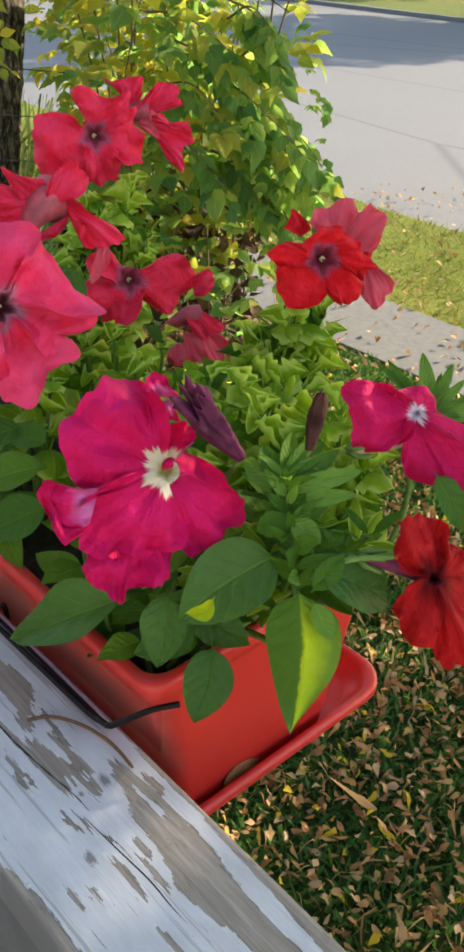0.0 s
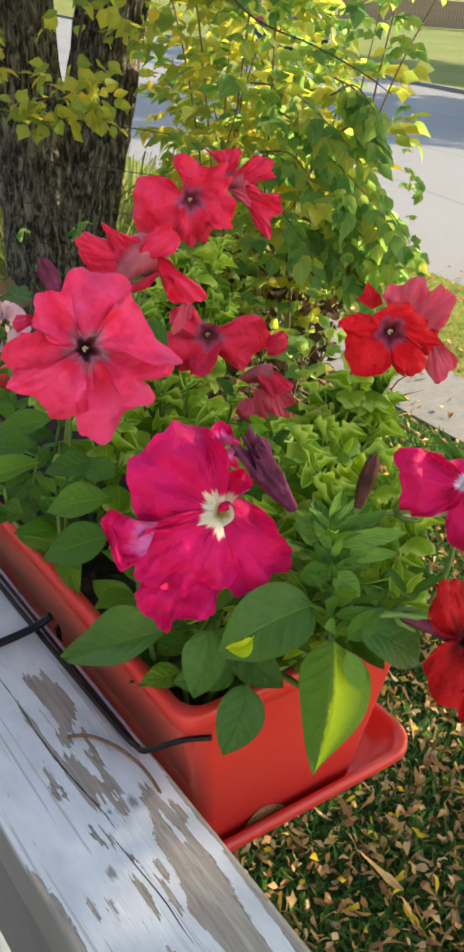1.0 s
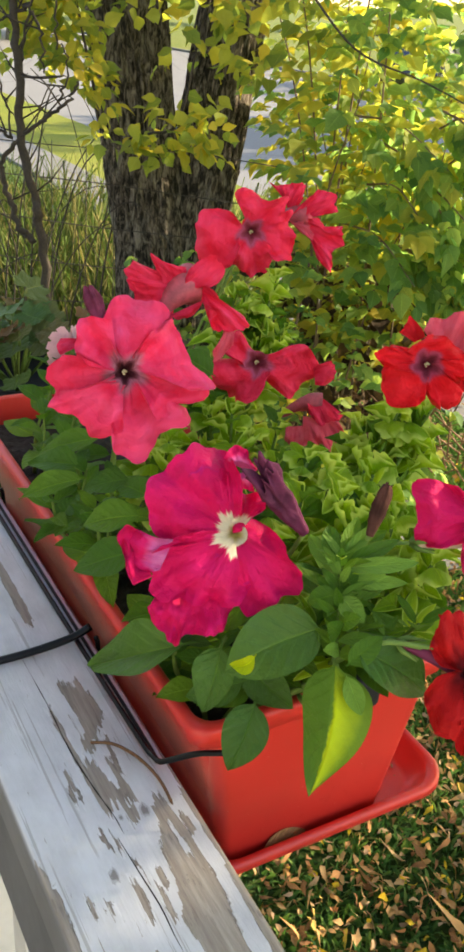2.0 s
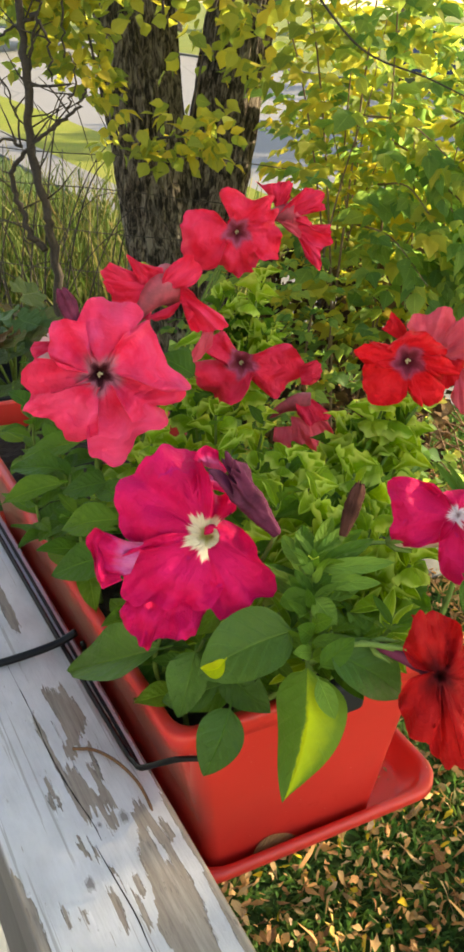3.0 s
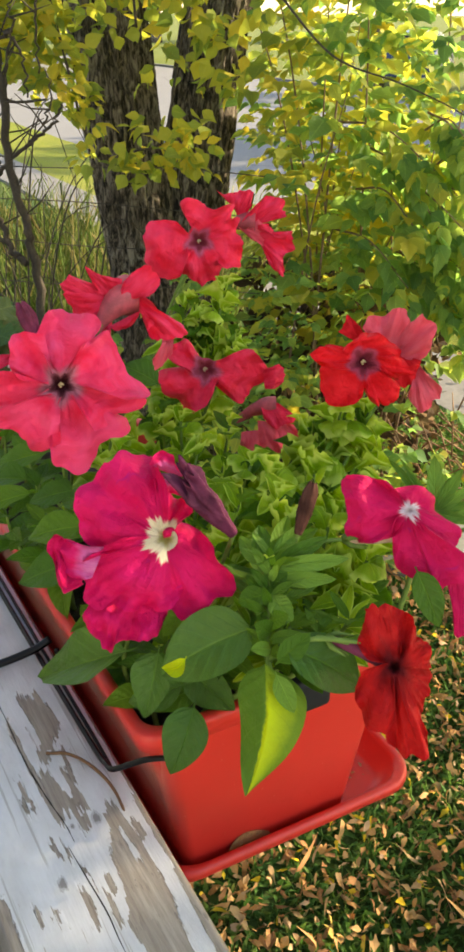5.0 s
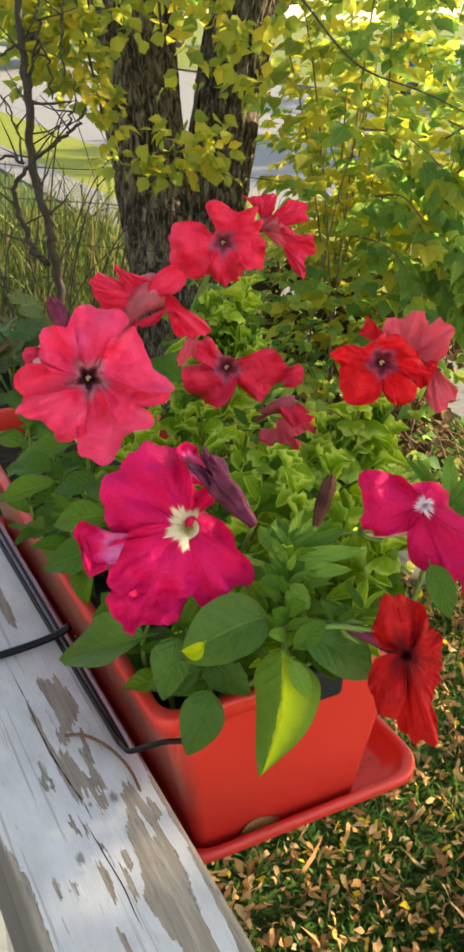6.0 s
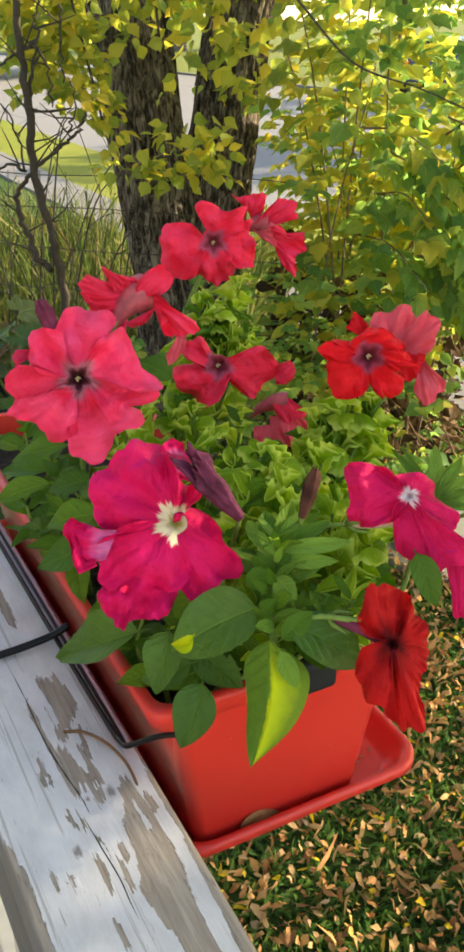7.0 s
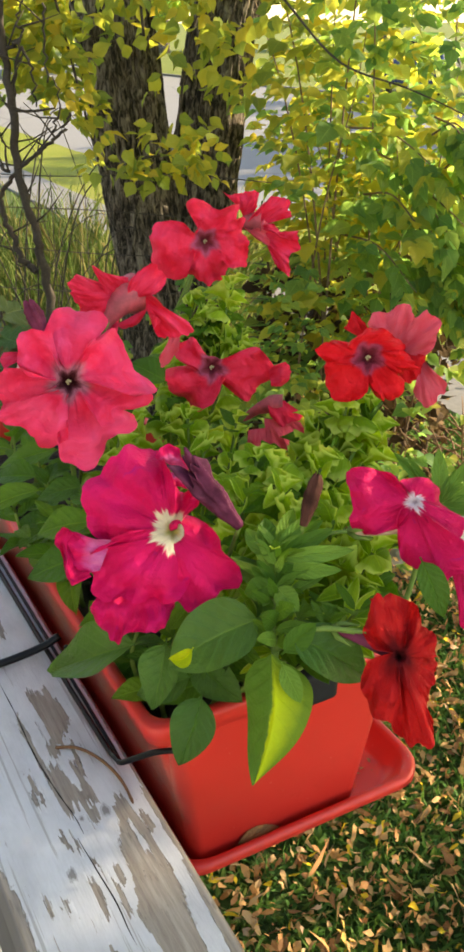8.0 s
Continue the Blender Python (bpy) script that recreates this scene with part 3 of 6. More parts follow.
def curly_leaf(mat, width, roll, waves, arch, seed, nu=16, nv=10):
    """A small blunt leaf, hollow like a spoon, with a wavy rolled margin."""
    ph = random.Random(seed).uniform(0, 6)
    verts, faces, uvs = [], [], []
    for i in range(nu + 1):
        t = i / nu
        s = max(0.0, (t - 0.10) / 0.90)
        w = max(0.02 if s < 0.2 else 0.0, width * 0.5 * max(0.0, 1 - abs(2 * s ** 0.85 - 1.0) ** 2.3) ** 0.62)
        for j in range(nv + 1):
            q = 2 * j / nv - 1
            hem = abs(q) ** 3
            wob = math.sin(waves * s * math.pi + ph + (1.9 if q > 0 else 0))
            x = q * w * (1 - 0.45 * roll * hem) * (1 + 0.06 * hem * wob)
            z = arch * math.sin(math.pi * 0.8 * s) - 0.35 * s * s + roll * w * (0.9 * q * q + 0.6 * hem) + 0.14 * width * hem * wob * min(1.0, 4 * (1 - s))
            verts.append((x, t - 0.05 * hem * s, z + 0.12 * roll * s ** 6))
            uvs.append((0.5 + q * 0.5, t))
    for i in range(nu):
        for j in range(nv):
            a = i * (nv + 1) + j
            faces.append((a, a + 1, a + nv + 2, a + nv + 1))
    return data_mesh("curled_leaf", verts, faces, mat, uvs)


CURLED = [curly_leaf(LEAFPALE, 0.64, 0.75, 4.0, 0.10, 6), curly_leaf(LEAFPALE, 0.72, 1.05, 5.0, 0.15, 7), curly_leaf(LEAFPALE, 0.58, 0.60, 3.4, 0.25, 8), curly_leaf(LEAF, 0.64, 0.75, 4.2, 0.12, 9), curly_leaf(LEAFPALE, 0.68, -0.65, 4.6, 0.30, 14)]
NARROW = [leaf_data("narrow_leaf", LEAF, 0.26, 0.12, 0.30, 0.015, point=0.9, seed=10), leaf_data("narrow_leaf", LEAFPALE, 0.24, 0.2, 0.3, 0.02, point=0.9, seed=11)]
SPRIG = leaf_data("narrow_leaf", LEAFGREY, 0.24, 0.10, 0.25, 0.015, point=0.9, seed=16)
HALFL = leaf_data("hanging_leaf", LEAFHALF, 0.62, -0.14, -0.36, 0.06, point=1.12, stalk=0.03, nu=24, nv=12, seed=12, sweep=0.05)
LIMEL = leaf_data("sunlit_leaf_tip", LEAFSUNTIP, 0.34, 0.30, 0.9, 0.10, seed=13, sweep=0.12)


def put_leaf(plant, me, base, tip, normal, width=None, base_ratio=0.46):
    m, ln = frame_to(base, tip, normal)
    sx = (width / (base_ratio * ln)) * ln if width else ln
    return shared("leaf", me, m @ Matrix.Diagonal((sx, ln, ln, 1)), plant)


# ---- the railing ----
def railing():
    # top rail, grey-white with rounded edges, then what carries it
    bm = bmesh.new()
    prof = []
    x0, x1, z0, z1, r = 0.110, 0.2240, 1.476, 1.514, 0.004
    prof = rounded_rect(x0, x1, z0, z1, r, 4)
    ys = np.linspace(-0.9, 3.2, 60)
    rings = []
    for y in ys:
        rings.append([bm.verts.new((px + 0.0012 * noise.noise(Vector((px * 30, y * 3, 1))), y, pz + 0.0008 * noise.noise(Vector((px * 40, y * 5, 4))))) for px, pz in prof])
    n = len(prof)
    for a, b in zip(rings, rings[1:]):
        for i in range(n):
            bm.faces.new((a[i], a[(i + 1) % n], b[(i + 1) % n], b[i]))
    bm.faces.new(rings[0])
    bm.faces.new(rings[-1][::-1])
    bmesh.ops.recalc_face_normals(bm, faces=bm.faces)
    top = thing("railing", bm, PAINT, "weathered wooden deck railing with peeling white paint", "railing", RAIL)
    bm = bmesh.new()
    box(bm, 0.1125, 0.163, -0.9, 3.2, 1.386, 1.4755, 0.003)
    part("under_rail", bm, SHADEDBOARD, top, "board under the top rail, coloured dark grey for shade", RAIL, False)
    bm = bmesh.new()
    box(bm, 0.125, 0.163, -0.9, 3.2, 0.60, 0.68, 0.003)
    part("bottom_rail", bm, OLDWHITE, top, "", RAIL, False)
    y = -0.8
    while y < 3.15:
        bm = bmesh.new()
        box(bm, 0.1255, 0.1625, y, y + 0.037, 0.681, 1.385, 0.002)
        part("baluster", bm, OLDWHITE, top, "", RAIL, False)
        y += 0.135
    for y in (-0.62, 1.55, 3.0):
        bm = bmesh.new()
        box(bm, 0.028, 0.1115, y, y + 0.09, 0.0, 1.4745, 0.004)
        part("post", bm, OLDWHITE, top, "", RAIL, False)
    # the long crack in the top rail
    bm = bmesh.new()
    tube(bm, curve_pts([(0.1630, 0.527, 1.5138), (0.1646, 0.460, 1.5138), (0.1640, 0.4065, 1.5138), (0.1667, 0.3656, 1.5138), (0.1701, 0.3374, 1.5138), (0.1705, 0.320, 1.5138)], 5), [0.0002 + 0.0006 * math.sin(math.pi * i / 25) ** 0.7 * (0.65 + 0.35 * math.sin(i * 2.1)) for i in range(26)], 5)
    tube(bm, curve_pts([(0.1656, 0.3187, 1.5138), (0.1677, 0.2877, 1.5138), (0.1696, 0.2595, 1.5138), (0.1689, 0.2389, 1.5138), (0.1692, 0.222, 1.5138)], 5), [0.0002 + 0.00042 * math.sin(math.pi * i / 20) ** 0.7 for i in range(21)], 5)
    part("crack", bm, SOIL, top, "dark drying crack along the grain", RAIL)
    bm = bmesh.new()
    box(bm, -1.249, 0.027, -0.9, 3.2, 0.50, 0.538, 0.003)
    deck = thing("deck_floor", bm, WOOD, "weathered grey wooden deck boards behind the railing", "deck", RAIL, kind="structure", smooth=False)
    return top


railing()


# ---- the red flower box ----
def planter():
    o = RAIL @ pose(0.333, 0.625, 1.400)
    pl = empty("flower_box", o, "long red plastic flower box hung outside the rail", "planter")
    bm = bmesh.new()
    B = lambda k, inset, z, set_back=0.0: (rounded_rect(0.262 - 0.036 * k + inset + set_back, 0.411 + 0.026 * k - inset, 0.343 - 0.014 * k + inset, 0.905 + 0.014 * k - inset, 0.010 + 0.005 * k, 6), z)
    loops = [B(0, 0.004, 1.4045), B(0.0, 0.0, 1.409), B(0.5, 0, 1.49, 0.004), B(0.90, 0, 1.553, 0.008), B(0.92, 0, 1.5545, 0.007), B(0.94, -0.004, 1.5565), B(1.0, -0.004, 1.569), B(1.0, -0.0025, 1.572), B(1.0, 0.0045, 1.572), B(1.0, 0.006, 1.570), B(0.92, 0.005, 1.55), B(0.3, 0.005, 1.45)]
    loft(bm, loops, True, True)
    part("box", bm, RED, pl, "", RAIL)
    bm = bmesh.new()
    T = lambda inset, z: (rounded_rect(0.236 + inset, 0.478 - inset, 0.327 + inset, 0.93 - inset, 0.032, 7), z)
    loft(bm, [T(0.030, 1.3975), T(0.024, 1.3985), T(0.008, 1.410), T(0.0, 1.4165), T(0.0003, 1.4225), T(0.003, 1.4250), T(0.007, 1.4240), T(0.009, 1.420), T(0.018, 1.4045), T(0.022, 1.4030)], True, True)
    part("saucer", bm, RED, pl, "red drip tray with rounded corners", RAIL)
    bm = bmesh.new()
    bmesh.ops.create_grid(bm, x_segments=40, y_segments=110, size=0.5)
    bm.transform(Matrix.Translation((0.331, 0.624, 1.541)) @ Matrix.Diagonal((0.184, 0.566, 1, 1)))
    for v in bm.verts:
        v.co.z += 0.010 * noise.noise(v.co * 28) + 0.005 * noise.noise(v.co * 90)
    part("soil", bm, SOIL, pl, "dark crumbly potting soil", RAIL)
    bm = bmesh.new()
    box(bm, 0.340, 0.370, 0.318, 0.349, 1.5500, 1.5785, 0.006, 4)
    part("clip", bm, BLACKCLIP, pl, "black plastic clip over the rim", RAIL)
    return pl


planter()


def hanger():
    h = empty("wire_hanger", RAIL @ pose(0.2105, 0.60, 1.518), "black coated wire bracket that hooks over the rail", "bracket")
    R = 0.0022
    bm = bmesh.new()
    tube(bm, curve_pts([(0.2085, 0.84, 1.5175), (0.2095, 0.6, 1.5172), (0.2105, 0.40, 1.5215), (0.2112, 0.364, 1.5255), (0.2118, 0.3565, 1.5275), (0.2150, 0.3520, 1.5305), (0.2300, 0.336, 1.5450), (0.243, 0.323, 1.5520)], 6), R, 8)
    part("rod", bm, BLACKWIRE, h, "", RAIL)
    bm = bmesh.new()
    tube(bm, curve_pts([(0.2150, 0.84, 1.5168), (0.2160, 0.6, 1.5166), (0.2162, 0.40, 1.5168), (0.2150, 0.366, 1.5185)], 6), R * 0.7, 8)
    part("rod", bm, BLACKWIRE, h, "", RAIL)
    for y in (0.517, 0.80):
        bm = bmesh.new()
        tube(bm, curve_pts([(0.1045, y, 1.44), (0.1045, y, 1.500), (0.1075, y, 1.5165), (0.125, y, 1.519), (0.17, y, 1.5195), (0.205, y, 1.5235), (0.222, y, 1.530)], 6), 0.0034, 8)
        part("hook", bm, BLACKWIRE, h, "", RAIL)
        bm = bmesh.new()
        tube(bm, curve_pts([(0.2265, y, 1.5175), (0.2285, y, 1.50), (0.2290, y, 1.40), (0.2330, y, 1.3948), (0.36, y, 1.3948), (0.470, y, 1.3948), (0.476, y, 1.400)], 6), R, 8)
        part("support_arm", bm, BLACKWIRE, h, "", RAIL)
    return h


hanger()
bm = bmesh.new()
tube(bm, curve_pts([(0.1800, 0.4055, 1.5152), (0.1925, 0.3955, 1.5175), (0.2020, 0.3785, 1.5185), (0.2075, 0.3610, 1.5180), (0.2098, 0.346, 1.5165), (0.2092, 0.328, 1.5152)], 6), [0.0012] * 30 + [0.0006], 6)
thing("tendril", bm, CORK, "dry brown curled stalk lying on the rail", "twig", RAIL)
m, ln = frame_to((0.292, 0.3395, 1.4135), (0.332, 0.3395, 1.4165), (0, -1, 0.1))
tagged(new("fallen_leaf", leaf_data("fallen_leaf", LITTERONE, 0.6, 0.3, 0.2, 0.05, seed=31)), "dry brown leaf lying in the saucer", "leaf").matrix_basis = RAIL @ m @ Matrix.Diagonal((ln * 1.1, ln * 1.1, ln * 0.1, 1))


# ---- petunias ----
def face_pose(p, n, roll=0.0):
    """A blossom's axes: z along n, y as near up as can be."""
    z = Vector(n).normalized()
    y = Vector((0, 0, 1))
    y = (y - z * y.dot(z)).normalized()
    x = y.cross(z)
    m = Matrix((x, y, z)).transposed().to_4x4()
    return Matrix.Translation(p) @ m @ pose(0, 0, 0, 0, 0, roll)


def resample(pts, n):
    """n + 1 points at even steps along a smooth line through a few outline points (mm)."""
    c = np.array([(p.x, p.y) for p in curve_pts([(u, v, 0) for u, v in pts], 8)]) * 0.001
    if len(pts) > 2:
        flat = np.array([np.interp(np.arange(len(c)) / 8, range(len(pts)), [q[i] for q in pts]) for i in (0, 1)]).T * 0.001
        c = 0.55 * c + 0.45 * flat
    s = np.concatenate([[0], np.cumsum(np.linalg.norm(np.diff(c, axis=0), axis=1))])
    g = np.linspace(0, s[-1], n + 1)
    return np.stack([np.interp(g, s, c[:, 0]), np.interp(g, s, c[:, 1])], 1)


def draped(name, front, back, lobes, folds, mouth, tube_len, cup, ruffle, seed, R, even=True, nq=56, nr=20):
    """A blossom facing z with y up, for irregular flowers. lobes: height at one side, tip and other side (mm), and the
    lobe's outline from side to side (mm from the throat). folds: loose petals between an inner and an outer line."""
    bm = bmesh.new()
    uvl = bm.loops.layers.uv.new("UVMap")

    def skin(rows, uvs, flip=0):
        for side in (0, 1):
            vs = [[bm.verts.new((x, y, z - side * 0.0006)) for x, y, z in row] for row in rows]
            for i in range(len(rows) - 1):
                for j in range(len(rows[0]) - 1):
                    quad = [(i, j), (i, j + 1), (i + 1, j + 1), (i + 1, j)]
                    if side:
                        quad = quad[::-1]
                    f = bm.faces.new([vs[p][q] for p, q in quad])
                    f.material_index = (side + flip) % 2
                    for lp, (p, q) in zip(f.loops, quad):
                        lp[uvl].uv = uvs[p][q]

    def funnel(ft):
        return (0.30 + 0.70 * ft ** 1.3) * mouth, -tube_len * (1 - ft) ** 1.25

    if lobes:
        rows, uvs = [], []
        for i in range(-1, 8):
            ft = max(0, i) / 7 * 0.96
            r, z = funnel(ft)
            if i < 0:
                r, z = 0.00005, z - 0.0008
            rows.append([(r * math.cos(2 * math.pi * j / 48), r * math.sin(2 * math.pi * j / 48), z - 0.0003) for j in range(49)])
            uvs.append([(j / 48, 0.25 * ft) for j in range(49)])
        skin(rows, uvs)
    for idx, (wa, wt, wb, line, *over_throat) in enumerate(lobes):
        rim = resample(line, nq)
        nick = noise.noise(Vector((seed, idx * 1.7, 0.5))) * 0.3 + 0.5
        deep_nick = 0.06 + 0.14 * abs(noise.noise(Vector((seed + 3, idx * 2.3, 1.5))))
        ang = np.unwrap(np.arctan2(rim[:, 1], rim[:, 0]))
        far_r = np.hypot(rim[:, 0], rim[:, 1])
        wide = ang[nq // 2] + (ang - ang[nq // 2]) * (1.0 if over_throat else 1.15)
        rim = np.stack([far_r * np.cos(wide), far_r * np.sin(wide)], 1)
        over = 0.28 * (1 if ang[-1] > ang[0] else -1)
        inner = np.linspace(over_throat[0] if over_throat else ang[0] - over, ang[-1] + over, nq + 1)
        pale = 0.30 if over_throat else 0.0
        sd = seed * 7.3 + idx * 3.1
        rows, uvs = [], []
        for i in range(-5, nr + 1):
            t = max(0, i) / nr
            row, uvr = [], []
            for j in range(nq + 1):
                q = j / nq
                c, s = math.cos(inner[j]), math.sin(inner[j])
                if i < 0:
                    ft = 1 + i * 0.13
                    r, z = funnel(ft)
                    row.append((r * c, r * s, z))
                    uvr.append((inner[j] / (2 * math.pi), 0.25 * ft))
                    continue
                hem = 1.02 + 0.15 * noise.noise(Vector((q * 6, 0.9, sd))) + 0.06 * noise.noise(Vector((q * 15, 0.4, sd))) + 0.03 * noise.noise(Vector((q * 34, 0.7, sd))) - deep_nick * math.exp(-((q - nick) * 13) ** 2)
                m = np.array((c, s)) * mouth
                x, y = m + (rim[j] * hem - m) * t
                far = math.hypot(*rim[j]) / R
                w = ((wa - 4.0) * (1 - q) * (1 - 2 * q) + wt * 4 * q * (1 - q) + (wb + 5.0) * q * (2 * q - 1)) * 0.001
                wav = noise.noise(Vector((q * 3.0, t * 1.1, sd + 1))) + 1.0 * noise.noise(Vector((q * 7.0, t * 2.0, sd + 2))) + 0.35 * noise.noise(Vector((q * 15, t * 3.0, sd + 6)))
                fold = noise.noise(Vector((x * 55, y * 55, sd + 3)))
                pleat = noise.noise(Vector((q * 4.5 + 0.5 * t, t * 0.5, sd + 8)))
                curl = min(0.0, noise.noise(Vector((q * 4.0, 0.2, sd + 11)))) * max(0.0, t - 0.72) ** 1.5 * 3.2
                z = w * t ** 1.5 + cup * R * math.sin(math.pi * min(1, t * 0.9)) * far
                z += R * (3.5 * ruffle * t ** 1.8 * wav + 0.26 * fold * t + 0.36 * pleat * t + curl - 0.06 * math.exp(-((q - 0.5) * 9) ** 2) * math.sin(math.pi * t * 0.8))
                frill = max(0.0, t - 0.55) ** 2 * 4.9
                z += R * frill * (0.28 * noise.noise(Vector((q * 9, t, sd + 15))) + 0.09 * noise.noise(Vector((q * 23, t, sd + 17))))
                row.append((x, y, z))
                uvr.append((inner[j] / (2 * math.pi), 0.25 + pale * (t > 0) + 0.75 * t * (min(1.15, far) if even else 1.0)))
            rows.append(row)
            uvs.append(uvr)
        skin(rows, uvs)
    for idx, (flip, w0, w1, inn, line) in enumerate(folds):
        a, c = resample(inn, nq), resample(line, nq)
        size = min(1.3, np.linalg.norm(np.diff(c, axis=0), axis=1).sum() / 0.075)
        sd = seed * 5.1 + idx * 2.3
        rows, uvs = [], []
        for i in range(nr + 1):
            t = i / nr
            row, uvr = [], []
            for j in range(nq + 1):
                q = j / nq
                hem = 1.02 + 0.12 * noise.noise(Vector((q * 8 * size, 0.9, sd))) + 0.09 * noise.noise(Vector((q * 21 * size, 0.3, sd)))
                x, y = a[j] + (c[j] - a[j]) * t * hem
                wav = noise.noise(Vector((q * 3.5 * size, t * 1.2, sd + 1))) + 0.7 * noise.noise(Vector((q * 8 * size, t * 2, sd + 2))) + 0.55 * t * noise.noise(Vector((q * 17 * size, t * 2, sd + 5)))
                z = (w0 + (w1 - w0) * t + 3.0 * math.sin(math.pi * t)) * 0.001 + R * size * (3.0 * ruffle * (0.3 + t) * wav + 0.12 * t * noise.noise(Vector((q * 4.5, t * 0.6, sd + 8))))
                row.append((x, y, z))
                uvr.append((q * 0.45 + idx * 0.2, 0.48 + 0.5 * t))
            rows.append(row)
            uvs.append(uvr)
        skin(rows, uvs, flip)
    return mesh_of(name, bm, [front, back])


def irregular(plant, p, n, R, lobes, folds, front, back, root, label, mouth=0.008, tube_len=0.017, cup=0.05, ruffle=0.05, seed=0, trumpet=None, anthers=True, even=True):
    """A lopsided flower with its trumpet, calyx, stamens and stalk. trumpet: its line, radii (mm) and material."""
    m = face_pose(p, n)
    fl = shared("blossom", draped("blossom", front, back, lobes, folds, mouth, tube_len, cup, ruffle, seed, R, even), m, plant, label)
    if trumpet:
        line, radii, mat = trumpet
        line = [Vector(q) * 0.001 for q in line]
    else:
        line, mat = [Vector((0, 0, -tube_len - 0.024)), Vector((0, 0, -tube_len - 0.002)), Vector((0, 0, -tube_len * 0.75)), Vector((0, 0, -tube_len * 0.25))], TUBE
        radii = [mouth * 380, mouth * 380, mouth * 640, mouth * 960]
    bm = bmesh.new()
    c = curve_pts(line, 6)
    tube(bm, c, (np.interp(np.linspace(0, len(line) - 1, len(c)), range(len(line)), radii) * 0.001).tolist(), 16, 0.02, False)
    part("trumpet_tube", bm, mat, fl, "", m)
    end, way = line[0], (line[0] - line[1]).normalized()
    bm = bmesh.new()
    side = way.orthogonal().normalized()
    for i in range(5):
        d = (Matrix.Rotation(2 * math.pi * i / 5, 3, way) @ side)
        tube(bm, [end + way * 0.002, end + d * 0.0045 - way * 0.003, end + d * 0.007 - way * 0.013], [0.0024, 0.0020, 0.0004], 5)
    part("calyx", bm, STEM, fl, "", m)
    if anthers:
        bm = bmesh.new()
        for i in range(4):
            a = 1.3 * i + 0.4
            tube(bm, [(0, 0, -tube_len * 0.95), (0.0010 * math.cos(a), 0.0010 * math.sin(a), -tube_len * 0.62), (0.0014 * math.cos(a), 0.0014 * math.sin(a), -tube_len * 0.52)], [0.0003, 0.0004, 0.0010], 6)
        part("stamen", bm, ANTHER, fl, "", m)
    bm = bmesh.new()
    start = m @ end
    bk = m.to_3x3() @ way
    rt = Vector(root)
    tube(bm, curve_pts([start, start + bk * 0.018 + Vector((0, 0, -0.004)), (start + bk * 0.03 + rt) / 2 + Vector((0, 0, 0.008)), rt], 6), [0.0013] * 6 + [0.0016] * 6 + [0.0022] * 7, 7)
    part("flower_stalk", bm, STEM, fl, "", None)
    return fl


def soil_at(x, y):
    return (RAIL @ Vector((x, y, 1.541)))


def petunia(label, x, y):
    return empty("petunia_plant", RAIL @ pose(x, y, 1.541), label, "petunia", "petunias in the box")


front = petunia("petunia with magenta white-throated blossoms and broad green leaves", 0.31, 0.40)
left = petunia("petunia with rose pink blossoms and dark throats", 0.27, 0.60)
rear = petunia("petunia with coral red blossoms on tall pale green shoots", 0.36, 0.72)
far_end = petunia("leafy petunia with broad green leaves at the rail side", 0.26, 0.70)
middle = petunia("petunia with curled pale green leaves between the blossoms", 0.37, 0.54)
outer = petunia("petunia with scarlet and crimson blossoms over curled leaves", 0.39, 0.47)

# the big magenta one
irregular(front, (-0.0363, 0.4257, 1.7094), (0.251, -0.835, 0.490), 0.052, [
    (1, -5, 3, [(-25, -3), (-43, -3), (-52, 11), (-51, 35), (-28, 54), (-14, 53), (-8, 42), (-1, 30)]),
    (0, 3, 4, [(-5, 36), (6, 28), (16, 22), (16, 16), (7, 10)]),
    (7, -2, -3, [(3, 1), (-2, 0), (-3, 5), (2, 8.5), (11, 9.5),  (25, 2), (31, -14), (43, -25), (38, -36), (23, -48), (8, -46), (-2, -38)], 0.9),
    (-2, -4, 2, [(8, -28), (-2, -43), (-30, -43), (-47, -42), (-50, -28), (-56, -24), (-45, -12), (-25, -1)]),
], [
    (1, -1, 4, [(-38, -4), (-46, -23)], [(-52, -3), (-61, 2), (-65, -5), (-63, -14), (-60, -21), (-53, -24)]),
    (0, 3, 7, [(-55, -3), (-61, 1), (-64, -5), (-62, -14), (-60, -20), (-52, -24)], [(-58, 0), (-66, 5), (-72, -2), (-69, -12), (-66, -22), (-61, -31), (-50, -26)]),
    (0, -7, -3, [(-48, -39), (0, -42)], [(-53, -46), (-49, -56), (-41, -64), (-35, -69), (-31, -62), (-19, -62), (-7, -59), (0, -48)]),
    (1, -1, 4, [(-1, 42), (11, 38)], [(-9, 46), (-3, 54), (6, 52), (7, 46), (12, 40)]),
    (1, -1, 3, [(-3, 36), (7, 39)], [(-2, 31), (5, 28), (11, 25)]),
], MAGENTA, BACKMAG, soil_at(0.3, 0.4), "large magenta blossom with a cream star throat", mouth=0.0070, seed=3, ruffle=0.06, cup=0.06, tube_len=0.004, anthers=False)
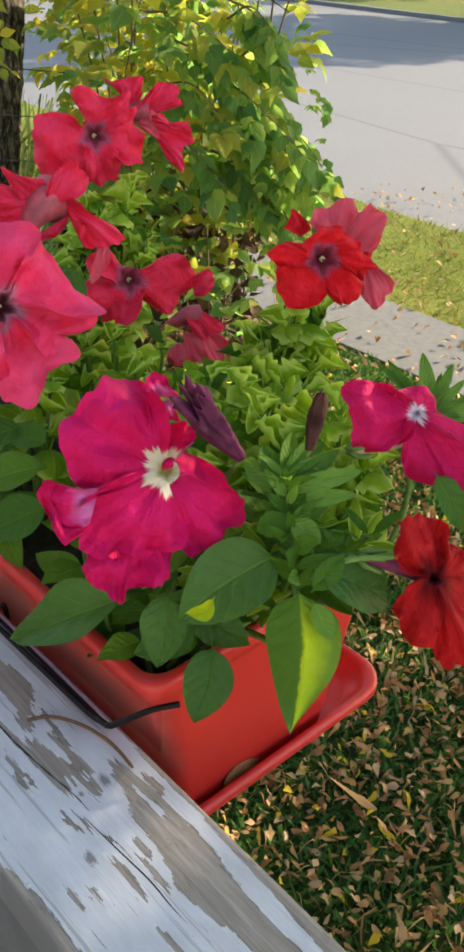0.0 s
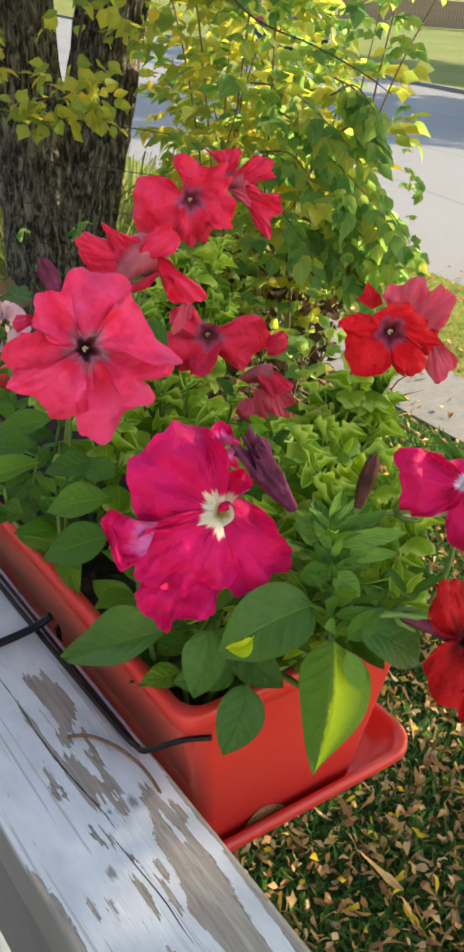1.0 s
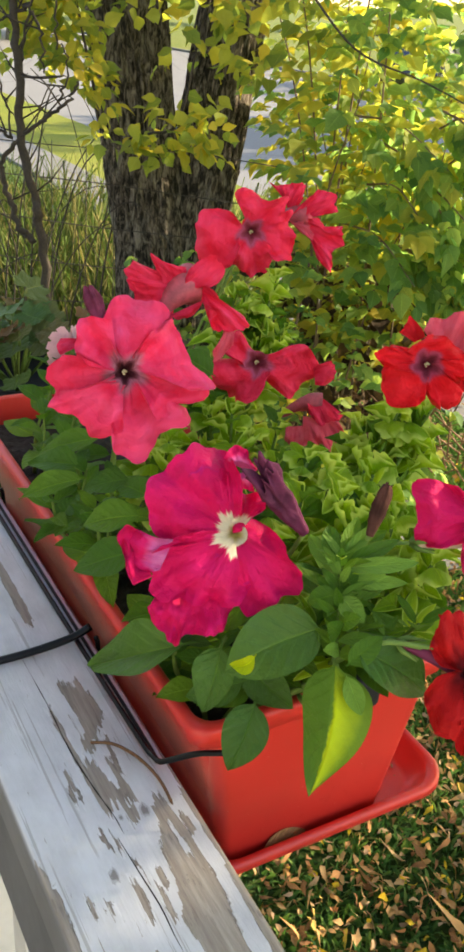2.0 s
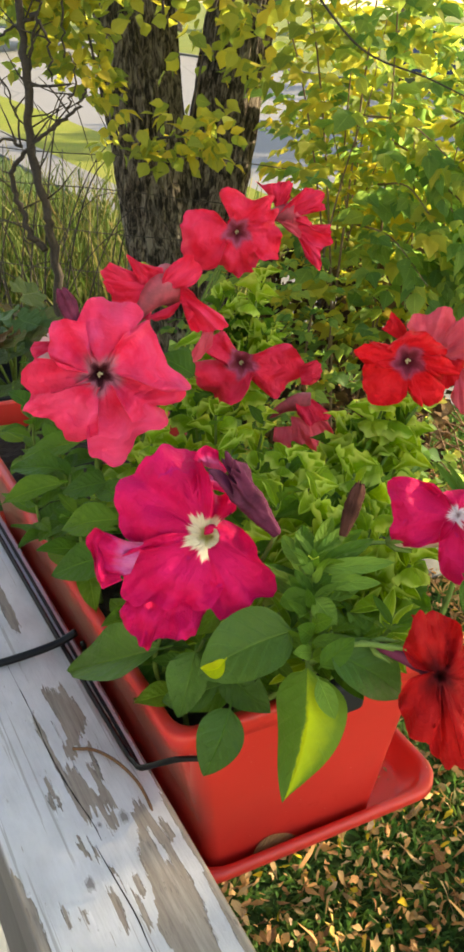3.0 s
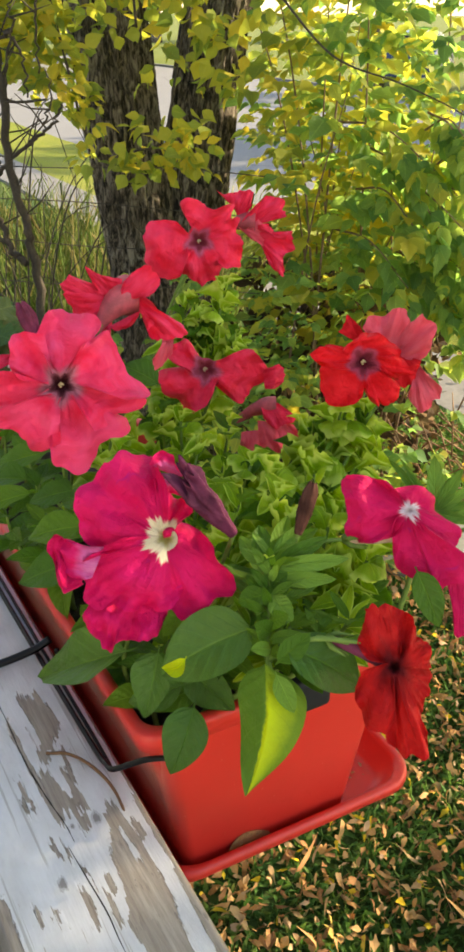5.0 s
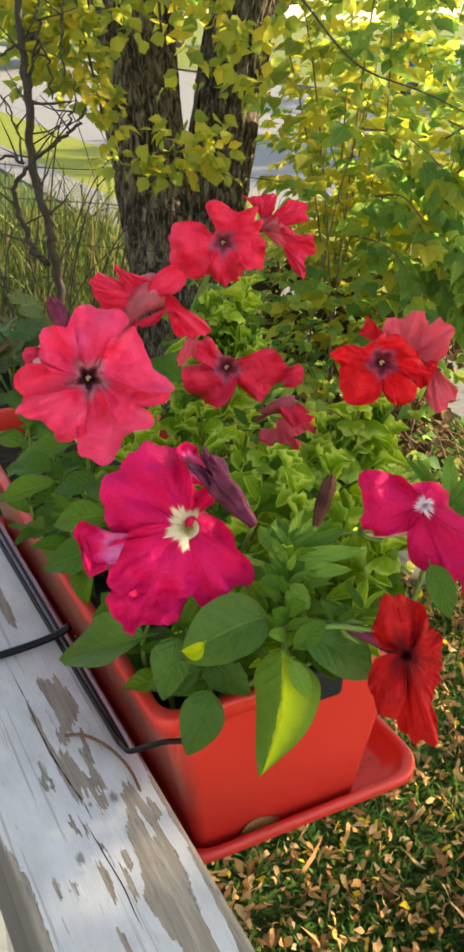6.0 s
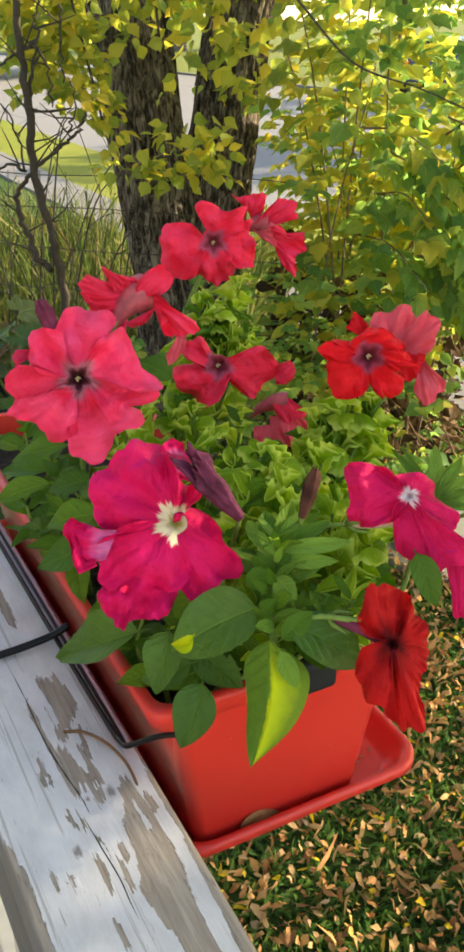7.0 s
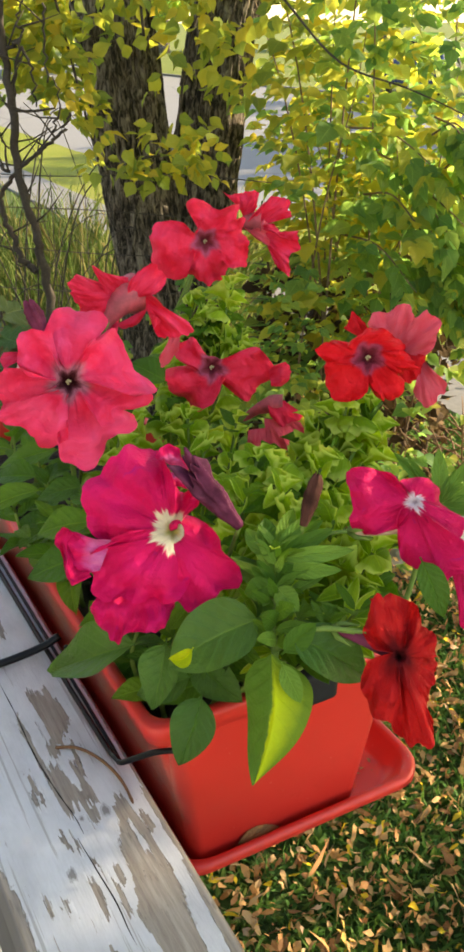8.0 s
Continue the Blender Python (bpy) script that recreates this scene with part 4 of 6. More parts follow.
# rose pink
irregular(left, (-0.144, 0.5322, 1.7611), (0.367, -0.864, 0.345), 0.056, [
    (2, -2, 2, [(-4, 9), (-10, 27), (-13, 41), (-1, 50), (12, 52), (24, 48), (28, 40), (18, 29), (8, 11)]),
    (0, -2, 2, [(7, 10), (22, 28), (38, 34), (40, 25), (46, 11), (58, 0), (59, -6), (44, -10), (13, 2)]),
    (-1, -3, 1, [(11, 3), (39, 0), (54, -11), (50, -20), (42, -25), (39, -29), (22, -30), (8, -7)]),
    (-2, -5, 2, [(8, -7), (24, -28), (40, -28), (41, -40), (25, -56), (11, -66), (-5, -59), (-8, -45), (-7, -26), (0, -9)]),
    (-1, -2, 2, [(0, -9), (-6, -26), (-8, -42), (-26, -44), (-36, -33), (-52, -26), (-46, -16), (-29, -12), (-8, -3)]),
    (0, 1, 3, [(-8, -5), (-29, -10), (-49, -21), (-56, -11), (-54, 2), (-46, 9), (-31, 9), (-26, 4), (-8, 1)]),
    (-1, -3, 1, [(-7, 0), (-26, 5), (-33, 16), (-33, 32), (-22, 37), (-12, 37), (-10, 27), (-3, 9)]),
], [
    (0, -5, -5, [(-32, 24), (-33, 18)], [(-45, 24), (-47, 18), (-45, 12)]),
], ROSE, BACKPINK, soil_at(0.27, 0.6), "wide rose pink blossom with a dark throat", mouth=0.0095, seed=5, ruffle=0.06, cup=0.07, tube_len=0.011)
# coral, at the top
irregular(rear, (-0.1164, 0.8263, 1.8024), (0.267, -0.942, 0.204), 0.044, [
    (2, -2, 3, [(-13, 6), (-24, 16), (-50, 14), (-54, -3), (-50, -22), (-41, -32), (-23, -32), (-12, -10)]),
    (0, -4, 0, [(-13, -10), (-21, -27), (-3, -37), (4, -46), (18, -35), (23, -20), (12, -9)]),
    (2, -1, 3, [(14, -10), (24, -22), (40, -22), (42, -8), (48, 4), (35, 18), (13, 9)]),
    (-1, -3, -1, [(13, 9), (31, 15), (29, 27), (32, 36), (13, 33), (-6, 38), (-13, 34), (-10, 24), (-1, 19), (-8, 10)]),
], [], CORAL, BACKPINK, soil_at(0.36, 0.72), "coral red blossom with a purple throat", mouth=0.0105, seed=7, ruffle=0.06, cup=0.10, tube_len=0.008)
irregular(rear, (-0.0782, 0.8946, 1.8057), (0.213, -0.959, 0.189), 0.04, [], [
    (0, -3, 0, [(-18, 17), (-12, 2)], [(-36, 34), (-28, 30), (-10, 35), (0, 33), (-1, 19), (-7, 10)]),
    (0, 0, 4, [(-12, 2), (9, 1)], [(-5, 12), (14, 29), (32, 24), (33, 9), (18, 7)]),
    (0, 1, 6, [(2, 0), (10, -20)], [(15, 3), (30, -13), (41, -4), (44, -18), (35, -30), (32, -48), (19, -39), (13, -26)]),
    (1, 2, 3, [(-19, 4), (-9, -6)], [(-2, -12), (12, -19), (15, -7), (7, 7)]),
], CORAL, BACKPINK, soil_at(0.37, 0.74), "coral red blossom turned away", mouth=0.009, seed=8, ruffle=0.06, anthers=False, trumpet=([(-40, -8, -14), (-22, 0, -8), (-8, 4, -4), (4, 4, -3)], [3, 5, 9, 12], TUBE))
# coral, half turned, behind the rose pink one
irregular(rear, (-0.1246, 0.6188, 1.8011), (0.346, -0.902, 0.258), 0.044, [], [
    (0, -4, -2, [(-8, 10), (-24, -8)], [(-22, 13), (-42, 20), (-47, 12), (-40, 1), (-34, -6)]),
    (0, -2, 0, [(0, 11), (-17, 3)], [(0, 16), (-16, 19), (-26, 25), (-24, 16), (-21, 9)]),
    (0, -5, -2, [(-6, 8), (-8, -12)], [(-30, 13), (-45, 6), (-38, -8), (-24, -22), (-12, -30)]),
    (0, 2, 5, [(-2, 6), (-2, -1), (13, 1)], [(1, 14), (12, 23), (21, 24), (28, 16), (27, 8), (20, 2)]),
    (0, 0, 6, [(13, 5), (12, -10)], [(23, -3), (31, -13), (44, -19), (46, -28), (36, -30), (22, -32), (17, -24), (23, -18), (16, -12)]),
    (1, 4, 8, [(29, -31), (38, -30)], [(26, -42), (20, -46), (21, -54), (27, -52), (36, -43)]),
    (0, 0, 2, [(-12, -20), (12, -9)], [(-7, -24), (5, -21), (12, -12)]),
], CORAL, BACKPINK, soil_at(0.33, 0.62), "coral red trumpet seen from below", mouth=0.009, seed=9, ruffle=0.05, anthers=False, trumpet=([(-26, -28, 0), (-18, -17, -1), (-10, -7, -3), (-1, 1, -8), (5, 3, -14)], [3.5, 5, 9, 14, 17], TUBE))
# coral in the middle
irregular(rear, (-0.0786, 0.6978, 1.7199), (0.255, -0.908, 0.332), 0.044, [
    (2, 0, 4, [(-5, 10), (-15, 24), (-33, 21), (-28, 8), (-14, -2)]),
    (4, 2, 5, [(-13, 1), (-39, -4), (-38, -21), (-24, -34), (-5, -32), (9, -12)]),
    (5, 3, 4, [(9, -12), (28, -25), (45, -23), (52, -6), (50, 11), (37, 15), (12, 7)]),
], [
    (0, -5, -4, [(51, -3), (53, -18)], [(56, 1), (66, 3), (71, -10), (62, -18)]),
], CORAL, BACKPINK, soil_at(0.36, 0.68), "coral red blossom with a violet throat", mouth=0.0105, seed=11, ruffle=0.055, cup=0.06, tube_len=0.008)
irregular(rear, (-0.0362, 0.742, 1.6624), (0.191, -0.906, 0.379), 0.036, [], [
    (0, 2, 8, [(0, 9), (16, 12)], [(2, -2), (14, -12), (35, -2)]),
    (1, 2, 4, [(-3, -5), (31, -8)], [(-1, -30), (16, -34), (40, -40), (36, -17)]),
    (1, 1, 3, [(-18, -16), (-2, -14)], [(-19, -29), (-9, -35), (0, -33)]),
], CORAL, BACKPINK, soil_at(0.38, 0.66), "drooping coral blossom", mouth=0.009, seed=12, ruffle=0.05, anthers=False, trumpet=([(-25, -8, -8), (-10, 3, -5), (4, 8, -3), (14, 8, -3)], [3, 5, 9, 10], TUBE))
# scarlet pair
irregular(outer, (0.0646, 0.6134, 1.7681), (0.094, -0.943, 0.320), 0.034, [
    (2, -2, 3, [(-12, 5), (-16, 10), (-38, 11), (-36, 3), (-29, -4), (-11, -5)]),
    (2, -4, 4, [(-11, -1), (-30, -4), (-34, -15), (-26, -33), (-16, -35), (-2, -24), (0, -9)]),
    (0, -3, 3, [(0, -9), (2, -20), (19, -36), (24, -32), (27, -18), (11, -5)]),
    (3, -2, 2, [(10, -4), (26, -11), (37, -6), (25, 5), (12, 4)]),
    (0, -1, 2, [(12, 4), (24, 8), (26, 15), (14, 18), (-1, 20), (-13, 11)]),
], [], SCARLET, BACKPINK, soil_at(0.4, 0.5), "scarlet blossom with a violet throat", mouth=0.0105, seed=14, ruffle=0.06, cup=0.08, tube_len=0.008)
irregular(outer, (0.0864, 0.6665, 1.761), (0.058, -0.950, 0.307), 0.036, [], [
    (1, 0, 1, [(-19, 6), (2, 2)], [(-28, 16), (-22, 25), (-11, 27), (-3, 33), (3, 33), (8, 23), (9, 8)]),
    (1, 0, 3, [(0, 5), (6, -8)], [(6, 21), (16, 28), (27, 25), (27, 15), (27, 4), (20, -6)]),
    (0, 0, 4, [(-4, -2), (11, -4)], [(1, -28), (9, -29), (17, -19), (20, -6)]),
    (1, 0, 5, [(15, -19), (19, -9)], [(12, -34), (23, -47), (31, -42), (37, -26), (26, -19)]),
    (0, 1, 4, [(-34, 6), (-26, 11)], [(-46, 12), (-40, 25), (-30, 18)]),
], SCARLET, BACKPINK, soil_at(0.41, 0.5), "pink-backed scarlet blossom turned away", mouth=0.009, seed=15, ruffle=0.05, anthers=False, trumpet=([(-8, -8, -30), (-4, -2, -14), (0, 0, -4)], [3, 5, 9], TUBE))
# crimson, drooping sideways
irregular(outer, (0.11, 0.4709, 1.7237), (0.034, -0.887, 0.460), 0.044, [
    (1, -4, 4, [(-3, 4), (-17, 15), (-32, 18), (-43, 13), (-44, -2), (-39, -16), (-27, -19), (-15, -17), (-7, -12)]),
    (2, -5, 0, [(-4, 4), (-10, 15), (8, 14), (17, 9), (18, 1), (32, -7), (32, -21), (22, -19), (8, -10)]),
    (7, -3, -1, [(-5, -2), (-9, -12), (-4, -34), (5, -43), (18, -43), (23, -50), (32, -44), (46, -36), (32, -25), (11, -11)]),
], [
    (0, -4, -9, [(26, -41), (42, -30)], [(33, -64), (34, -73), (42, -73), (51, -62), (44, -56)]),
], CRIMSON, CRIMSON, soil_at(0.4, 0.44), "crimson pink blossom with a small white eye", mouth=0.0030, seed=17, ruffle=0.035, cup=0.06, tube_len=0.001, anthers=False, trumpet=([(-38, -22, -9), (-22, -20, -7), (-8, -16, -6), (-1, -7, -8)], [3, 3.6, 4.2, 4.4], TUBEPALE))
# deep red, facing the lawn
irregular(outer, (0.1103, 0.3824, 1.6695), (0.037, -0.798, 0.602), 0.04, [
    (6, 2, 8, [(2, 8), (1, 17), (-7, 26), (-16, 33), (-20, 22), (-20, 12), (-15, 4), (-4, 2)]),
    (3, -6, -14, [(-16, 33), (-2, 33), (8, 26), (16, 17), (20, 5)]),
    (-10, -17, -12, [(18, 11), (21, -3), (20, -20), (19, -40)]),
    (-10, -8, 5, [(19, -34), (19, -45), (12, -49), (4, -42), (-1, -40), (0, -20)]),
    (6, 1, 9, [(-4, 1), (-17, -7), (-19, -22), (-12, -34), (-4, -39), (1, -33), (1, -18), (-1, -6)]),
], [], DARKRED, SCARLET, soil_at(0.36, 0.42), "deep red blossom with a black throat", even=False, mouth=0.0040, seed=24, ruffle=0.035, cup=0.05, tube_len=0.005, anthers=False, trumpet=([(-38, 12, -10), (-27, 9, -8), (-14, 6, -8), (-4, 2, -12)], [2.4, 3.2, 5, 5], WILT))


def bud(plant, base, tip, r, mat, label, seed, flare=0.0):
    """A closed or wilted flower: a pleated, twisted spindle; with flare its mouth gapes in crumpled folds."""
    base, tip = Vector(base), Vector(tip)
    m, ln = frame_to(base, tip, (0.3, -0.8, 0.5))
    bm = bmesh.new()
    rows = []
    seg, n = 48, 26
    for i in range(n):
        t = i / (n - 1)
        rr = r * (0.40 + 0.60 * math.sin(math.pi * min(1, t * 0.78 + 0.06)) ** 1.2) * (1 - 0.35 * max(0, t - 0.85) / 0.15 * (flare == 0))
        rr += flare * r * max(0, t - 0.45) ** 1.3
        row = []
        for j in range(seg):
            a = 2 * math.pi * j / seg + t * 1.4
            q = Vector((math.cos(a), math.sin(a), 0))
            pleat = 1 + 0.22 * math.cos(5 * a) * (0.25 + 0.75 * t) + 0.10 * math.cos(13 * a) * t
            pleat += (0.35 + 0.5 * flare) * t * noise.noise(Vector((q.x * 2.5, q.y * 2.5 + t * 4, seed))) + 0.16 * noise.noise(Vector((q.x * 7, q.y * 7, seed + t * 9)))
            y = t * ln + (0.12 + 0.25 * flare) * ln * t * t * noise.noise(Vector((q.x * 2.2, q.y * 2.2, seed + 5)))
            row.append(bm.verts.new((rr * pleat * q.x, y, rr * pleat * q.y + 0.004 * t * t)))
        rows.append(row)
    for k in (0.7, 0.35):
        inner = [bm.verts.new((v.co.x * k, v.co.y - ln * 0.10 * (1 - k) * (1 + flare), v.co.z * k)) for v in rows[n - 1]]
        rows.append(inner)
    for a, b in zip(rows, rows[1:]):
        for j in range(seg):
            bm.faces.new((a[j], a[(j + 1) % seg], b[(j + 1) % seg], b[j]))
    bm.faces.new(rows[0][::-1])
    bm.faces.new(rows[-1])
    bmesh.ops.recalc_face_normals(bm, faces=bm.faces)
    return part("bud", bm, mat, plant, label, m)


bud(front, (0.005, 0.433, 1.714), (-0.026, 0.422, 1.758), 0.0068, WILT, "wilted dark purple bloom", 1, 1.0)
bud(outer, (0.044, 0.440, 1.715), (0.049, 0.455, 1.744), 0.0046, DRIED, "dried brown bloom", 2)
bud(outer, (0.148, 0.492, 1.704), (0.186, 0.470, 1.688), 0.0046, DRIED, "dried brown bloom", 5)
bud(left, (-0.166, 0.546, 1.788), (-0.181, 0.556, 1.811), 0.0060, BUDPINK, "dusky pink closed bud", 3)
for i, (a, b, pl) in enumerate((((0.005, 0.433, 1.714), (0.30, 0.44), front), ((0.044, 0.440, 1.715), (0.35, 0.42), outer), ((-0.167, 0.545, 1.790), (0.26, 0.58), left), ((0.148, 0.492, 1.704), (0.40, 0.46), outer))):
    bm = bmesh.new()
    q = soil_at(*b)
    tube(bm, curve_pts([a, (Vector(a) + q) / 2 + Vector((0.008, 0.004, 0.01)), q], 6), 0.0015, 7)
    part("flower_stalk", bm, STEM, pl, "")

UPN = (0.0, -0.45, 0.9)
FRN = (0.15, -0.85, 0.5)
put_leaf(front, DARKL[0], (-0.0550, 0.4250, 1.6200), (-0.1460, 0.4300, 1.5860), (0.05, -0.5, 0.85), 0.037, 0.44)
put_leaf(front, DARKL[1], (0.0300, 0.4020, 1.6720), (-0.0280, 0.3720, 1.6500), (0.1, -0.62, 0.75), 0.043, 0.62)
put_leaf(front, HALFL, (0.0370, 0.3780, 1.6620), (0.0350, 0.3500, 1.5900), (-0.12, -0.92, 0.36), 0.045, 0.62)
put_leaf(front, DARKL[0], (-0.0090, 0.3920, 1.6150), (-0.0190, 0.3600, 1.5800), (0.05, -0.75, 0.65), 0.029, 0.44)
put_leaf(front, DARKL[0], (-0.0350, 0.4050, 1.6430), (-0.0430, 0.3780, 1.6050), (-0.15, -0.82, 0.55), 0.027, 0.44)
put_leaf(front, DARKL[0], (-0.0160, 0.4020, 1.6190), (-0.0570, 0.3920, 1.6040), (0.0, -0.7, 0.7), 0.022, 0.44)
put_leaf(front, DARKL[1], (-0.0240, 0.4200, 1.6200), (0.0120, 0.4000, 1.6060), (0.0, -0.7, 0.7), 0.026, 0.62)
put_leaf(front, DARKL[0], (0.0420, 0.3840, 1.6720), (0.0980, 0.3920, 1.6440), (0.1, -0.66, 0.75), 0.032, 0.44)
put_leaf(left, BROAD[0], (-0.1100, 0.4700, 1.6550), (-0.1560, 0.4550, 1.6420), UPN, 0.031, 0.46)
put_leaf(left, BROAD[1], (-0.1180, 0.5000, 1.6670), (-0.1640, 0.4900, 1.6600), UPN, 0.028, 0.52)
put_leaf(left, BROAD[0], (-0.1350, 0.5250, 1.6800), (-0.1710, 0.5150, 1.6730), UPN, 0.022, 0.46)
put_leaf(left, BROAD[1], (-0.1800, 0.5500, 1.6620), (-0.2320, 0.5300, 1.6500), UPN, 0.022, 0.52)
put_leaf(left, BROAD[2], (-0.1870, 0.5600, 1.6640), (-0.2390, 0.5650, 1.6630), UPN, 0.025, 0.42)
put_leaf(left, BROAD[0], (-0.1800, 0.5900, 1.6770), (-0.2360, 0.5800, 1.6630), UPN, 0.024, 0.46)
put_leaf(left, BROAD[1], (-0.1170, 0.5100, 1.6770), (-0.1460, 0.5200, 1.6810), UPN, 0.022, 0.52)
put_leaf(left, BROAD[1], (-0.1090, 0.6450, 1.7320), (-0.1400, 0.6600, 1.7330), UPN, 0.030, 0.52)
put_leaf(front, BROAD[0], (-0.022, 0.460, 1.652), (-0.044, 0.436, 1.626), FRN, 0.022)
put_leaf(left, BROAD[1], (-0.102, 0.640, 1.725), (-0.132, 0.635, 1.745), UPN, 0.027, 0.52)
for tip, w in (((0.093, 0.521, 1.735), 0.006), ((0.101, 0.522, 1.735), 0.005), ((0.123, 0.523, 1.739), 0.011), ((0.142, 0.520, 1.733), 0.008), ((0.150, 0.516, 1.724), 0.007), ((0.163, 0.507, 1.706), 0.012), ((0.155, 0.512, 1.715), 0.005), ((0.108, 0.519, 1.722), 0.006), ((0.146, 0.503, 1.705), 0.007), ((0.135, 0.519, 1.727), 0.006)):
    put_leaf(outer, SPRIG, (0.126, 0.508, 1.704), tip, FRN, w, 0.24)
put_leaf(outer, BROAD[0], (0.116, 0.440, 1.702), (0.135, 0.420, 1.675), (0.4, -0.8, 0.4), 0.019)
put_leaf(front, LIMEL, (-0.0090, 0.3720, 1.6640), (-0.0240, 0.3660, 1.6560), FRN, 0.010, 0.34)
for i, (a, b, w) in enumerate((((0.029, 0.427, 1.697), (0.063, 0.442, 1.715), 0.010), ((0.029, 0.427, 1.697), (0.077, 0.437, 1.704), 0.011), ((0.027, 0.429, 1.700), (0.056, 0.453, 1.715), 0.010), ((0.025, 0.426, 1.697), (0.006, 0.442, 1.709), 0.011), ((0.026, 0.428, 1.700), (0.018, 0.447, 1.716), 0.012), ((0.032, 0.424, 1.691), (0.070, 0.421, 1.698), 0.010), ((0.032, 0.410, 1.690), (0.014, 0.405, 1.683), 0.014), ((0.033, 0.411, 1.688), (0.048, 0.396, 1.683), 0.014), ((0.043, 0.376, 1.664), (0.061, 0.385, 1.682), 0.013), ((0.043, 0.374, 1.661), (0.057, 0.366, 1.638), 0.012), ((0.030, 0.430, 1.702), (0.036, 0.452, 1.722), 0.010), ((0.028, 0.431, 1.700), (0.047, 0.447, 1.720), 0.009))):
    put_leaf(front, (NARROW[0], SPRIG)[i % 2], a, b, FRN, w, 0.25)


def stem(plant, pts, r0=0.0024, r1=0.0014):
    bm = bmesh.new()
    c = curve_pts(pts, 6)
    tube(bm, c, np.linspace(r0, r1, len(c)).tolist(), 8)
    part("stem", bm, STEM, plant)


stem(front, [soil_at(0.32, 0.40), (0.046, 0.392, 1.605), (0.036, 0.392, 1.654), (0.030, 0.425, 1.697)], 0.0026, 0.0018)
stem(front, [(0.036, 0.392, 1.654), (0.060, 0.388, 1.676), (0.090, 0.390, 1.678)], 0.0018, 0.0014)
stem(outer, [soil_at(0.38, 0.45), (0.095, 0.47, 1.62), (0.122, 0.507, 1.703)], 0.0026, 0.0016)

# narrow leaves all up the foremost stem, smaller and steeper to its tip
up_rng = random.Random(52)
for i in range(30):
    t = i / 29
    p = Vector((0.037, 0.388, 1.660)).lerp(Vector((0.030, 0.427, 1.700)), t)
    a = i * 2.4 + up_rng.uniform(-0.3, 0.3)
    d = (Vector((math.cos(a), 0.8 * math.sin(a), 0.2)) * (1 - 0.45 * t) + Vector((0.0, 0.35, 0.75)) * (0.35 + 0.65 * t)).normalized()
    ln = up_rng.uniform(0.017, 0.027) * (1 - 0.25 * t)
    put_leaf(front, up_rng.choice((NARROW[0], SPRIG, BROAD[0])), p, p + d * ln, Vector((-0.3 * d.x, -0.7, 0.6)), ln * up_rng.uniform(0.24, 0.36), 0.25)

shoot_rng = random.Random(4)  # one stream for all shoots


def shoot(plant, tip, count=15, size=0.021, kinds=CURLED, reach=0.075):
    """A leafy shoot that grows from the soil to tip, its leaves in a spiral, small ones at the end."""
    tip = Vector(tip)
    loc_tip = RAIL.inverted() @ tip
    base = soil_at(min(0.405, max(0.25, loc_tip.x - 0.02)), min(0.89, max(0.36, loc_tip.y + shoot_rng.uniform(-0.01, 0.03))))
    mid = (base + tip) / 2 + Vector((shoot_rng.uniform(-0.012, 0.012), shoot_rng.uniform(-0.012, 0.012), 0.0))
    pts = curve_pts([base, mid, tip], 8)
    bm = bmesh.new()
    tube(bm, pts, np.linspace(0.0024, 0.0012, len(pts)).tolist(), 6)
    part("stem", bm, STEM, plant)
    total = (tip - base).length
    for i in range(count):
        t = 1 - (i / count) ** 1.2 * min(1.0, reach / total)
        f = t * (len(pts) - 1)
        k = min(int(f), len(pts) - 2)
        p = pts[k].lerp(pts[k + 1], f - k)
        a = i * 2.4 + shoot_rng.uniform(-0.4, 0.4)
        lift = 0.9 - 0.9 * (i / count) + shoot_rng.uniform(-0.25, 0.25)
        d = Vector((math.cos(a), math.sin(a), lift)).normalized()
        ln = size * (0.55 + 0.65 * (i / count)) * shoot_rng.uniform(0.8, 1.25)
        nrm = Vector((-d.x * lift, -d.y * lift, 1.0)) + Vector((shoot_rng.uniform(-0.4, 0.4), shoot_rng.uniform(-0.6, 0.2), 0))
        put_leaf(plant, shoot_rng.choice(kinds), p, p + d * ln, nrm)


for tip in ((-0.091, 0.817, 1.738), (-0.070, 0.785, 1.722), (-0.104, 0.796, 1.722), (-0.085, 0.800, 1.765), (-0.120, 0.80, 1.71), (-0.075, 0.83, 1.70), (-0.10, 0.83, 1.69), (-0.122, 0.80, 1.748), (-0.13, 0.79, 1.715), (-0.108, 0.79, 1.742)):
    shoot(rear, tip, 18, 0.031, CURLED, 0.10)
for tip in ((0.050, 0.656, 1.704), (0.038, 0.630, 1.696), (0.065, 0.675, 1.700), (0.078, 0.651, 1.690), (0.050, 0.64, 1.728), (0.07, 0.645, 1.715), (0.02, 0.66, 1.69)):
    shoot(outer, tip, 13, 0.036, CURLED, 0.10)
for tip in ((0.038, 0.565, 1.695), (0.009, 0.540, 1.700), (-0.007, 0.509, 1.692), (-0.013, 0.578, 1.69), (0.057, 0.497, 1.690), (0.033, 0.484, 1.692), (0.076, 0.490, 1.675), (0.086, 0.473, 1.682), (0.060, 0.53, 1.68), (0.02, 0.51, 1.70), (0.075, 0.54, 1.69), (0.03, 0.60, 1.68), (-0.02, 0.62, 1.67)):
    shoot(middle, tip, 12, 0.037, CURLED, 0.09)
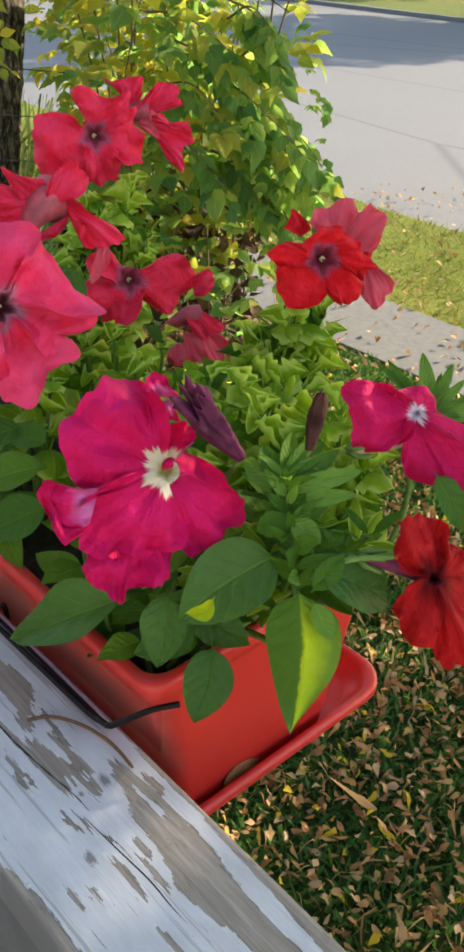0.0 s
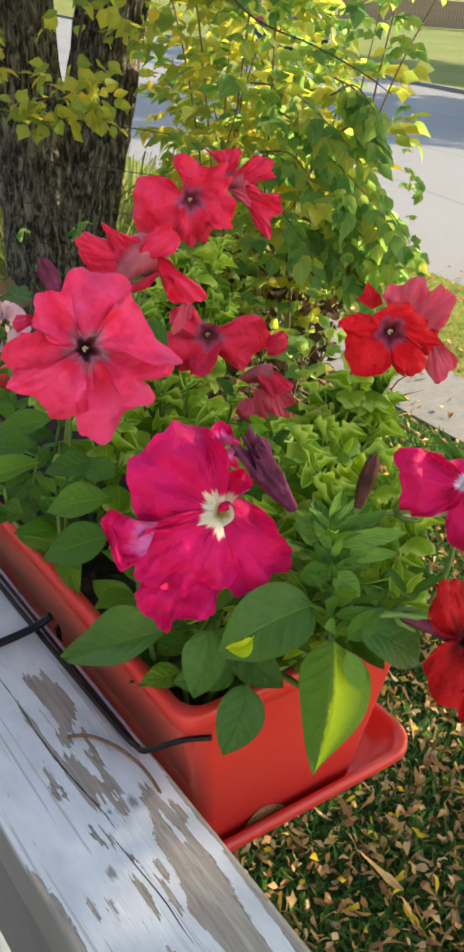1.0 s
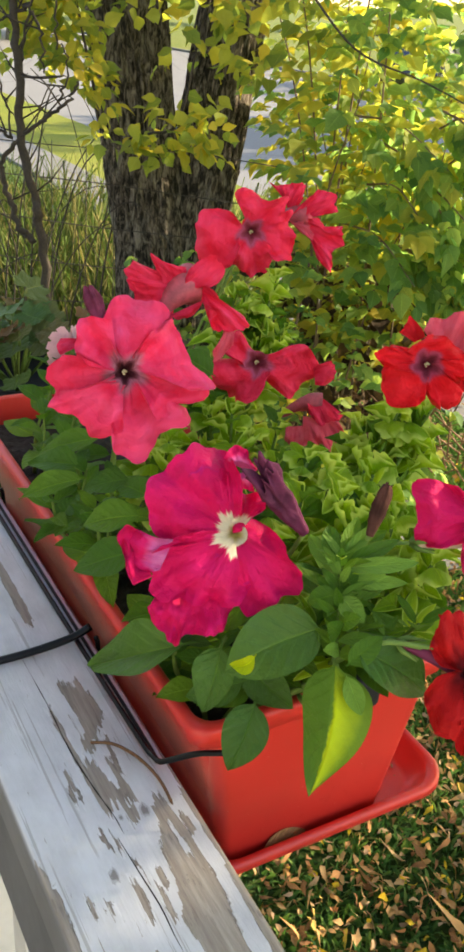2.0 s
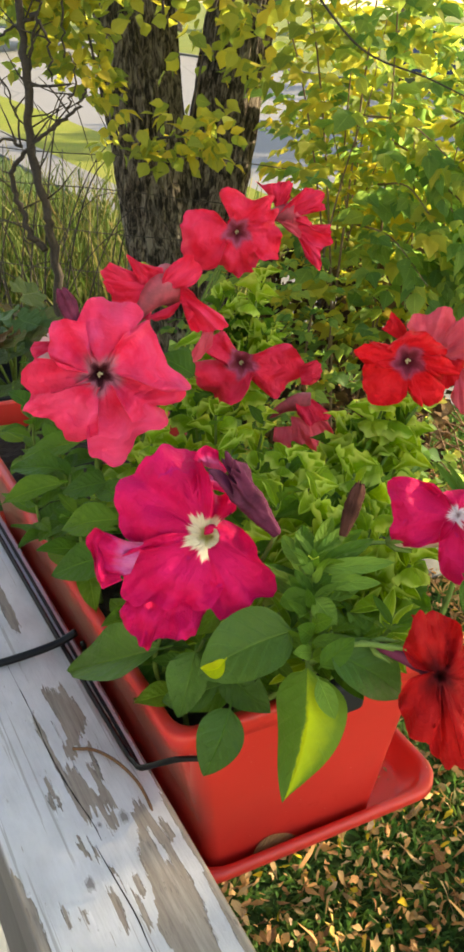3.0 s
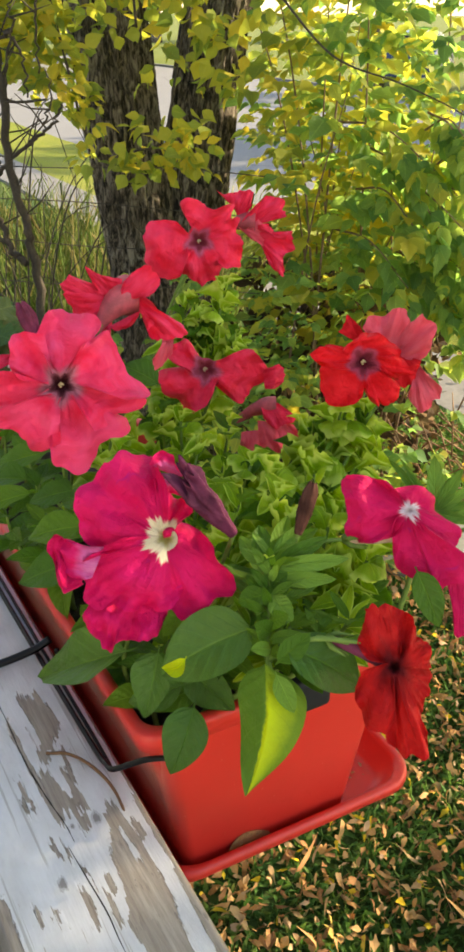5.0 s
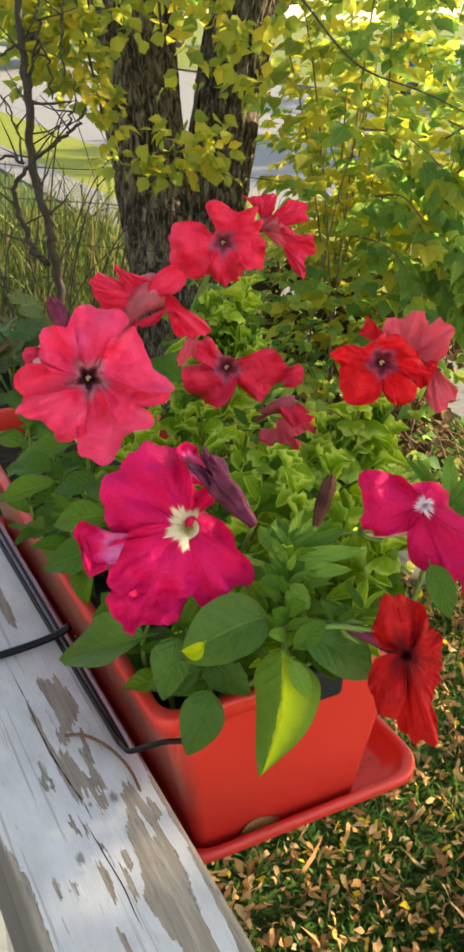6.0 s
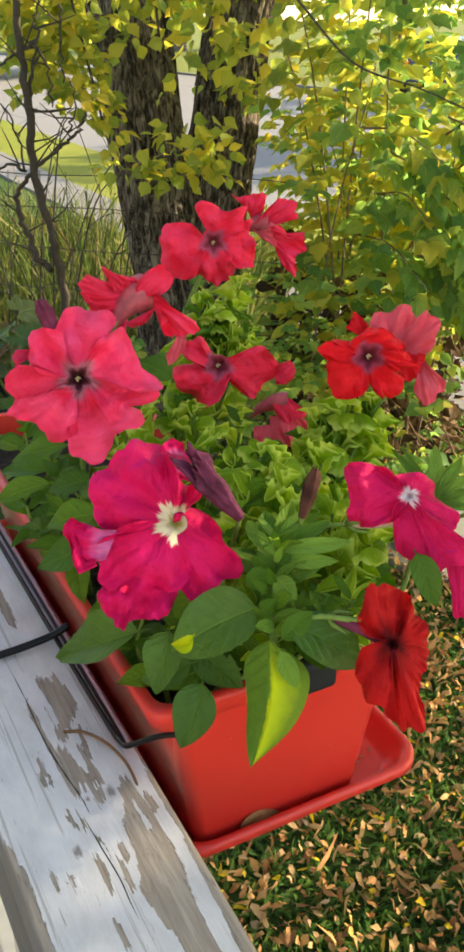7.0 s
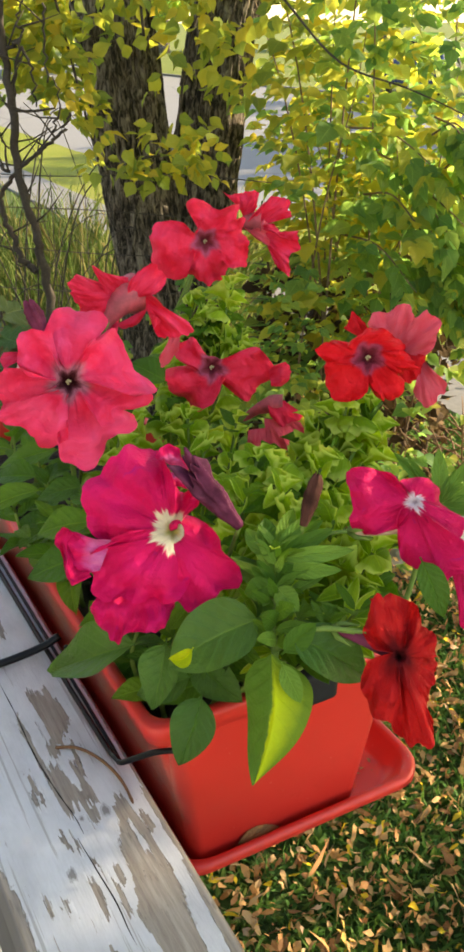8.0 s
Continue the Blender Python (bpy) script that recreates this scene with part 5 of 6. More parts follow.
for tip in ((-0.066, 0.628, 1.680), (-0.112, 0.672, 1.685), (-0.144, 0.661, 1.685), (-0.088, 0.648, 1.690), (-0.131, 0.608, 1.675), (-0.018, 0.478, 1.675), (-0.05, 0.56, 1.670), (-0.09, 0.58, 1.665), (-0.19, 0.70, 1.69), (-0.05, 0.67, 1.68), (-0.16, 0.72, 1.70), (-0.12, 0.74, 1.69), (-0.04, 0.60, 1.675), (-0.14, 0.635, 1.70)):
    shoot(left, tip, 14, 0.034, CURLED + BROAD[:2], 0.10)
for tip in ((-0.160, 0.567, 1.650), (-0.166, 0.530, 1.648), (-0.10, 0.49, 1.64), (-0.20, 0.60, 1.64), (-0.24, 0.66, 1.64), (-0.285, 0.71, 1.635), (-0.295, 0.76, 1.645), (-0.255, 0.73, 1.645), (-0.32, 0.83, 1.65), (-0.22, 0.57, 1.63)):
    shoot(far_end, tip, 12, 0.040, BROAD, 0.09)
for tip in ((0.00, 0.43, 1.625), (0.04, 0.44, 1.63), (-0.04, 0.44, 1.62), (0.06, 0.46, 1.64), (0.08, 0.50, 1.645), (-0.07, 0.46, 1.62)):
    shoot(front, tip, 10, 0.038, BROAD + DARKL[:1], 0.07)
for tip, k in (((0.030, 0.428, 1.704), 34), ((0.040, 0.415, 1.690), 22)):
    shoot(front, tip, k, 0.034, NARROW + [SPRIG, SPRIG], 0.075)
for tip in ((0.046, 0.408, 1.668), (0.064, 0.412, 1.664), (0.022, 0.412, 1.662), (0.082, 0.425, 1.668)):
    shoot(front, tip, 15, 0.036, NARROW + [SPRIG] + BROAD[:1], 0.06)


# ---- geranium further along the rail ----
def geranium():
    g = empty("geranium_plant", RAIL @ pose(0.335, 1.10, 1.40), "potted geranium with reddening scalloped leaves", "geranium")
    rnd = random.Random(9)
    bm = bmesh.new()
    C = lambda r, z: ([(0.335 + r * math.cos(a), 1.10 + r * math.sin(a)) for a in np.linspace(0, 2 * math.pi, 28, endpoint=False)], z)
    loft(bm, [C(0.066, 1.386), C(0.07, 1.39), C(0.088, 1.515), C(0.093, 1.517), C(0.094, 1.534), C(0.089, 1.535), C(0.085, 1.515), C(0.08, 1.50)], True, True)
    part("pot", bm, BLACKCLIP, g, "black plastic pot", RAIL)
    verts, faces, uvs = [(0, 0, 0)], [], [(0.5, 0.3)]
    n = 40
    for k, rr in enumerate((0.5, 1.0)):
        for j in range(n):
            a = 2 * math.pi * j / n
            r = rr * (1 + (0.10 * math.sin(7 * a) + 0.04 * math.sin(21 * a)) * (k == 1))
            if abs(a - 1.5 * math.pi) < 0.25:
                r *= 0.45
            verts.append((r * math.cos(a) * 0.5, r * math.sin(a) * 0.5, 0.05 * rr * rr + 0.05 * k * math.sin(7 * a)))
            uvs.append((0.5 + 0.5 * r * math.cos(a), 0.5 + 0.5 * r * math.sin(a)))
    for j in range(n):
        k = (j + 1) % n
        faces.append((0, 1 + j, 1 + k))
        faces.append((1 + j, 1 + n + j, 1 + n + k, 1 + k))
    me = data_mesh("scalloped_leaf", verts, faces, GERLEAF, uvs)
    for i in range(46):
        a = rnd.uniform(0, 6.28)
        r = 0.115 * math.sqrt(rnd.random())
        p = RAIL @ Vector((0.335 + r * math.cos(a), 1.10 + r * math.sin(a), 1.565 + 0.085 * rnd.random() - r * 0.25))
        nrm = (Vector((math.cos(a), math.sin(a), 1.4)) + Vector((rnd.uniform(-0.4, 0.4), rnd.uniform(-0.9, 0.1), 0)))
        m, _ = frame_to(p, p + Vector((math.cos(a + 0.6), math.sin(a + 0.6), -0.1)), nrm)
        s = rnd.uniform(0.035, 0.058)
        shared("leaf", me, m @ Matrix.Diagonal((s, s, s, 1)), g)
        if i % 3 == 0:
            bm = bmesh.new()
            tube(bm, [RAIL @ Vector((0.335, 1.10, 1.50)), (RAIL @ Vector((0.335, 1.10, 1.53)) + p) / 2, p], 0.002, 6)
            part("stem", bm, STEM, g)
    bm = bmesh.new()
    c = Vector((-0.305, 0.835, 1.652))
    for i in range(60):
        d = Vector((rnd.uniform(-1, 1), rnd.uniform(-1, 1), rnd.uniform(-0.5, 1))).normalized()
        mm, _ = frame_to(c + d * 0.012, c + d * 0.03, Vector((d.y, -d.x, 0.3)))
        vs = [bm.verts.new(mm @ Vector(v)) for v in ((0, 0, 0), (0.007, 0.009, 0.002), (0.004, 0.017, 0.0), (-0.004, 0.017, 0.002), (-0.007, 0.009, 0))]
        bm.faces.new(vs)
    part("bloom", bm, PALEPINK, g, "pale pink ruffled flower head")
    bm = bmesh.new()
    tube(bm, curve_pts([c, c + Vector((-0.02, 0.04, -0.06)), RAIL @ Vector((0.335, 1.06, 1.51))], 6), 0.002, 7)
    part("flower_stalk", bm, STEM, g)
    return g


PALEPINK = plain("pale_pink_petal", (0.80, 0.50, 0.54), 0.1, 200, 0.7, 0.2)
geranium()

# ---- foliage at a distance: many leaflets in one mesh ----
ROWS_T = np.array([0.0, 0.12, 0.30, 0.42, 0.55, 0.64, 0.82, 1.0])
ROWS_W = np.array([0.02, 0.15, 0.26, 0.255, 0.25, 0.19, 0.09, 0.003])
CURL_W = np.array([0.02, 0.14, 0.22, 0.25, 0.24, 0.20, 0.12, 0.003])


def leaflets(name, pos, along, normal, length, mat, seed=0, width=1.0, rows_w=ROWS_W, curl=0.25, jitter=0.08, rows=(0, 1, 2, 3, 4, 5, 6, 7)):
    """Pointed, toothed leaflets: arrays of base points, directions, normals and lengths."""
    rng = np.random.default_rng(seed)
    pos, along, normal = (np.asarray(a, dtype=np.float64) for a in (pos, along, normal))
    length = np.asarray(length, dtype=np.float64)
    n = len(pos)
    y = along / np.linalg.norm(along, axis=1, keepdims=True)
    z = normal - y * np.sum(normal * y, axis=1, keepdims=True)
    z /= np.linalg.norm(z, axis=1, keepdims=True) + 1e-9
    x = np.cross(y, z)
    k = len(rows)
    tmpl, uv = [], []
    for t, w in zip(ROWS_T[list(rows)], rows_w[list(rows)]):
        for q in (-1, 0, 1):
            tmpl.append((q * w * width, t, 0.35 * abs(q) * w * width))
            uv.append((0.5 + 0.5 * q, t))
    tmpl = np.array(tmpl)
    asym = 1 + 0.18 * rng.standard_normal((n, 1))
    bend = curl * rng.standard_normal((n, 1)) * 0.6 - curl * 0.6
    jag = 1 + jitter * rng.standard_normal((n, len(tmpl)))
    tx = tmpl[None, :, 0] * asym * jag + 0.25 * jitter * rng.standard_normal((n, len(tmpl)))* np.abs(tmpl[None, :, 0])
    ty = np.repeat(tmpl[None, :, 1], n, 0)
    tz = tmpl[None, :, 2] * (1 + 2 * jitter * rng.standard_normal((n, 1))) + bend * ty * ty + 0.12 * jitter * rng.standard_normal((n, len(tmpl)))
    v = pos[:, None] + length[:, None, None] * (x[:, None] * tx[..., None] + y[:, None] * ty[..., None] + z[:, None] * tz[..., None])
    one = []
    for i in range(k - 1):
        for q in (0, 1):
            a = i * 3 + q
            one.append((a, a + 1, a + 4, a + 3))
    one = np.array(one)
    faces = (one[None] + (np.arange(n) * 3 * k)[:, None, None]).reshape(-1, 4)
    uvs = np.tile(np.array(uv), (n, 1))
    me = bpy.data.meshes.new(name)
    nv, nf = n * 3 * k, len(faces)
    me.vertices.add(nv)
    me.vertices.foreach_set("co", v.reshape(-1).astype(np.float32))
    me.loops.add(nf * 4)
    me.loops.foreach_set("vertex_index", faces.reshape(-1).astype(np.int32))
    me.polygons.add(nf)
    me.polygons.foreach_set("loop_start", np.arange(0, nf * 4, 4, dtype=np.int32))
    me.materials.append(mat)
    lay = me.uv_layers.new(name="UVMap")
    lay.data.foreach_set("uv", uvs[faces.reshape(-1)].astype(np.float32).ravel())
    me.update(calc_edges=True)
    me.polygons.foreach_set("use_smooth", np.ones(nf, dtype=bool))
    return me


def sprays(points, rng, per=4, size=(0.06, 0.10), spread=0.05, hang=0.8):
    """Compound leaves at points: per leaflets each, hanging and facing out of the plant."""
    P, A, N, S = [], [], [], []
    for p in points:
        base = np.array(p)
        d0 = rng.standard_normal(3) * np.array([1, 1, 0.4])
        d0[2] -= hang
        d0 /= np.linalg.norm(d0)
        for j in range(per):
            off = d0 * spread * j * 0.7 + rng.standard_normal(3) * spread * 0.4
            d = d0 + rng.standard_normal(3) * 0.55
            P.append(base + off)
            A.append(d)
            N.append(np.array([0.1, -0.5, 0.75]) + rng.standard_normal(3) * 0.55)
            S.append(rng.uniform(*size))
    return P, A, N, S


def add_mesh(name, me, parent, label="", kind=""):
    ob = new(name, me)
    ob.parent = parent
    ob.matrix_basis = WM[parent].inverted()
    WM[ob] = Matrix()
    return tagged(ob, label, "", "", kind)


def furrowed(bm, pts, radii, seed):
    """A trunk with long ridges and furrows in its bark."""
    c = curve_pts(pts, 24)
    rad = np.interp(np.linspace(0, len(pts) - 1, len(c)), range(len(pts)), radii)
    seg = 150
    rings = []
    for i, p in enumerate(c):
        ring = []
        for j in range(seg):
            a = 2 * math.pi * j / seg
            x, y = math.cos(a), math.sin(a)
            q = Vector((x * 10.5 + 0.4 * math.sin(p.z * 5), y * 10.5, p.z * 3.6 + seed * 9))
            ridge = 1 - abs(noise.noise(q)) * 2.2
            ridge += 0.5 * (1 - abs(noise.noise(q * 2.1)) * 2.2)
            r = rad[i] * (1 + 0.06 * noise.noise(Vector((x * 1.2, y * 1.2, p.z * 1.5 + seed)))) + 0.015 * ridge
            ring.append(bm.verts.new((p.x + r * x, p.y + r * y, p.z)))
        rings.append(ring)
    for a, b in zip(rings, rings[1:]):
        for j in range(seg):
            bm.faces.new((a[j], a[(j + 1) % seg], b[(j + 1) % seg], b[j]))


def maple():
    t = empty("maple_tree", pose(-1.02, 3.86, 0), "old forked maple with dark furrowed bark and yellowing leaves", "tree")
    bm = bmesh.new()
    furrowed(bm, [(-1.03, 3.86, -0.05), (-1.075, 3.85, 0.5), (-1.127, 3.84, 1.0), (-1.17, 3.83, 1.3), (-1.208, 3.82, 1.57), (-1.258, 3.81, 2.02), (-1.38, 3.76, 2.8), (-1.66, 3.6, 4.0)], [0.28, 0.19, 0.142, 0.146, 0.146, 0.144, 0.12, 0.06], 1)
    part("trunk", bm, BARK, t, "dark furrowed trunk")
    bm = bmesh.new()
    furrowed(bm, [(-1.02, 3.92, 0.55), (-0.985, 3.95, 1.0), (-0.93, 3.97, 1.39), (-0.912, 3.98, 1.58), (-0.872, 3.98, 1.85), (-0.83, 3.99, 2.05), (-0.6, 4.1, 2.9), (-0.2, 4.3, 4.1)], [0.14, 0.135, 0.126, 0.130, 0.126, 0.122, 0.10, 0.05], 2)
    part("trunk", bm, BARK, t, "second stem of the fork")
    rnd = random.Random(21)
    for i in range(26):
        a = rnd.uniform(0, 6.28)
        r = rnd.uniform(1.5, 3.4)
        c = Vector((0.4 + r * math.cos(a), 4.3 + r * math.sin(a), rnd.uniform(3.6, 4.8)))
        s = Vector((-1.45, 3.73, 2.95)) if i % 2 else Vector((-0.55, 4.12, 3.0))
        bm = bmesh.new()
        tube(bm, curve_pts([s, s.lerp(c, 0.5) + Vector((0, 0, 0.5)), c], 6), np.linspace(0.05, 0.008, 13).tolist(), 7, 0.1)
        part("limb", bm, BARK, t)
    # Unseen limbs added to carry the leaves that shade the lawn.
    for i in range(7):
        c = Vector((rnd.uniform(2.5, 6.0), rnd.uniform(1.5, 5.0), rnd.uniform(2.8, 3.8)))
        bm = bmesh.new()
        tube(bm, curve_pts([(-0.55, 4.12, 3.0), Vector((-0.55, 4.12, 3.0)).lerp(c, 0.5) + Vector((0, 0, 0.9)), c], 6), np.linspace(0.06, 0.008, 13).tolist(), 7, 0.1)
        part("limb", bm, BARK, t)
    rng = np.random.default_rng(5)
    n = 7500
    ang = rng.uniform(0, 6.28, n)
    rad = np.sqrt(rng.random(n))
    pts = np.stack([0.8 + 3.6 * rad * np.cos(ang), 4.2 + 3.6 * rad * np.sin(ang), rng.uniform(3.2, 5.0, n)], 1)
    # Unseen leaf masses added where they block the sun from box and lawn.
    box_shade = np.stack([rng.uniform(0.9, 2.6, 2600), rng.uniform(2.0, 4.4, 2600), rng.uniform(3.2, 4.6, 2600)], 1)
    reach = np.stack([rng.uniform(1.6, 6.5, 4200), rng.uniform(0.6, 5.6, 4200), rng.uniform(2.0, 4.6, 4200)], 1)
    reach = reach[reach[:, 0] > 0.45 * reach[:, 1]]
    pts = np.concatenate([pts, box_shade, reach])
    n = len(pts)
    gap = np.array([noise.noise(Vector(p) * 0.8) for p in pts])
    sd = np.array(SUN_DIR)

    def off_line(q):
        h = pts - np.array(q)
        return np.linalg.norm(h - np.outer(h @ sd, sd), axis=1)

    near_line = off_line((-0.05, 0.45, 1.55))
    # Thinned where the sun should come through to lawn and thicket.
    thin = (near_line > 0.8) & (off_line((0.4, 1.7, 0.0)) > 1.35) & ((gap < -0.12) | (rng.random(n) < 0.62))
    thin |= (off_line((0.4, 1.7, 0.0)) < 1.35) & (near_line > 1.0) & (rng.random(n) < 0.52)
    pts = pts[~thin & ~((pts[:, 1] > 5.4) & (pts[:, 0] < 3.2) & (rng.random(n) < 0.85)) & ~((pts[:, 0] < 0.5) & (pts[:, 1] > 3.6))]
    P, A, N, S = sprays(pts, rng, 4, (0.11, 0.17), 0.10)
    mid = np.array([p + 0.5 * s * a / np.linalg.norm(a) for p, a, s in zip(P, A, S)])
    # Gaps cut along the sun's direction to light chosen petals and rail spots.
    lit = np.zeros(len(mid), dtype=bool)
    for q, r, share in (((-0.074, 0.371, 1.652), 0.050, 1.0), ((-0.105, 0.405, 1.70), 0.045, 1.0), ((-0.034, 0.335, 1.514), 0.035, 0.9), ((-0.075, 0.359, 1.514), 0.025, 0.9)):
        h = mid - np.array(q)
        lit |= (np.linalg.norm(h - np.outer(h @ sd, sd), axis=1) < r) & (rng.random(len(mid)) < share)
    P, A, N, S = ([v for v, o in zip(w, lit) if not o] for w in (P, A, N, S))
    add_mesh("crown", leaflets("crown", P, A, N, S, TREEYELLOW, 3, rows=(0, 2, 4, 7)), t, "unseen crown of yellow and green leaves, placed to shade box and lawn", "stuff")
    # low hanging sprays before the trunk
    pts = []
    for cx, cy, cz, sx, sz, k in ((-1.30, 3.25, 1.97, 0.17, 0.11, 34), (-1.20, 3.2, 1.80, 0.06, 0.09, 12), (-0.95, 3.2, 1.93, 0.14, 0.09, 5), (-0.83, 3.2, 1.60, 0.11, 0.07, 16), (-0.95, 3.2, 1.57, 0.06, 0.05, 10), (-1.42, 3.3, 1.85, 0.09, 0.12, 14), (-0.7, 3.3, 1.85, 0.10, 0.14, 6), (-1.05, 3.25, 2.12, 0.50, 0.07, 54), (-1.45, 3.3, 2.05, 0.16, 0.12, 26), (-0.72, 3.25, 2.0, 0.12, 0.10, 16), (-1.12, 3.2, 1.70, 0.04, 0.10, 9)):
        pts.append(np.stack([rng.normal(cx, sx * 0.6, k), rng.normal(cy, 0.06, k), rng.normal(cz, sz * 0.6, k)], 1))
    P, A, N, S = sprays(np.concatenate(pts), rng, 5, (0.042, 0.070), 0.035)
    add_mesh("low_leaves", leaflets("low_leaves", P, A, N, S, TREEYELLOW, 4, 1.3), t, "hanging yellow-green leaves", "stuff")
    for pts in ([(-1.45, 3.5, 2.5), (-1.3, 3.3, 2.15), (-1.2, 3.22, 1.85), (-1.15, 3.2, 1.66)], [(-0.6, 3.6, 2.5), (-0.78, 3.3, 2.0), (-0.85, 3.22, 1.62), (-0.96, 3.2, 1.56)], [(-1.2, 3.4, 2.5), (-1.0, 3.3, 2.2), (-0.95, 3.25, 1.95)]):
        bm = bmesh.new()
        tube(bm, curve_pts(pts, 6), 0.005, 6)
        part("twig", bm, TWIGMAT, t)
    return t


maple()


def shrub():
    s = empty("maple_thicket", pose(-0.1, 3.9, 0), "thicket of young maple shoots with green and yellow leaves", "shrub")
    rng = np.random.default_rng(11)
    rnd = random.Random(12)
    kinds = {"green": [], "yellow": [], "low": []}

    def compound(p, d, size, key):
        """A drooping leaf of five leaflets: one at the end, two pairs below it."""
        d = d.normalized()
        side = d.cross(Vector((0, 0, 1))).normalized()
        up = side.cross(d)
        tone = Vector((rnd.gauss(0, 0.25), -0.35 + rnd.gauss(0, 0.3), 0.8))
        for along, sgn, ln in ((1.0, 0, 1.0), (0.75, 1, 0.85), (0.75, -1, 0.85), (0.35, 1, 0.75), (0.35, -1, 0.75)):
            if rnd.random() < 0.12:
                continue
            base = p + d * size * 1.1 * along
            way = d + side * sgn * rnd.uniform(0.8, 1.3) + Vector((0, 0, -rnd.uniform(0.1, 0.7)))
            kinds[key].append((base, way, tone + Vector((rnd.gauss(0, 0.3), rnd.gauss(0, 0.3), 0)), size * ln * rnd.uniform(0.85, 1.15)))

    for i in range(23):
        bx, by = rnd.uniform(-0.55, 0.16), rnd.uniform(3.6, 4.7)
        lean = Vector((rnd.uniform(-0.45, 0.45), rnd.uniform(-0.35, 0.2), 0))
        h = rnd.uniform(1.3, 2.7)
        pts = curve_pts([(bx, by, 0), Vector((bx, by, h * 0.4)) + lean * 0.25, Vector((bx, by, h * 0.75)) + lean * 0.65, Vector((bx, by, h)) + lean * 1.2], 8)
        bm = bmesh.new()
        tube(bm, pts, np.linspace(0.007, 0.002, len(pts)).tolist(), 6)
        part("stem", bm, STEMBROWN, s)
        for p in pts:
            if p.z < 0.5:
                continue
            for _ in range(rnd.choice((1, 2, 2))):
                a = rnd.uniform(0, 6.28)
                d = Vector((math.cos(a), math.sin(a) - 0.25, rnd.uniform(-0.25, 0.35)))
                q = p + d * rnd.uniform(0.03, 0.20)
                if q.x > 0.32 + 0.14 * math.sin(q.z * 5) or (q.x > 0.05 and rnd.random() < 0.62) or (q.x > -0.09 and q.z > 1.70 and rnd.random() < 0.5):
                    continue
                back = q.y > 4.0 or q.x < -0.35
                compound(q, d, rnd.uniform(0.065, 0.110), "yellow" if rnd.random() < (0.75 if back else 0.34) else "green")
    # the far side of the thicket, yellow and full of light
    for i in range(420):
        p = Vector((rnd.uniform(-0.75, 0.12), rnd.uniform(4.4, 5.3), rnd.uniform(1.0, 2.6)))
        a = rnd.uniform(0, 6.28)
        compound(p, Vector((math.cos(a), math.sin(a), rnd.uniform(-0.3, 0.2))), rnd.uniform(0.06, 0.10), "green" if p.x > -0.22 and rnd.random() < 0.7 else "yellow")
    # a fine, light filling between the shoots
    for i in range(330):
        p = Vector((rnd.uniform(-0.72, 0.14), rnd.uniform(4.0, 4.9), rnd.uniform(0.75, 1.75)))
        a = rnd.uniform(0, 6.28)
        compound(p, Vector((math.cos(a), math.sin(a), rnd.uniform(-0.3, 0.2))), rnd.uniform(0.045, 0.07), "yellow" if rnd.random() < 0.6 else "green")
    for i in range(120):
        p = Vector((rnd.uniform(0.05, 0.50), rnd.uniform(3.4, 3.75), rnd.uniform(0.80, 1.65)))
        if p.x > 0.60 - 0.13 * p.z or rnd.random() < 0.35:
            continue
        a = rnd.uniform(0, 6.28)
        compound(p, Vector((math.cos(a), math.sin(a), rnd.uniform(-0.5, 0.1))), rnd.uniform(0.035, 0.055), "green")
    # leaves that hang in from above
    for i in range(75):
        p = Vector((rnd.uniform(-0.38, 0.34), rnd.uniform(3.35, 3.8), rnd.uniform(1.78, 2.3)))
        a = rnd.uniform(0, 6.28)
        compound(p, Vector((math.cos(a), math.sin(a), rnd.uniform(-0.6, 0.0))), rnd.uniform(0.05, 0.08), "green")
    # sprays that lean out over the lawn, before the rest
    for i in range(18):
        a = Vector((rnd.uniform(-0.35, 0.20), 3.75, rnd.uniform(1.0, 1.85)))
        b = a + Vector((rnd.uniform(0.12, 0.46), rnd.uniform(-0.35, -0.05), rnd.uniform(-0.30, 0.05)))
        b.x = min(b.x, (0.30 if b.z > 1.35 else 0.42) - rnd.uniform(0, 0.15))
        pts = curve_pts([a, a.lerp(b, 0.5) + Vector((0, 0, 0.06)), b], 6)
        bm = bmesh.new()
        tube(bm, pts, np.linspace(0.005, 0.002, len(pts)).tolist(), 6)
        part("twig", bm, STEMBROWN, s)
        for p in pts[2::2]:
            for sg in (-1, 1):
                compound(p, Vector((rnd.uniform(0.0, 0.6), sg * 0.6, -0.5)), rnd.uniform(0.065, 0.10), "green")
    for i in range(420):
        p = Vector((rnd.uniform(-1.3, 0.22), rnd.uniform(3.1, 3.9), rnd.uniform(0.10, 0.95) * rnd.random() ** 0.3))
        if p.x > -0.38 and p.z > 0.40 and rnd.random() < 0.65:
            continue
        a = rnd.uniform(0, 6.28)
        compound(p, Vector((math.cos(a), math.sin(a), 0.1)), rnd.uniform(0.05, 0.08), "low")
    for i in range(90):
        p = Vector((rnd.gauss(-0.55, 0.22), rnd.uniform(3.2, 3.6), rnd.uniform(0.6, 1.15)))
        a = rnd.uniform(0, 6.28)
        compound(p, Vector((math.cos(a), math.sin(a), 0.1)), rnd.uniform(0.04, 0.065), "low")
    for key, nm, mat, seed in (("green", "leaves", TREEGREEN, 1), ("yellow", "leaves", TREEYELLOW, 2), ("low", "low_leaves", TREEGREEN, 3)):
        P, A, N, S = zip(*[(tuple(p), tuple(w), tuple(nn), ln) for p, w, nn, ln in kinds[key]])
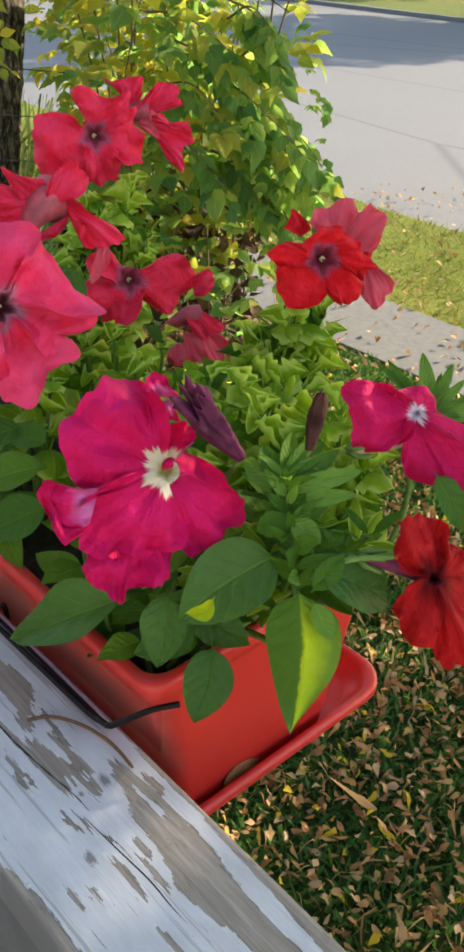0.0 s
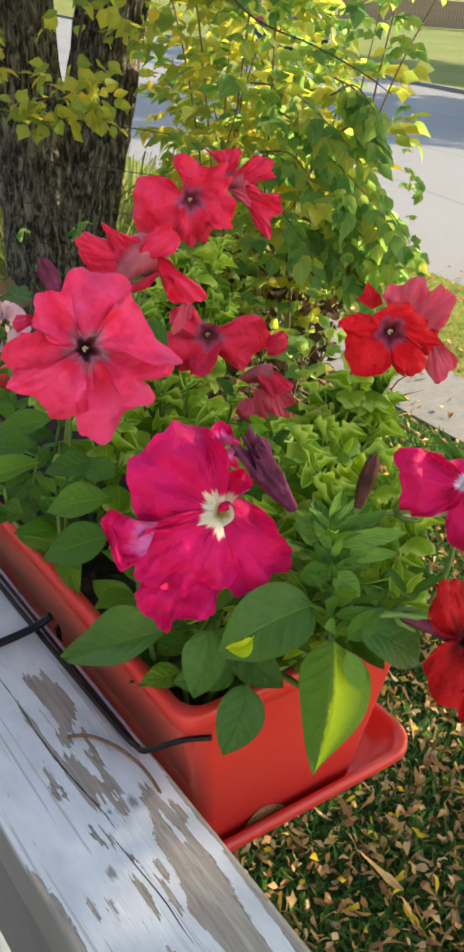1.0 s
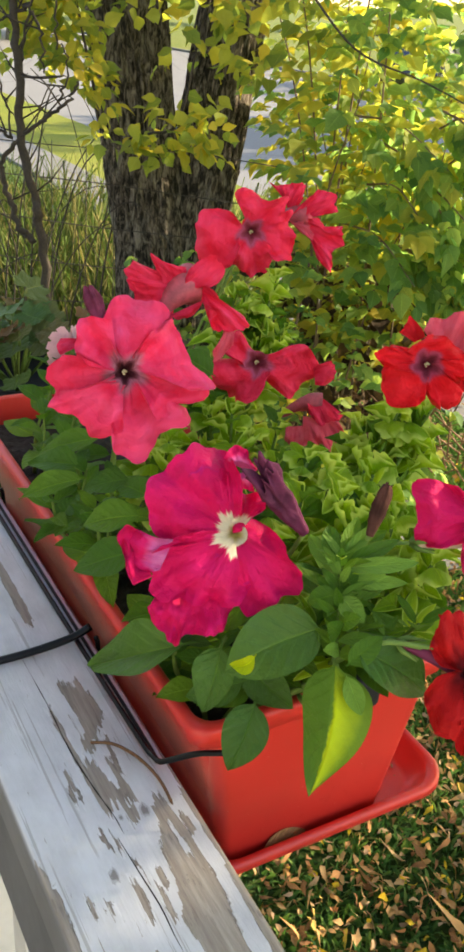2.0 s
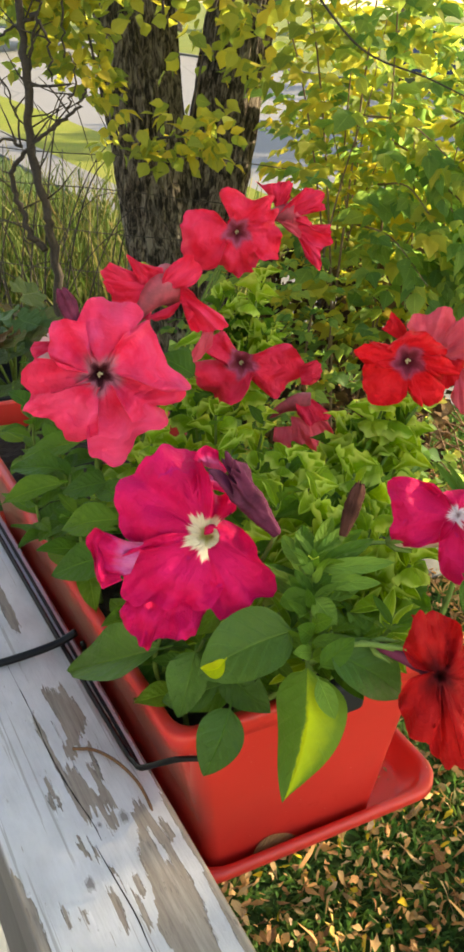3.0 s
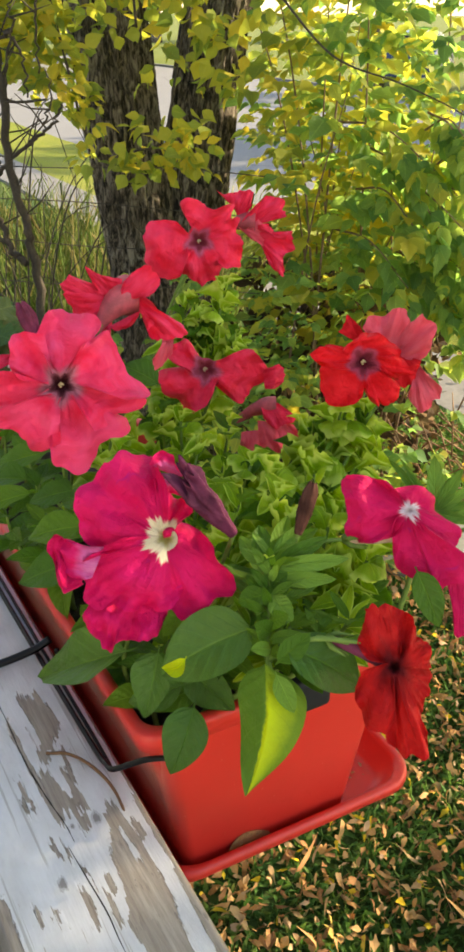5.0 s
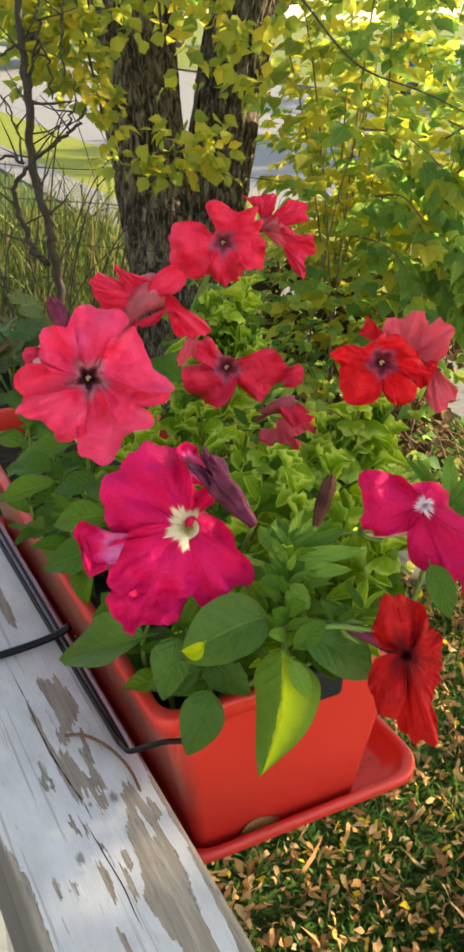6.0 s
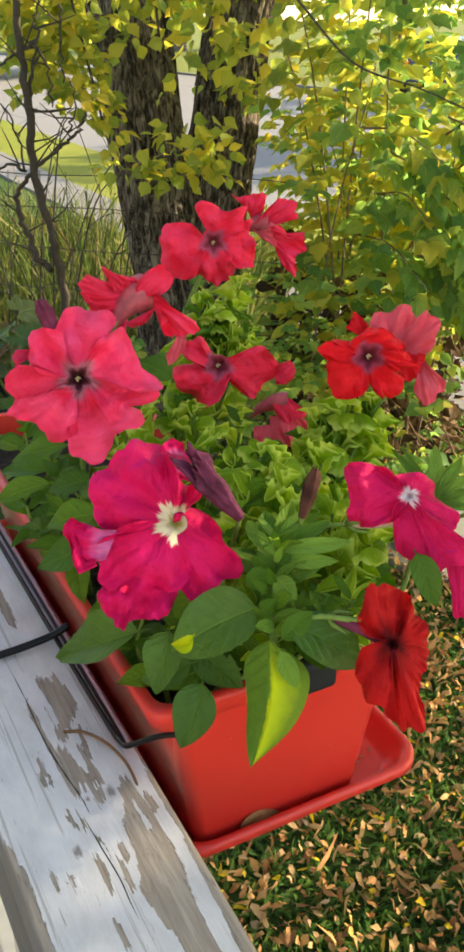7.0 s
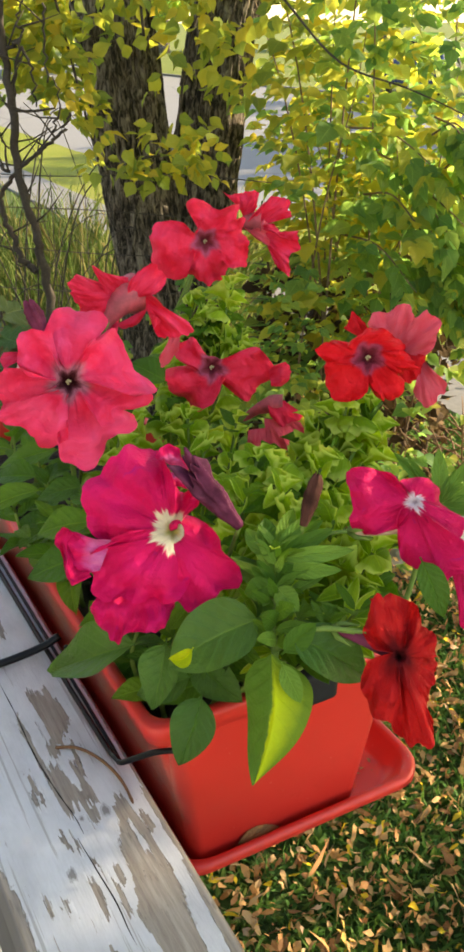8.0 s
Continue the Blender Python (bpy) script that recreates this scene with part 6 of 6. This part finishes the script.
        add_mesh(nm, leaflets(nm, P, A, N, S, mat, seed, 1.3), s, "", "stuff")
    # withered brown leaves in the hollow under the shoots, near black to carry its shade
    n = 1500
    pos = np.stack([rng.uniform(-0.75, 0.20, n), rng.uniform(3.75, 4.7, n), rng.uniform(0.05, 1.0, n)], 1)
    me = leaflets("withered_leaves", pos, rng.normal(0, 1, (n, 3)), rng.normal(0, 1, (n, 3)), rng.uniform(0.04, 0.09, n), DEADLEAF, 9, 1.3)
    add_mesh("withered_leaves", me, s, "withered brown leaves, darkened for the hollow's shade", "stuff")
    # the long bare branch that crosses the leaves
    bm = bmesh.new()
    tube(bm, curve_pts([(-0.45, 3.1, 2.06), (-0.254, 3.0, 1.885), (-0.05, 3.0, 1.815), (0.10, 3.0, 1.755), (0.20, 3.02, 1.70)], 6), np.linspace(0.0042, 0.0016, 25).tolist(), 6)
    part("branch", bm, TWIGMAT, s, "thin dark branch")
    for i in range(60):
        a = Vector((rnd.uniform(-0.2, 0.45), rnd.uniform(3.5, 4.2), rnd.uniform(0.02, 0.3)))
        b = a + Vector((rnd.uniform(-0.55, 0.25), rnd.uniform(-0.2, 0.2), rnd.uniform(-0.01, 0.30)))
        bm = bmesh.new()
        tube(bm, [a, a.lerp(b, 0.5) + Vector((0, 0, 0.05)), b], [0.004, 0.0035, 0.0015], 6)
        part("dead_twig", bm, CORK, s)
    return s


shrub()


def sapling():
    rnd = random.Random(61)
    s = empty("bare_sapling", pose(-1.31, 3.1, 0), "leafless crooked sapling with dark branches", "sapling")
    for pts, r0, r1 in (([(-1.40, 3.10, 2.6), (-1.397, 3.10, 1.988), (-1.385, 3.10, 1.764), (-1.391, 3.10, 1.558), (-1.349, 3.10, 1.340), (-1.322, 3.10, 1.174), (-1.30, 3.10, 0.7), (-1.29, 3.10, 0.0)], 0.012, 0.019),
                        ([(-1.350, 3.10, 1.167), (-1.412, 3.10, 1.217), (-1.455, 3.10, 1.334), (-1.458, 3.10, 1.439), (-1.374, 3.10, 1.536), (-1.293, 3.10, 1.595), (-1.217, 3.10, 1.653), (-1.169, 3.10, 1.718)], 0.013, 0.004),
                        ([(-1.423, 3.10, 1.517), (-1.480, 3.10, 1.539), (-1.580, 3.10, 1.492)], 0.006, 0.004),
                        ([(-1.394, 3.10, 1.721), (-1.314, 3.10, 1.720), (-1.230, 3.10, 1.731)], 0.006, 0.003),
                        ([(-1.331, 3.10, 1.940), (-1.423, 3.10, 1.897), (-1.531, 3.10, 1.837)], 0.007, 0.004),
                        ([(-1.387, 3.10, 1.748), (-1.332, 3.10, 1.930), (-1.335, 3.10, 1.994), (-1.312, 3.10, 2.067)], 0.005, 0.003),
                        ([(-1.328, 3.10, 1.921), (-1.300, 3.10, 1.828), (-1.302, 3.10, 1.736)], 0.005, 0.003),
                        ([(-1.244, 3.10, 1.652), (-1.217, 3.10, 1.735), (-1.220, 3.10, 1.831)], 0.004, 0.002),
                        ([(-1.423, 3.10, 1.517), (-1.464, 3.10, 1.706), (-1.528, 3.10, 1.763)], 0.004, 0.002),
                        ([(-1.374, 3.10, 1.536), (-1.426, 3.10, 1.607), (-1.485, 3.10, 1.725)], 0.003, 0.002),
                        ([(-1.236, 3.10, 2.050), (-1.248, 3.10, 1.941), (-1.247, 3.10, 1.811)], 0.004, 0.003)):
        bm = bmesh.new()
        c = curve_pts(pts, 7)
        c = [p + Vector((rnd.gauss(0, 0.006), rnd.gauss(0, 0.006), 0)) for p in c]
        tube(bm, c, np.linspace(r0, r1, len(c)).tolist(), 9, 0.35)
        part("stem" if r1 > r0 else "branch", bm, TWIGMAT, s)
        for p in c[4:-8:4] if r1 < r0 else c[10:30:3]:
            d = Vector((rnd.choice((-1, 1)) * rnd.uniform(0.05, 0.16), rnd.uniform(-0.04, 0.04), rnd.uniform(0.02, 0.14)))
            bm = bmesh.new()
            tube(bm, [p, p + d * 0.5 + Vector((0, 0, rnd.uniform(-0.02, 0.02))), p + d], [0.0035, 0.0028, 0.0012], 5)
            part("twig", bm, TWIGMAT, s)
    return s


sapling()


def wire_fence():
    f = empty("wire_fence", pose(-1.8, 3.5, 0), "sagging rusty wire mesh fence", "fence")
    rnd = random.Random(3)
    for i, z in enumerate((0.12, 0.30, 0.48, 0.66, 0.83, 1.00, 1.16, 1.31, 1.455)):
        bm = bmesh.new()
        tube(bm, curve_pts([(x, 3.5 + rnd.gauss(0, 0.02), z + rnd.gauss(0, 0.012)) for x in np.linspace(-3.4, -0.55, 9)], 4), 0.0022, 5)
        part("wire", bm, FENCEWIRE, f)
    for i in range(18):
        x = -3.4 + i * 0.13
        bm = bmesh.new()
        tube(bm, curve_pts([(x + rnd.gauss(0, 0.012), 3.503, z) for z in (0.03, 0.5, 0.95, 1.46)], 4), 0.0018, 5)
        part("wire", bm, FENCEWIRE, f)
    bm = bmesh.new()
    tube(bm, [(-3.45, 3.53, 0), (-3.45, 3.53, 1.5)], 0.03, 10)
    part("post", bm, WOOD, f)


wire_fence()


def brambles():
    b = empty("bramble", pose(-1.8, 4.1, 0), "tangle of thin dark bramble canes by the fence", "bramble")
    rnd = random.Random(33)
    for i in range(34):
        p = Vector((rnd.uniform(-2.5, -1.3), rnd.uniform(3.6, 4.45), 0))
        d = Vector((rnd.uniform(-0.6, 0.6), rnd.uniform(-0.2, 0.2), 0))
        h = rnd.uniform(0.8, 1.65)
        bm = bmesh.new()
        tube(bm, curve_pts([p, p + d * 0.4 + Vector((0, 0, h * 0.7)), p + d + Vector((0, 0, h)), p + d * 1.8 + Vector((0, 0, h * 0.75))], 6), np.linspace(rnd.uniform(0.003, 0.006), 0.0015, 19).tolist(), 5)
        part("cane", bm, TWIGMAT, b)


brambles()

# ---- ground ----
def sheet(name, x0, x1, y0, y1, z, mat, label, category, nx=2, ny=2, rough=0.0):
    bm = bmesh.new()
    bmesh.ops.create_grid(bm, x_segments=nx, y_segments=ny, size=0.5)
    bm.transform(Matrix.Translation(((x0 + x1) / 2, (y0 + y1) / 2, z)) @ Matrix.Diagonal((x1 - x0, y1 - y0, 1, 1)))
    if rough:
        for v in bm.verts:
            v.co.z += rough * noise.noise(v.co * 1.7)
    return thing(name, bm, mat, label, category, RAIL, kind="structure")


def slab(name, x0, x1, y0, y1, z0, z1, mat, label, category, bevel=0.01):
    bm = bmesh.new()
    box(bm, x0, x1, y0, y1, z0, z1, bevel)
    return thing(name, bm, mat, label, category, RAIL, kind="structure", smooth=False)


sheet("ground", -900, 900, -900, 900, -0.03, FARLAWN, "flat grassy ground that runs to the horizon", "ground")
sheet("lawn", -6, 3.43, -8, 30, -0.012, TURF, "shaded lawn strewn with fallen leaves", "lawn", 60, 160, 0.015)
sheet("grass_verge", 4.12, 5.60, -30, 90, 0.0, VERGE, "sunny mown grass verge beside the road", "lawn", 12, 300, 0.02)
sheet("road", 5.55, 17.2, -60, 260, -0.02, ROADM, "worn pale grey asphalt road", "road")
slab("kerb_far", 17.201, 17.35, -60, 260, -0.1, 0.06, PAVE, "concrete kerb on the far side of the road", "kerb")
walk_base = sheet("pavement", 3.44, 4.11, -20, 60, -0.02, PAVE, "grey concrete path along the verge", "pavement")
bm = bmesh.new()
box(bm, -0.334, 0.334, -0.62, 0.62, -0.04, 0.012, 0.006)
slab_me = mesh_of("slab", bm, PAVE, False)
for i in range(26):
    shared("slab", slab_me, RAIL @ pose(3.775, -6 + i * 1.252, 0.0), walk_base)

# grass and leaves near the house
rng = np.random.default_rng(8)


def blades(name, n, area, height, mat, label, width=0.07, seed=1, lean=0.55, keep=None):
    x0, x1, y0, y1 = area
    r = np.random.default_rng(seed)
    pos = np.stack([r.uniform(x0, x1, n), r.uniform(y0, y1, n), np.full(n, -0.008)], 1)
    if keep is not None:
        pos = pos[keep(pos)]
    n = len(pos)
    d = np.stack([r.normal(0, lean, n), r.normal(0, lean, n), np.ones(n)], 1)
    nr = np.stack([r.normal(0, 1, n), r.normal(0, 1, n), r.normal(0, 0.3, n)], 1)
    w = np.array([0.5, 0.55, 0.55, 0.5, 0.45, 0.38, 0.22, 0.02])
    me = leaflets(name, pos, d, nr, r.uniform(*height, n), mat, seed, width, w, 0.45, 0.05, (0, 4, 7))
    ob = new(name, me)
    return tagged(ob, label, "grass", "", "stuff")


local_x = lambda p: ca41 * p[:, 0] + sa41 * p[:, 1]
ca41, sa41 = math.cos(radians(41.15)), math.sin(radians(41.15))
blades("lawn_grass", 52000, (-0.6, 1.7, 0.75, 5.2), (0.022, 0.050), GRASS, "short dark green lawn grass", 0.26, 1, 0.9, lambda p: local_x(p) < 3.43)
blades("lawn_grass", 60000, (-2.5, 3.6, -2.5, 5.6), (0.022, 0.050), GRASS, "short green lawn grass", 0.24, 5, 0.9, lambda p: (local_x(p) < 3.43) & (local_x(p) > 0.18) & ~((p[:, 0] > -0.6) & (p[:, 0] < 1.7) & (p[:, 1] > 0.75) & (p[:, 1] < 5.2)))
blades("lawn_grass", 9000, (-3.6, -0.6, 3.3, 6.0), (0.05, 0.12), GRASS, "rough grass under the trees", 0.10, 2, 0.8, lambda p: local_x(p) < 3.43)
blades("verge_grass", 16000, (0.3, 3.2, 3.6, 7.6), (0.03, 0.07), VERGEGRASS, "bright mown verge grass", 0.10, 3, 0.8, lambda p: (local_x(p) > 4.14) & (local_x(p) < 5.58))
blades("tall_grass", 7000, (-5.5, -1.2, 4.62, 7.4), (0.35, 0.85), DRYGRASS, "tall drying grass behind the wire fence", 0.014, 4, 0.25)


def fallen_leaves():
    rnd = random.Random(17)
    kinds = []
    for i in range(8):
        kinds.append(leaf_data("fallen_leaf", LITTERONE, (0.45, 0.6, 0.5, 0.38)[i % 4], (0.5, -0.4, 0.8, 0.2)[i % 4], 0.35 + 0.1 * (i % 3), 0.10, nu=7, nv=4, seed=40 + i, stalk=0.08))
    for i in range(300):
        p = Vector((rnd.uniform(-0.25, 0.95), rnd.uniform(1.0, 2.5), rnd.uniform(0.012, 0.035)))
        a = rnd.uniform(0, 6.28)
        m, _ = frame_to(p, p + Vector((math.cos(a), math.sin(a), rnd.uniform(-0.25, 0.35))), (rnd.gauss(0, 0.45), rnd.gauss(0, 0.45), 1))
        s = rnd.uniform(0.020, 0.042)
        ob = new("fallen_leaf", rnd.choice(kinds))
        ob.matrix_basis = m @ Matrix.Diagonal((s, s, s, 1))
        tagged(ob, "dry curled brown leaf on the lawn", "leaf", "leaves on the lawn")
    n = 20000
    r = np.random.default_rng(4)
    pos = np.stack([r.uniform(-0.7, 1.6, n) + r.normal(0, 0.12, n), r.uniform(0.6, 5.2, n) + r.normal(0, 0.12, n), r.uniform(0.012, 0.05, n)], 1)
    m = 2600
    wide = np.stack([r.normal(0.6, 1.6, m), r.normal(2.2, 2.4, m), r.uniform(0.012, 0.04, m)], 1)
    pos = np.concatenate([pos, wide])
    n = len(pos)
    near = (pos[:, 0] > -0.25) & (pos[:, 0] < 0.95) & (pos[:, 1] < 2.5) & (np.arange(n) % 5 == 0)
    sparse = r.random(n) < np.clip((3.2 - local_x(pos)) / 1.0, 0.10, 1.0)
    pos = pos[~near & sparse & (local_x(pos) < 3.43) & (local_x(pos) > 0.18)]
    n = len(pos)
    al = np.stack([r.normal(0, 1, n), r.normal(0, 1, n), r.normal(0, 0.25, n)], 1)
    nr = np.stack([r.normal(0, 1.0, n), r.normal(0, 1.0, n), np.ones(n)], 1)
    me = leaflets("leaf_litter", pos, al, nr, r.uniform(0.014, 0.034, n), LITTER, 6, 1.1, CURL_W, 2.2, 0.28, (0, 2, 4, 5, 7))
    tagged(new("leaf_litter", me), "scattered dry brown and yellow leaves", "leaves", "", "stuff")
    n = 700
    pos = np.stack([r.uniform(0.3, 3.2, n), r.uniform(3.4, 7.6, n), r.uniform(0.03, 0.05, n)], 1)
    me = leaflets("leaf_litter", pos, np.stack([r.normal(0, 1, n), r.normal(0, 1, n), r.normal(0, 0.2, n)], 1), np.stack([r.normal(0, 0.4, n), r.normal(0, 0.4, n), np.ones(n)], 1), r.uniform(0.03, 0.05, n), LITTER, 7, 1.2, ROWS_W, 0.6, 0.08, (0, 2, 4, 7))
    tagged(new("leaf_litter", me), "dry leaves blown over path and verge", "leaves", "", "stuff")


fallen_leaves()


def stone(x, y, sx, sy, sz, seed):
    bm = bmesh.new()
    bmesh.ops.create_icosphere(bm, subdivisions=4, radius=1)
    for v in bm.verts:
        v.co *= 1 + 0.22 * noise.noise(v.co * 1.3 + Vector((seed, 0, 0))) + 0.06 * noise.noise(v.co * 5)
        v.co = Vector((v.co.x * sx, v.co.y * sy, v.co.z * sz))
    thing("stone", bm, STONE, "rough grey garden stone on the lawn", "stone", pose(x, y, sz * 0.5), "stones by the thicket")


stone(0.15, 3.45, 0.27, 0.33, 0.05, 1)
stone(-0.14, 3.12, 0.10, 0.09, 0.06, 2)


# ---- unseen house side, added to control light on the deck ----
def unseen_house():
    bm = bmesh.new()
    # Wall and eave are out of view; they block sky and bounce light.
    box(bm, -1.45, -1.25, -6, 4.5, 0.0, 3.0)
    w = thing("unseen_wall", bm, GREYWALL, "unseen blue-grey wall added beside the deck to block and bounce light", "wall", RAIL, kind="structure", smooth=False)
    bm = bmesh.new()
    box(bm, -1.7, -0.95, -6.2, 4.7, 3.001, 3.15)
    thing("unseen_eave", bm, ROOFM, "unseen grey roof strip added above the deck to block sky light", "roof", RAIL, kind="structure", smooth=False)


unseen_house()

# ---- across the road ----
def car():
    c = empty("parked_car", pose(-1.08, 31.5, 0, 0, 0, 83), "dark blue parked hatchback with a pale roof across the road", "car")
    m = WM[c]
    prof = [(-2.1, 0.35), (-2.12, 0.75), (-2.0, 0.95), (-1.75, 1.02), (-1.25, 1.46), (-0.3, 1.52), (0.5, 1.46), (1.15, 1.02), (2.0, 0.86), (2.15, 0.6), (2.1, 0.32)]
    bm = bmesh.new()
    rings = []
    for y, k in ((-0.88, 0.92), (-0.84, 1.0), (-0.5, 1.03), (0.5, 1.03), (0.84, 1.0), (0.88, 0.92)):
        rings.append([bm.verts.new((x, y * (1 if z < 1.05 else 0.82), 0.32 + (z - 0.32) * k)) for x, z in prof])
    for a, b in zip(rings, rings[1:]):
        for i in range(len(prof)):
            j = (i + 1) % len(prof)
            bm.faces.new((a[i], a[j], b[j], b[i]))
    bm.faces.new(rings[0][::-1])
    bm.faces.new(rings[-1])
    bmesh.ops.recalc_face_normals(bm, faces=bm.faces)
    part("body", bm, CARPAINT, c, "dark blue body", m, False)
    for y in (-0.76, 0.76):
        bm = bmesh.new()
        box(bm, -1.2, 0.7, y - 0.03, y + 0.03, 1.06, 1.38, 0.02)
        part("side_window", bm, CARGLASS, c, "", m, False)
    for x0, x1 in ((-1.78, -1.3), (0.62, 1.12)):
        bm = bmesh.new()
        s = 1 if x0 < 0 else -1
        vs = [bm.verts.new(p) for p in ((x0 - 0.01, -0.62, 1.06 if s > 0 else 1.44), (x0 - 0.01, 0.62, 1.06 if s > 0 else 1.44), (x1, 0.6, 1.47 if s > 0 else 1.07), (x1, -0.6, 1.47 if s > 0 else 1.07))]
        f = bm.faces.new(vs)
        bmesh.ops.solidify(bm, geom=[f], thickness=0.03)
        part("windscreen", bm, CARGLASS, c, "", m, False)
    for x in (-1.35, 1.3):
        for y in (-0.8, 0.8):
            bm = bmesh.new()
            bmesh.ops.create_cone(bm, cap_ends=True, segments=24, radius1=0.31, radius2=0.31, depth=0.2, matrix=pose(x, y, 0.31, 90))
            w = part("wheel", bm, RUBBER, c, "", m, False)
            bm = bmesh.new()
            bmesh.ops.create_cone(bm, cap_ends=True, segments=16, radius1=0.2, radius2=0.2, depth=0.215, matrix=pose(x, y, 0.31, 90))
            part("rim", bm, CHROME, w, "", m, False)
    for y in (-0.68, 0.68):
        bm = bmesh.new()
        box(bm, -2.15, -2.08, y - 0.14, y + 0.14, 0.75, 0.92, 0.02)
        part("tail_lamp", bm, LAMPRED, c, "", m, False)


car()


def board_fence(x0, x1, y):
    f = empty("board_fence", pose((x0 + x1) / 2, y, 0), "brown wooden board fence across the road", "fence")
    n = int((x1 - x0) / 0.16)
    bm = bmesh.new()
    box(bm, -0.074, 0.074, -0.012, 0.012, 0.05, 1.45, 0.004, 1)
    me = mesh_of("board", bm, FENCEWOOD, False)
    for i in range(n):
        shared("board", me, pose(x0 + 0.16 * i, y, 0), f)
    for z in (0.4, 1.15):
        bm = bmesh.new()
        box(bm, x0, x1, y + 0.013, y + 0.06, z, z + 0.09)
        part("rail", bm, FENCEWOOD, f, "", None, False)


board_fence(0.35, 11, 60)


def house(x, y, w, d, h, turn):
    m = pose(x, y, 0, 0, 0, turn)
    hs = empty("house", m, "pale sided bungalow with a grey roof", "house", "houses across the road")
    bm = bmesh.new()
    box(bm, -w / 2, w / 2, -d / 2, d / 2, 0, h)
    part("wall", bm, SIDING, hs, "", m, False)
    bm = bmesh.new()
    vs = [bm.verts.new(p) for p in ((-w / 2 - 0.5, -d / 2 - 0.5, h), (w / 2 + 0.5, -d / 2 - 0.5, h), (w / 2 + 0.5, d / 2 + 0.5, h), (-w / 2 - 0.5, d / 2 + 0.5, h), (-w / 2 - 0.5, 0, h + 2.2), (w / 2 + 0.5, 0, h + 2.2))]
    for f in ((0, 1, 5, 4), (2, 3, 4, 5), (0, 4, 3), (1, 2, 5), (0, 3, 2, 1)):
        bm.faces.new([vs[i] for i in f])
    part("roof", bm, ROOFM, hs, "", m, False)
    for i in range(3):
        bm = bmesh.new()
        px = -w / 2 + w * (i + 0.5) / 3
        box(bm, px - 0.7, px + 0.7, -d / 2 - 0.05, -d / 2 + 0.01, 1.0, 2.2, 0.01)
        part("window", bm, CARGLASS, hs, "", m, False)


house(-52, 75, 13, 8, 2.9, 12)


def far_tree(x, y, h, r, seed, mat=TREEGREEN, label="leafy street tree across the road"):
    t = empty("street_tree", pose(x, y, 0), label, "tree", "trees across the road")
    rnd = random.Random(seed)
    bm = bmesh.new()
    tube(bm, curve_pts([(x, y, -0.1), (x + 0.1, y, h * 0.3), (x, y + 0.1, h * 0.75)], 6), np.linspace(r * 0.10, r * 0.03, 13).tolist(), 10, 0.1)
    part("trunk", bm, BARK, t)
    for i in range(7):
        a = i * 0.9 + rnd.random()
        bm = bmesh.new()
        s = Vector((x, y, h * rnd.uniform(0.25, 0.5)))
        tube(bm, curve_pts([s, s + Vector((math.cos(a) * r * 0.4, math.sin(a) * r * 0.4, h * 0.15)), s + Vector((math.cos(a) * r * 0.8, math.sin(a) * r * 0.8, h * 0.3))], 4), np.linspace(r * 0.045, 0.01, 9).tolist(), 6)
        part("limb", bm, BARK, t)
    g = np.random.default_rng(seed)
    n = 2600
    d = g.standard_normal((n, 3))
    d /= np.linalg.norm(d, axis=1, keepdims=True)
    q = d * (g.random((n, 1)) ** 0.45) * np.array([r, r, h * 0.38]) + np.array([x, y, h * 0.62])
    keep = np.array([noise.noise(Vector(p) * (2.2 / r) + Vector((seed, 0, 0))) for p in q]) > -0.16
    P, A, N, S = sprays(q[keep], g, 2, (r * 0.09, r * 0.16), r * 0.06)
    add_mesh("crown", leaflets("crown", P, A, N, S, mat, seed, rows=(0, 2, 4, 7)), t, "", "stuff")


far_tree(-14, 44, 8, 3.5, 1)
far_tree(-30, 42, 9, 4.0, 2, TREEYELLOW, "yellowing street tree across the road")
far_tree(-21, 70, 10, 5, 3)
far_tree(-6, 80, 11, 5, 4)
far_tree(14, 72, 10, 5, 5)
far_tree(24, 60, 10, 5, 6, TREEYELLOW, "yellowing street tree across the road")
# Three trees out of view, placed so their shadows fall across the road.
far_tree(7.8, 22.0, 8.6, 3.4, 7, TREEYELLOW, "unseen yellowing street tree placed to shade the road")
far_tree(10.2, 21.8, 7, 2.5, 8, TREEGREEN, "unseen leafy street tree placed to shade the road")
far_tree(9.5, 33, 9, 4.2, 9, TREEYELLOW, "unseen yellowing street tree placed to shade the road")
far_tree(-22, 34, 6, 4.5, 11, TREEGREEN, "low leafy tree across the road")
far_tree(-17, 37, 5, 3.5, 12, TREEYELLOW, "low yellowing tree across the road")
far_tree(-36, 38, 8, 5, 13)


def saucer_debris():
    r = np.random.default_rng(77)
    n = 70
    loc_p = np.stack([r.uniform(0.432, 0.462, n), r.uniform(0.36, 0.62, n), r.uniform(1.4038, 1.4050, n)], 1)
    pos = np.array([tuple(RAIL @ Vector(p)) for p in loc_p])
    al = np.stack([r.normal(0, 1, n), r.normal(0, 1, n), r.normal(0, 0.1, n)], 1)
    nr = np.stack([r.normal(0, 0.3, n), r.normal(0, 0.3, n), np.ones(n)], 1)
    me = leaflets("plant_debris", pos, al, nr, r.uniform(0.002, 0.007, n), LITTER, 12, 1.0, CURL_W, 0.3, 0.2)
    tagged(new("plant_debris", me), "crumbs of dry leaf lying in the red drip tray", "debris", "", "stuff")


saucer_debris()
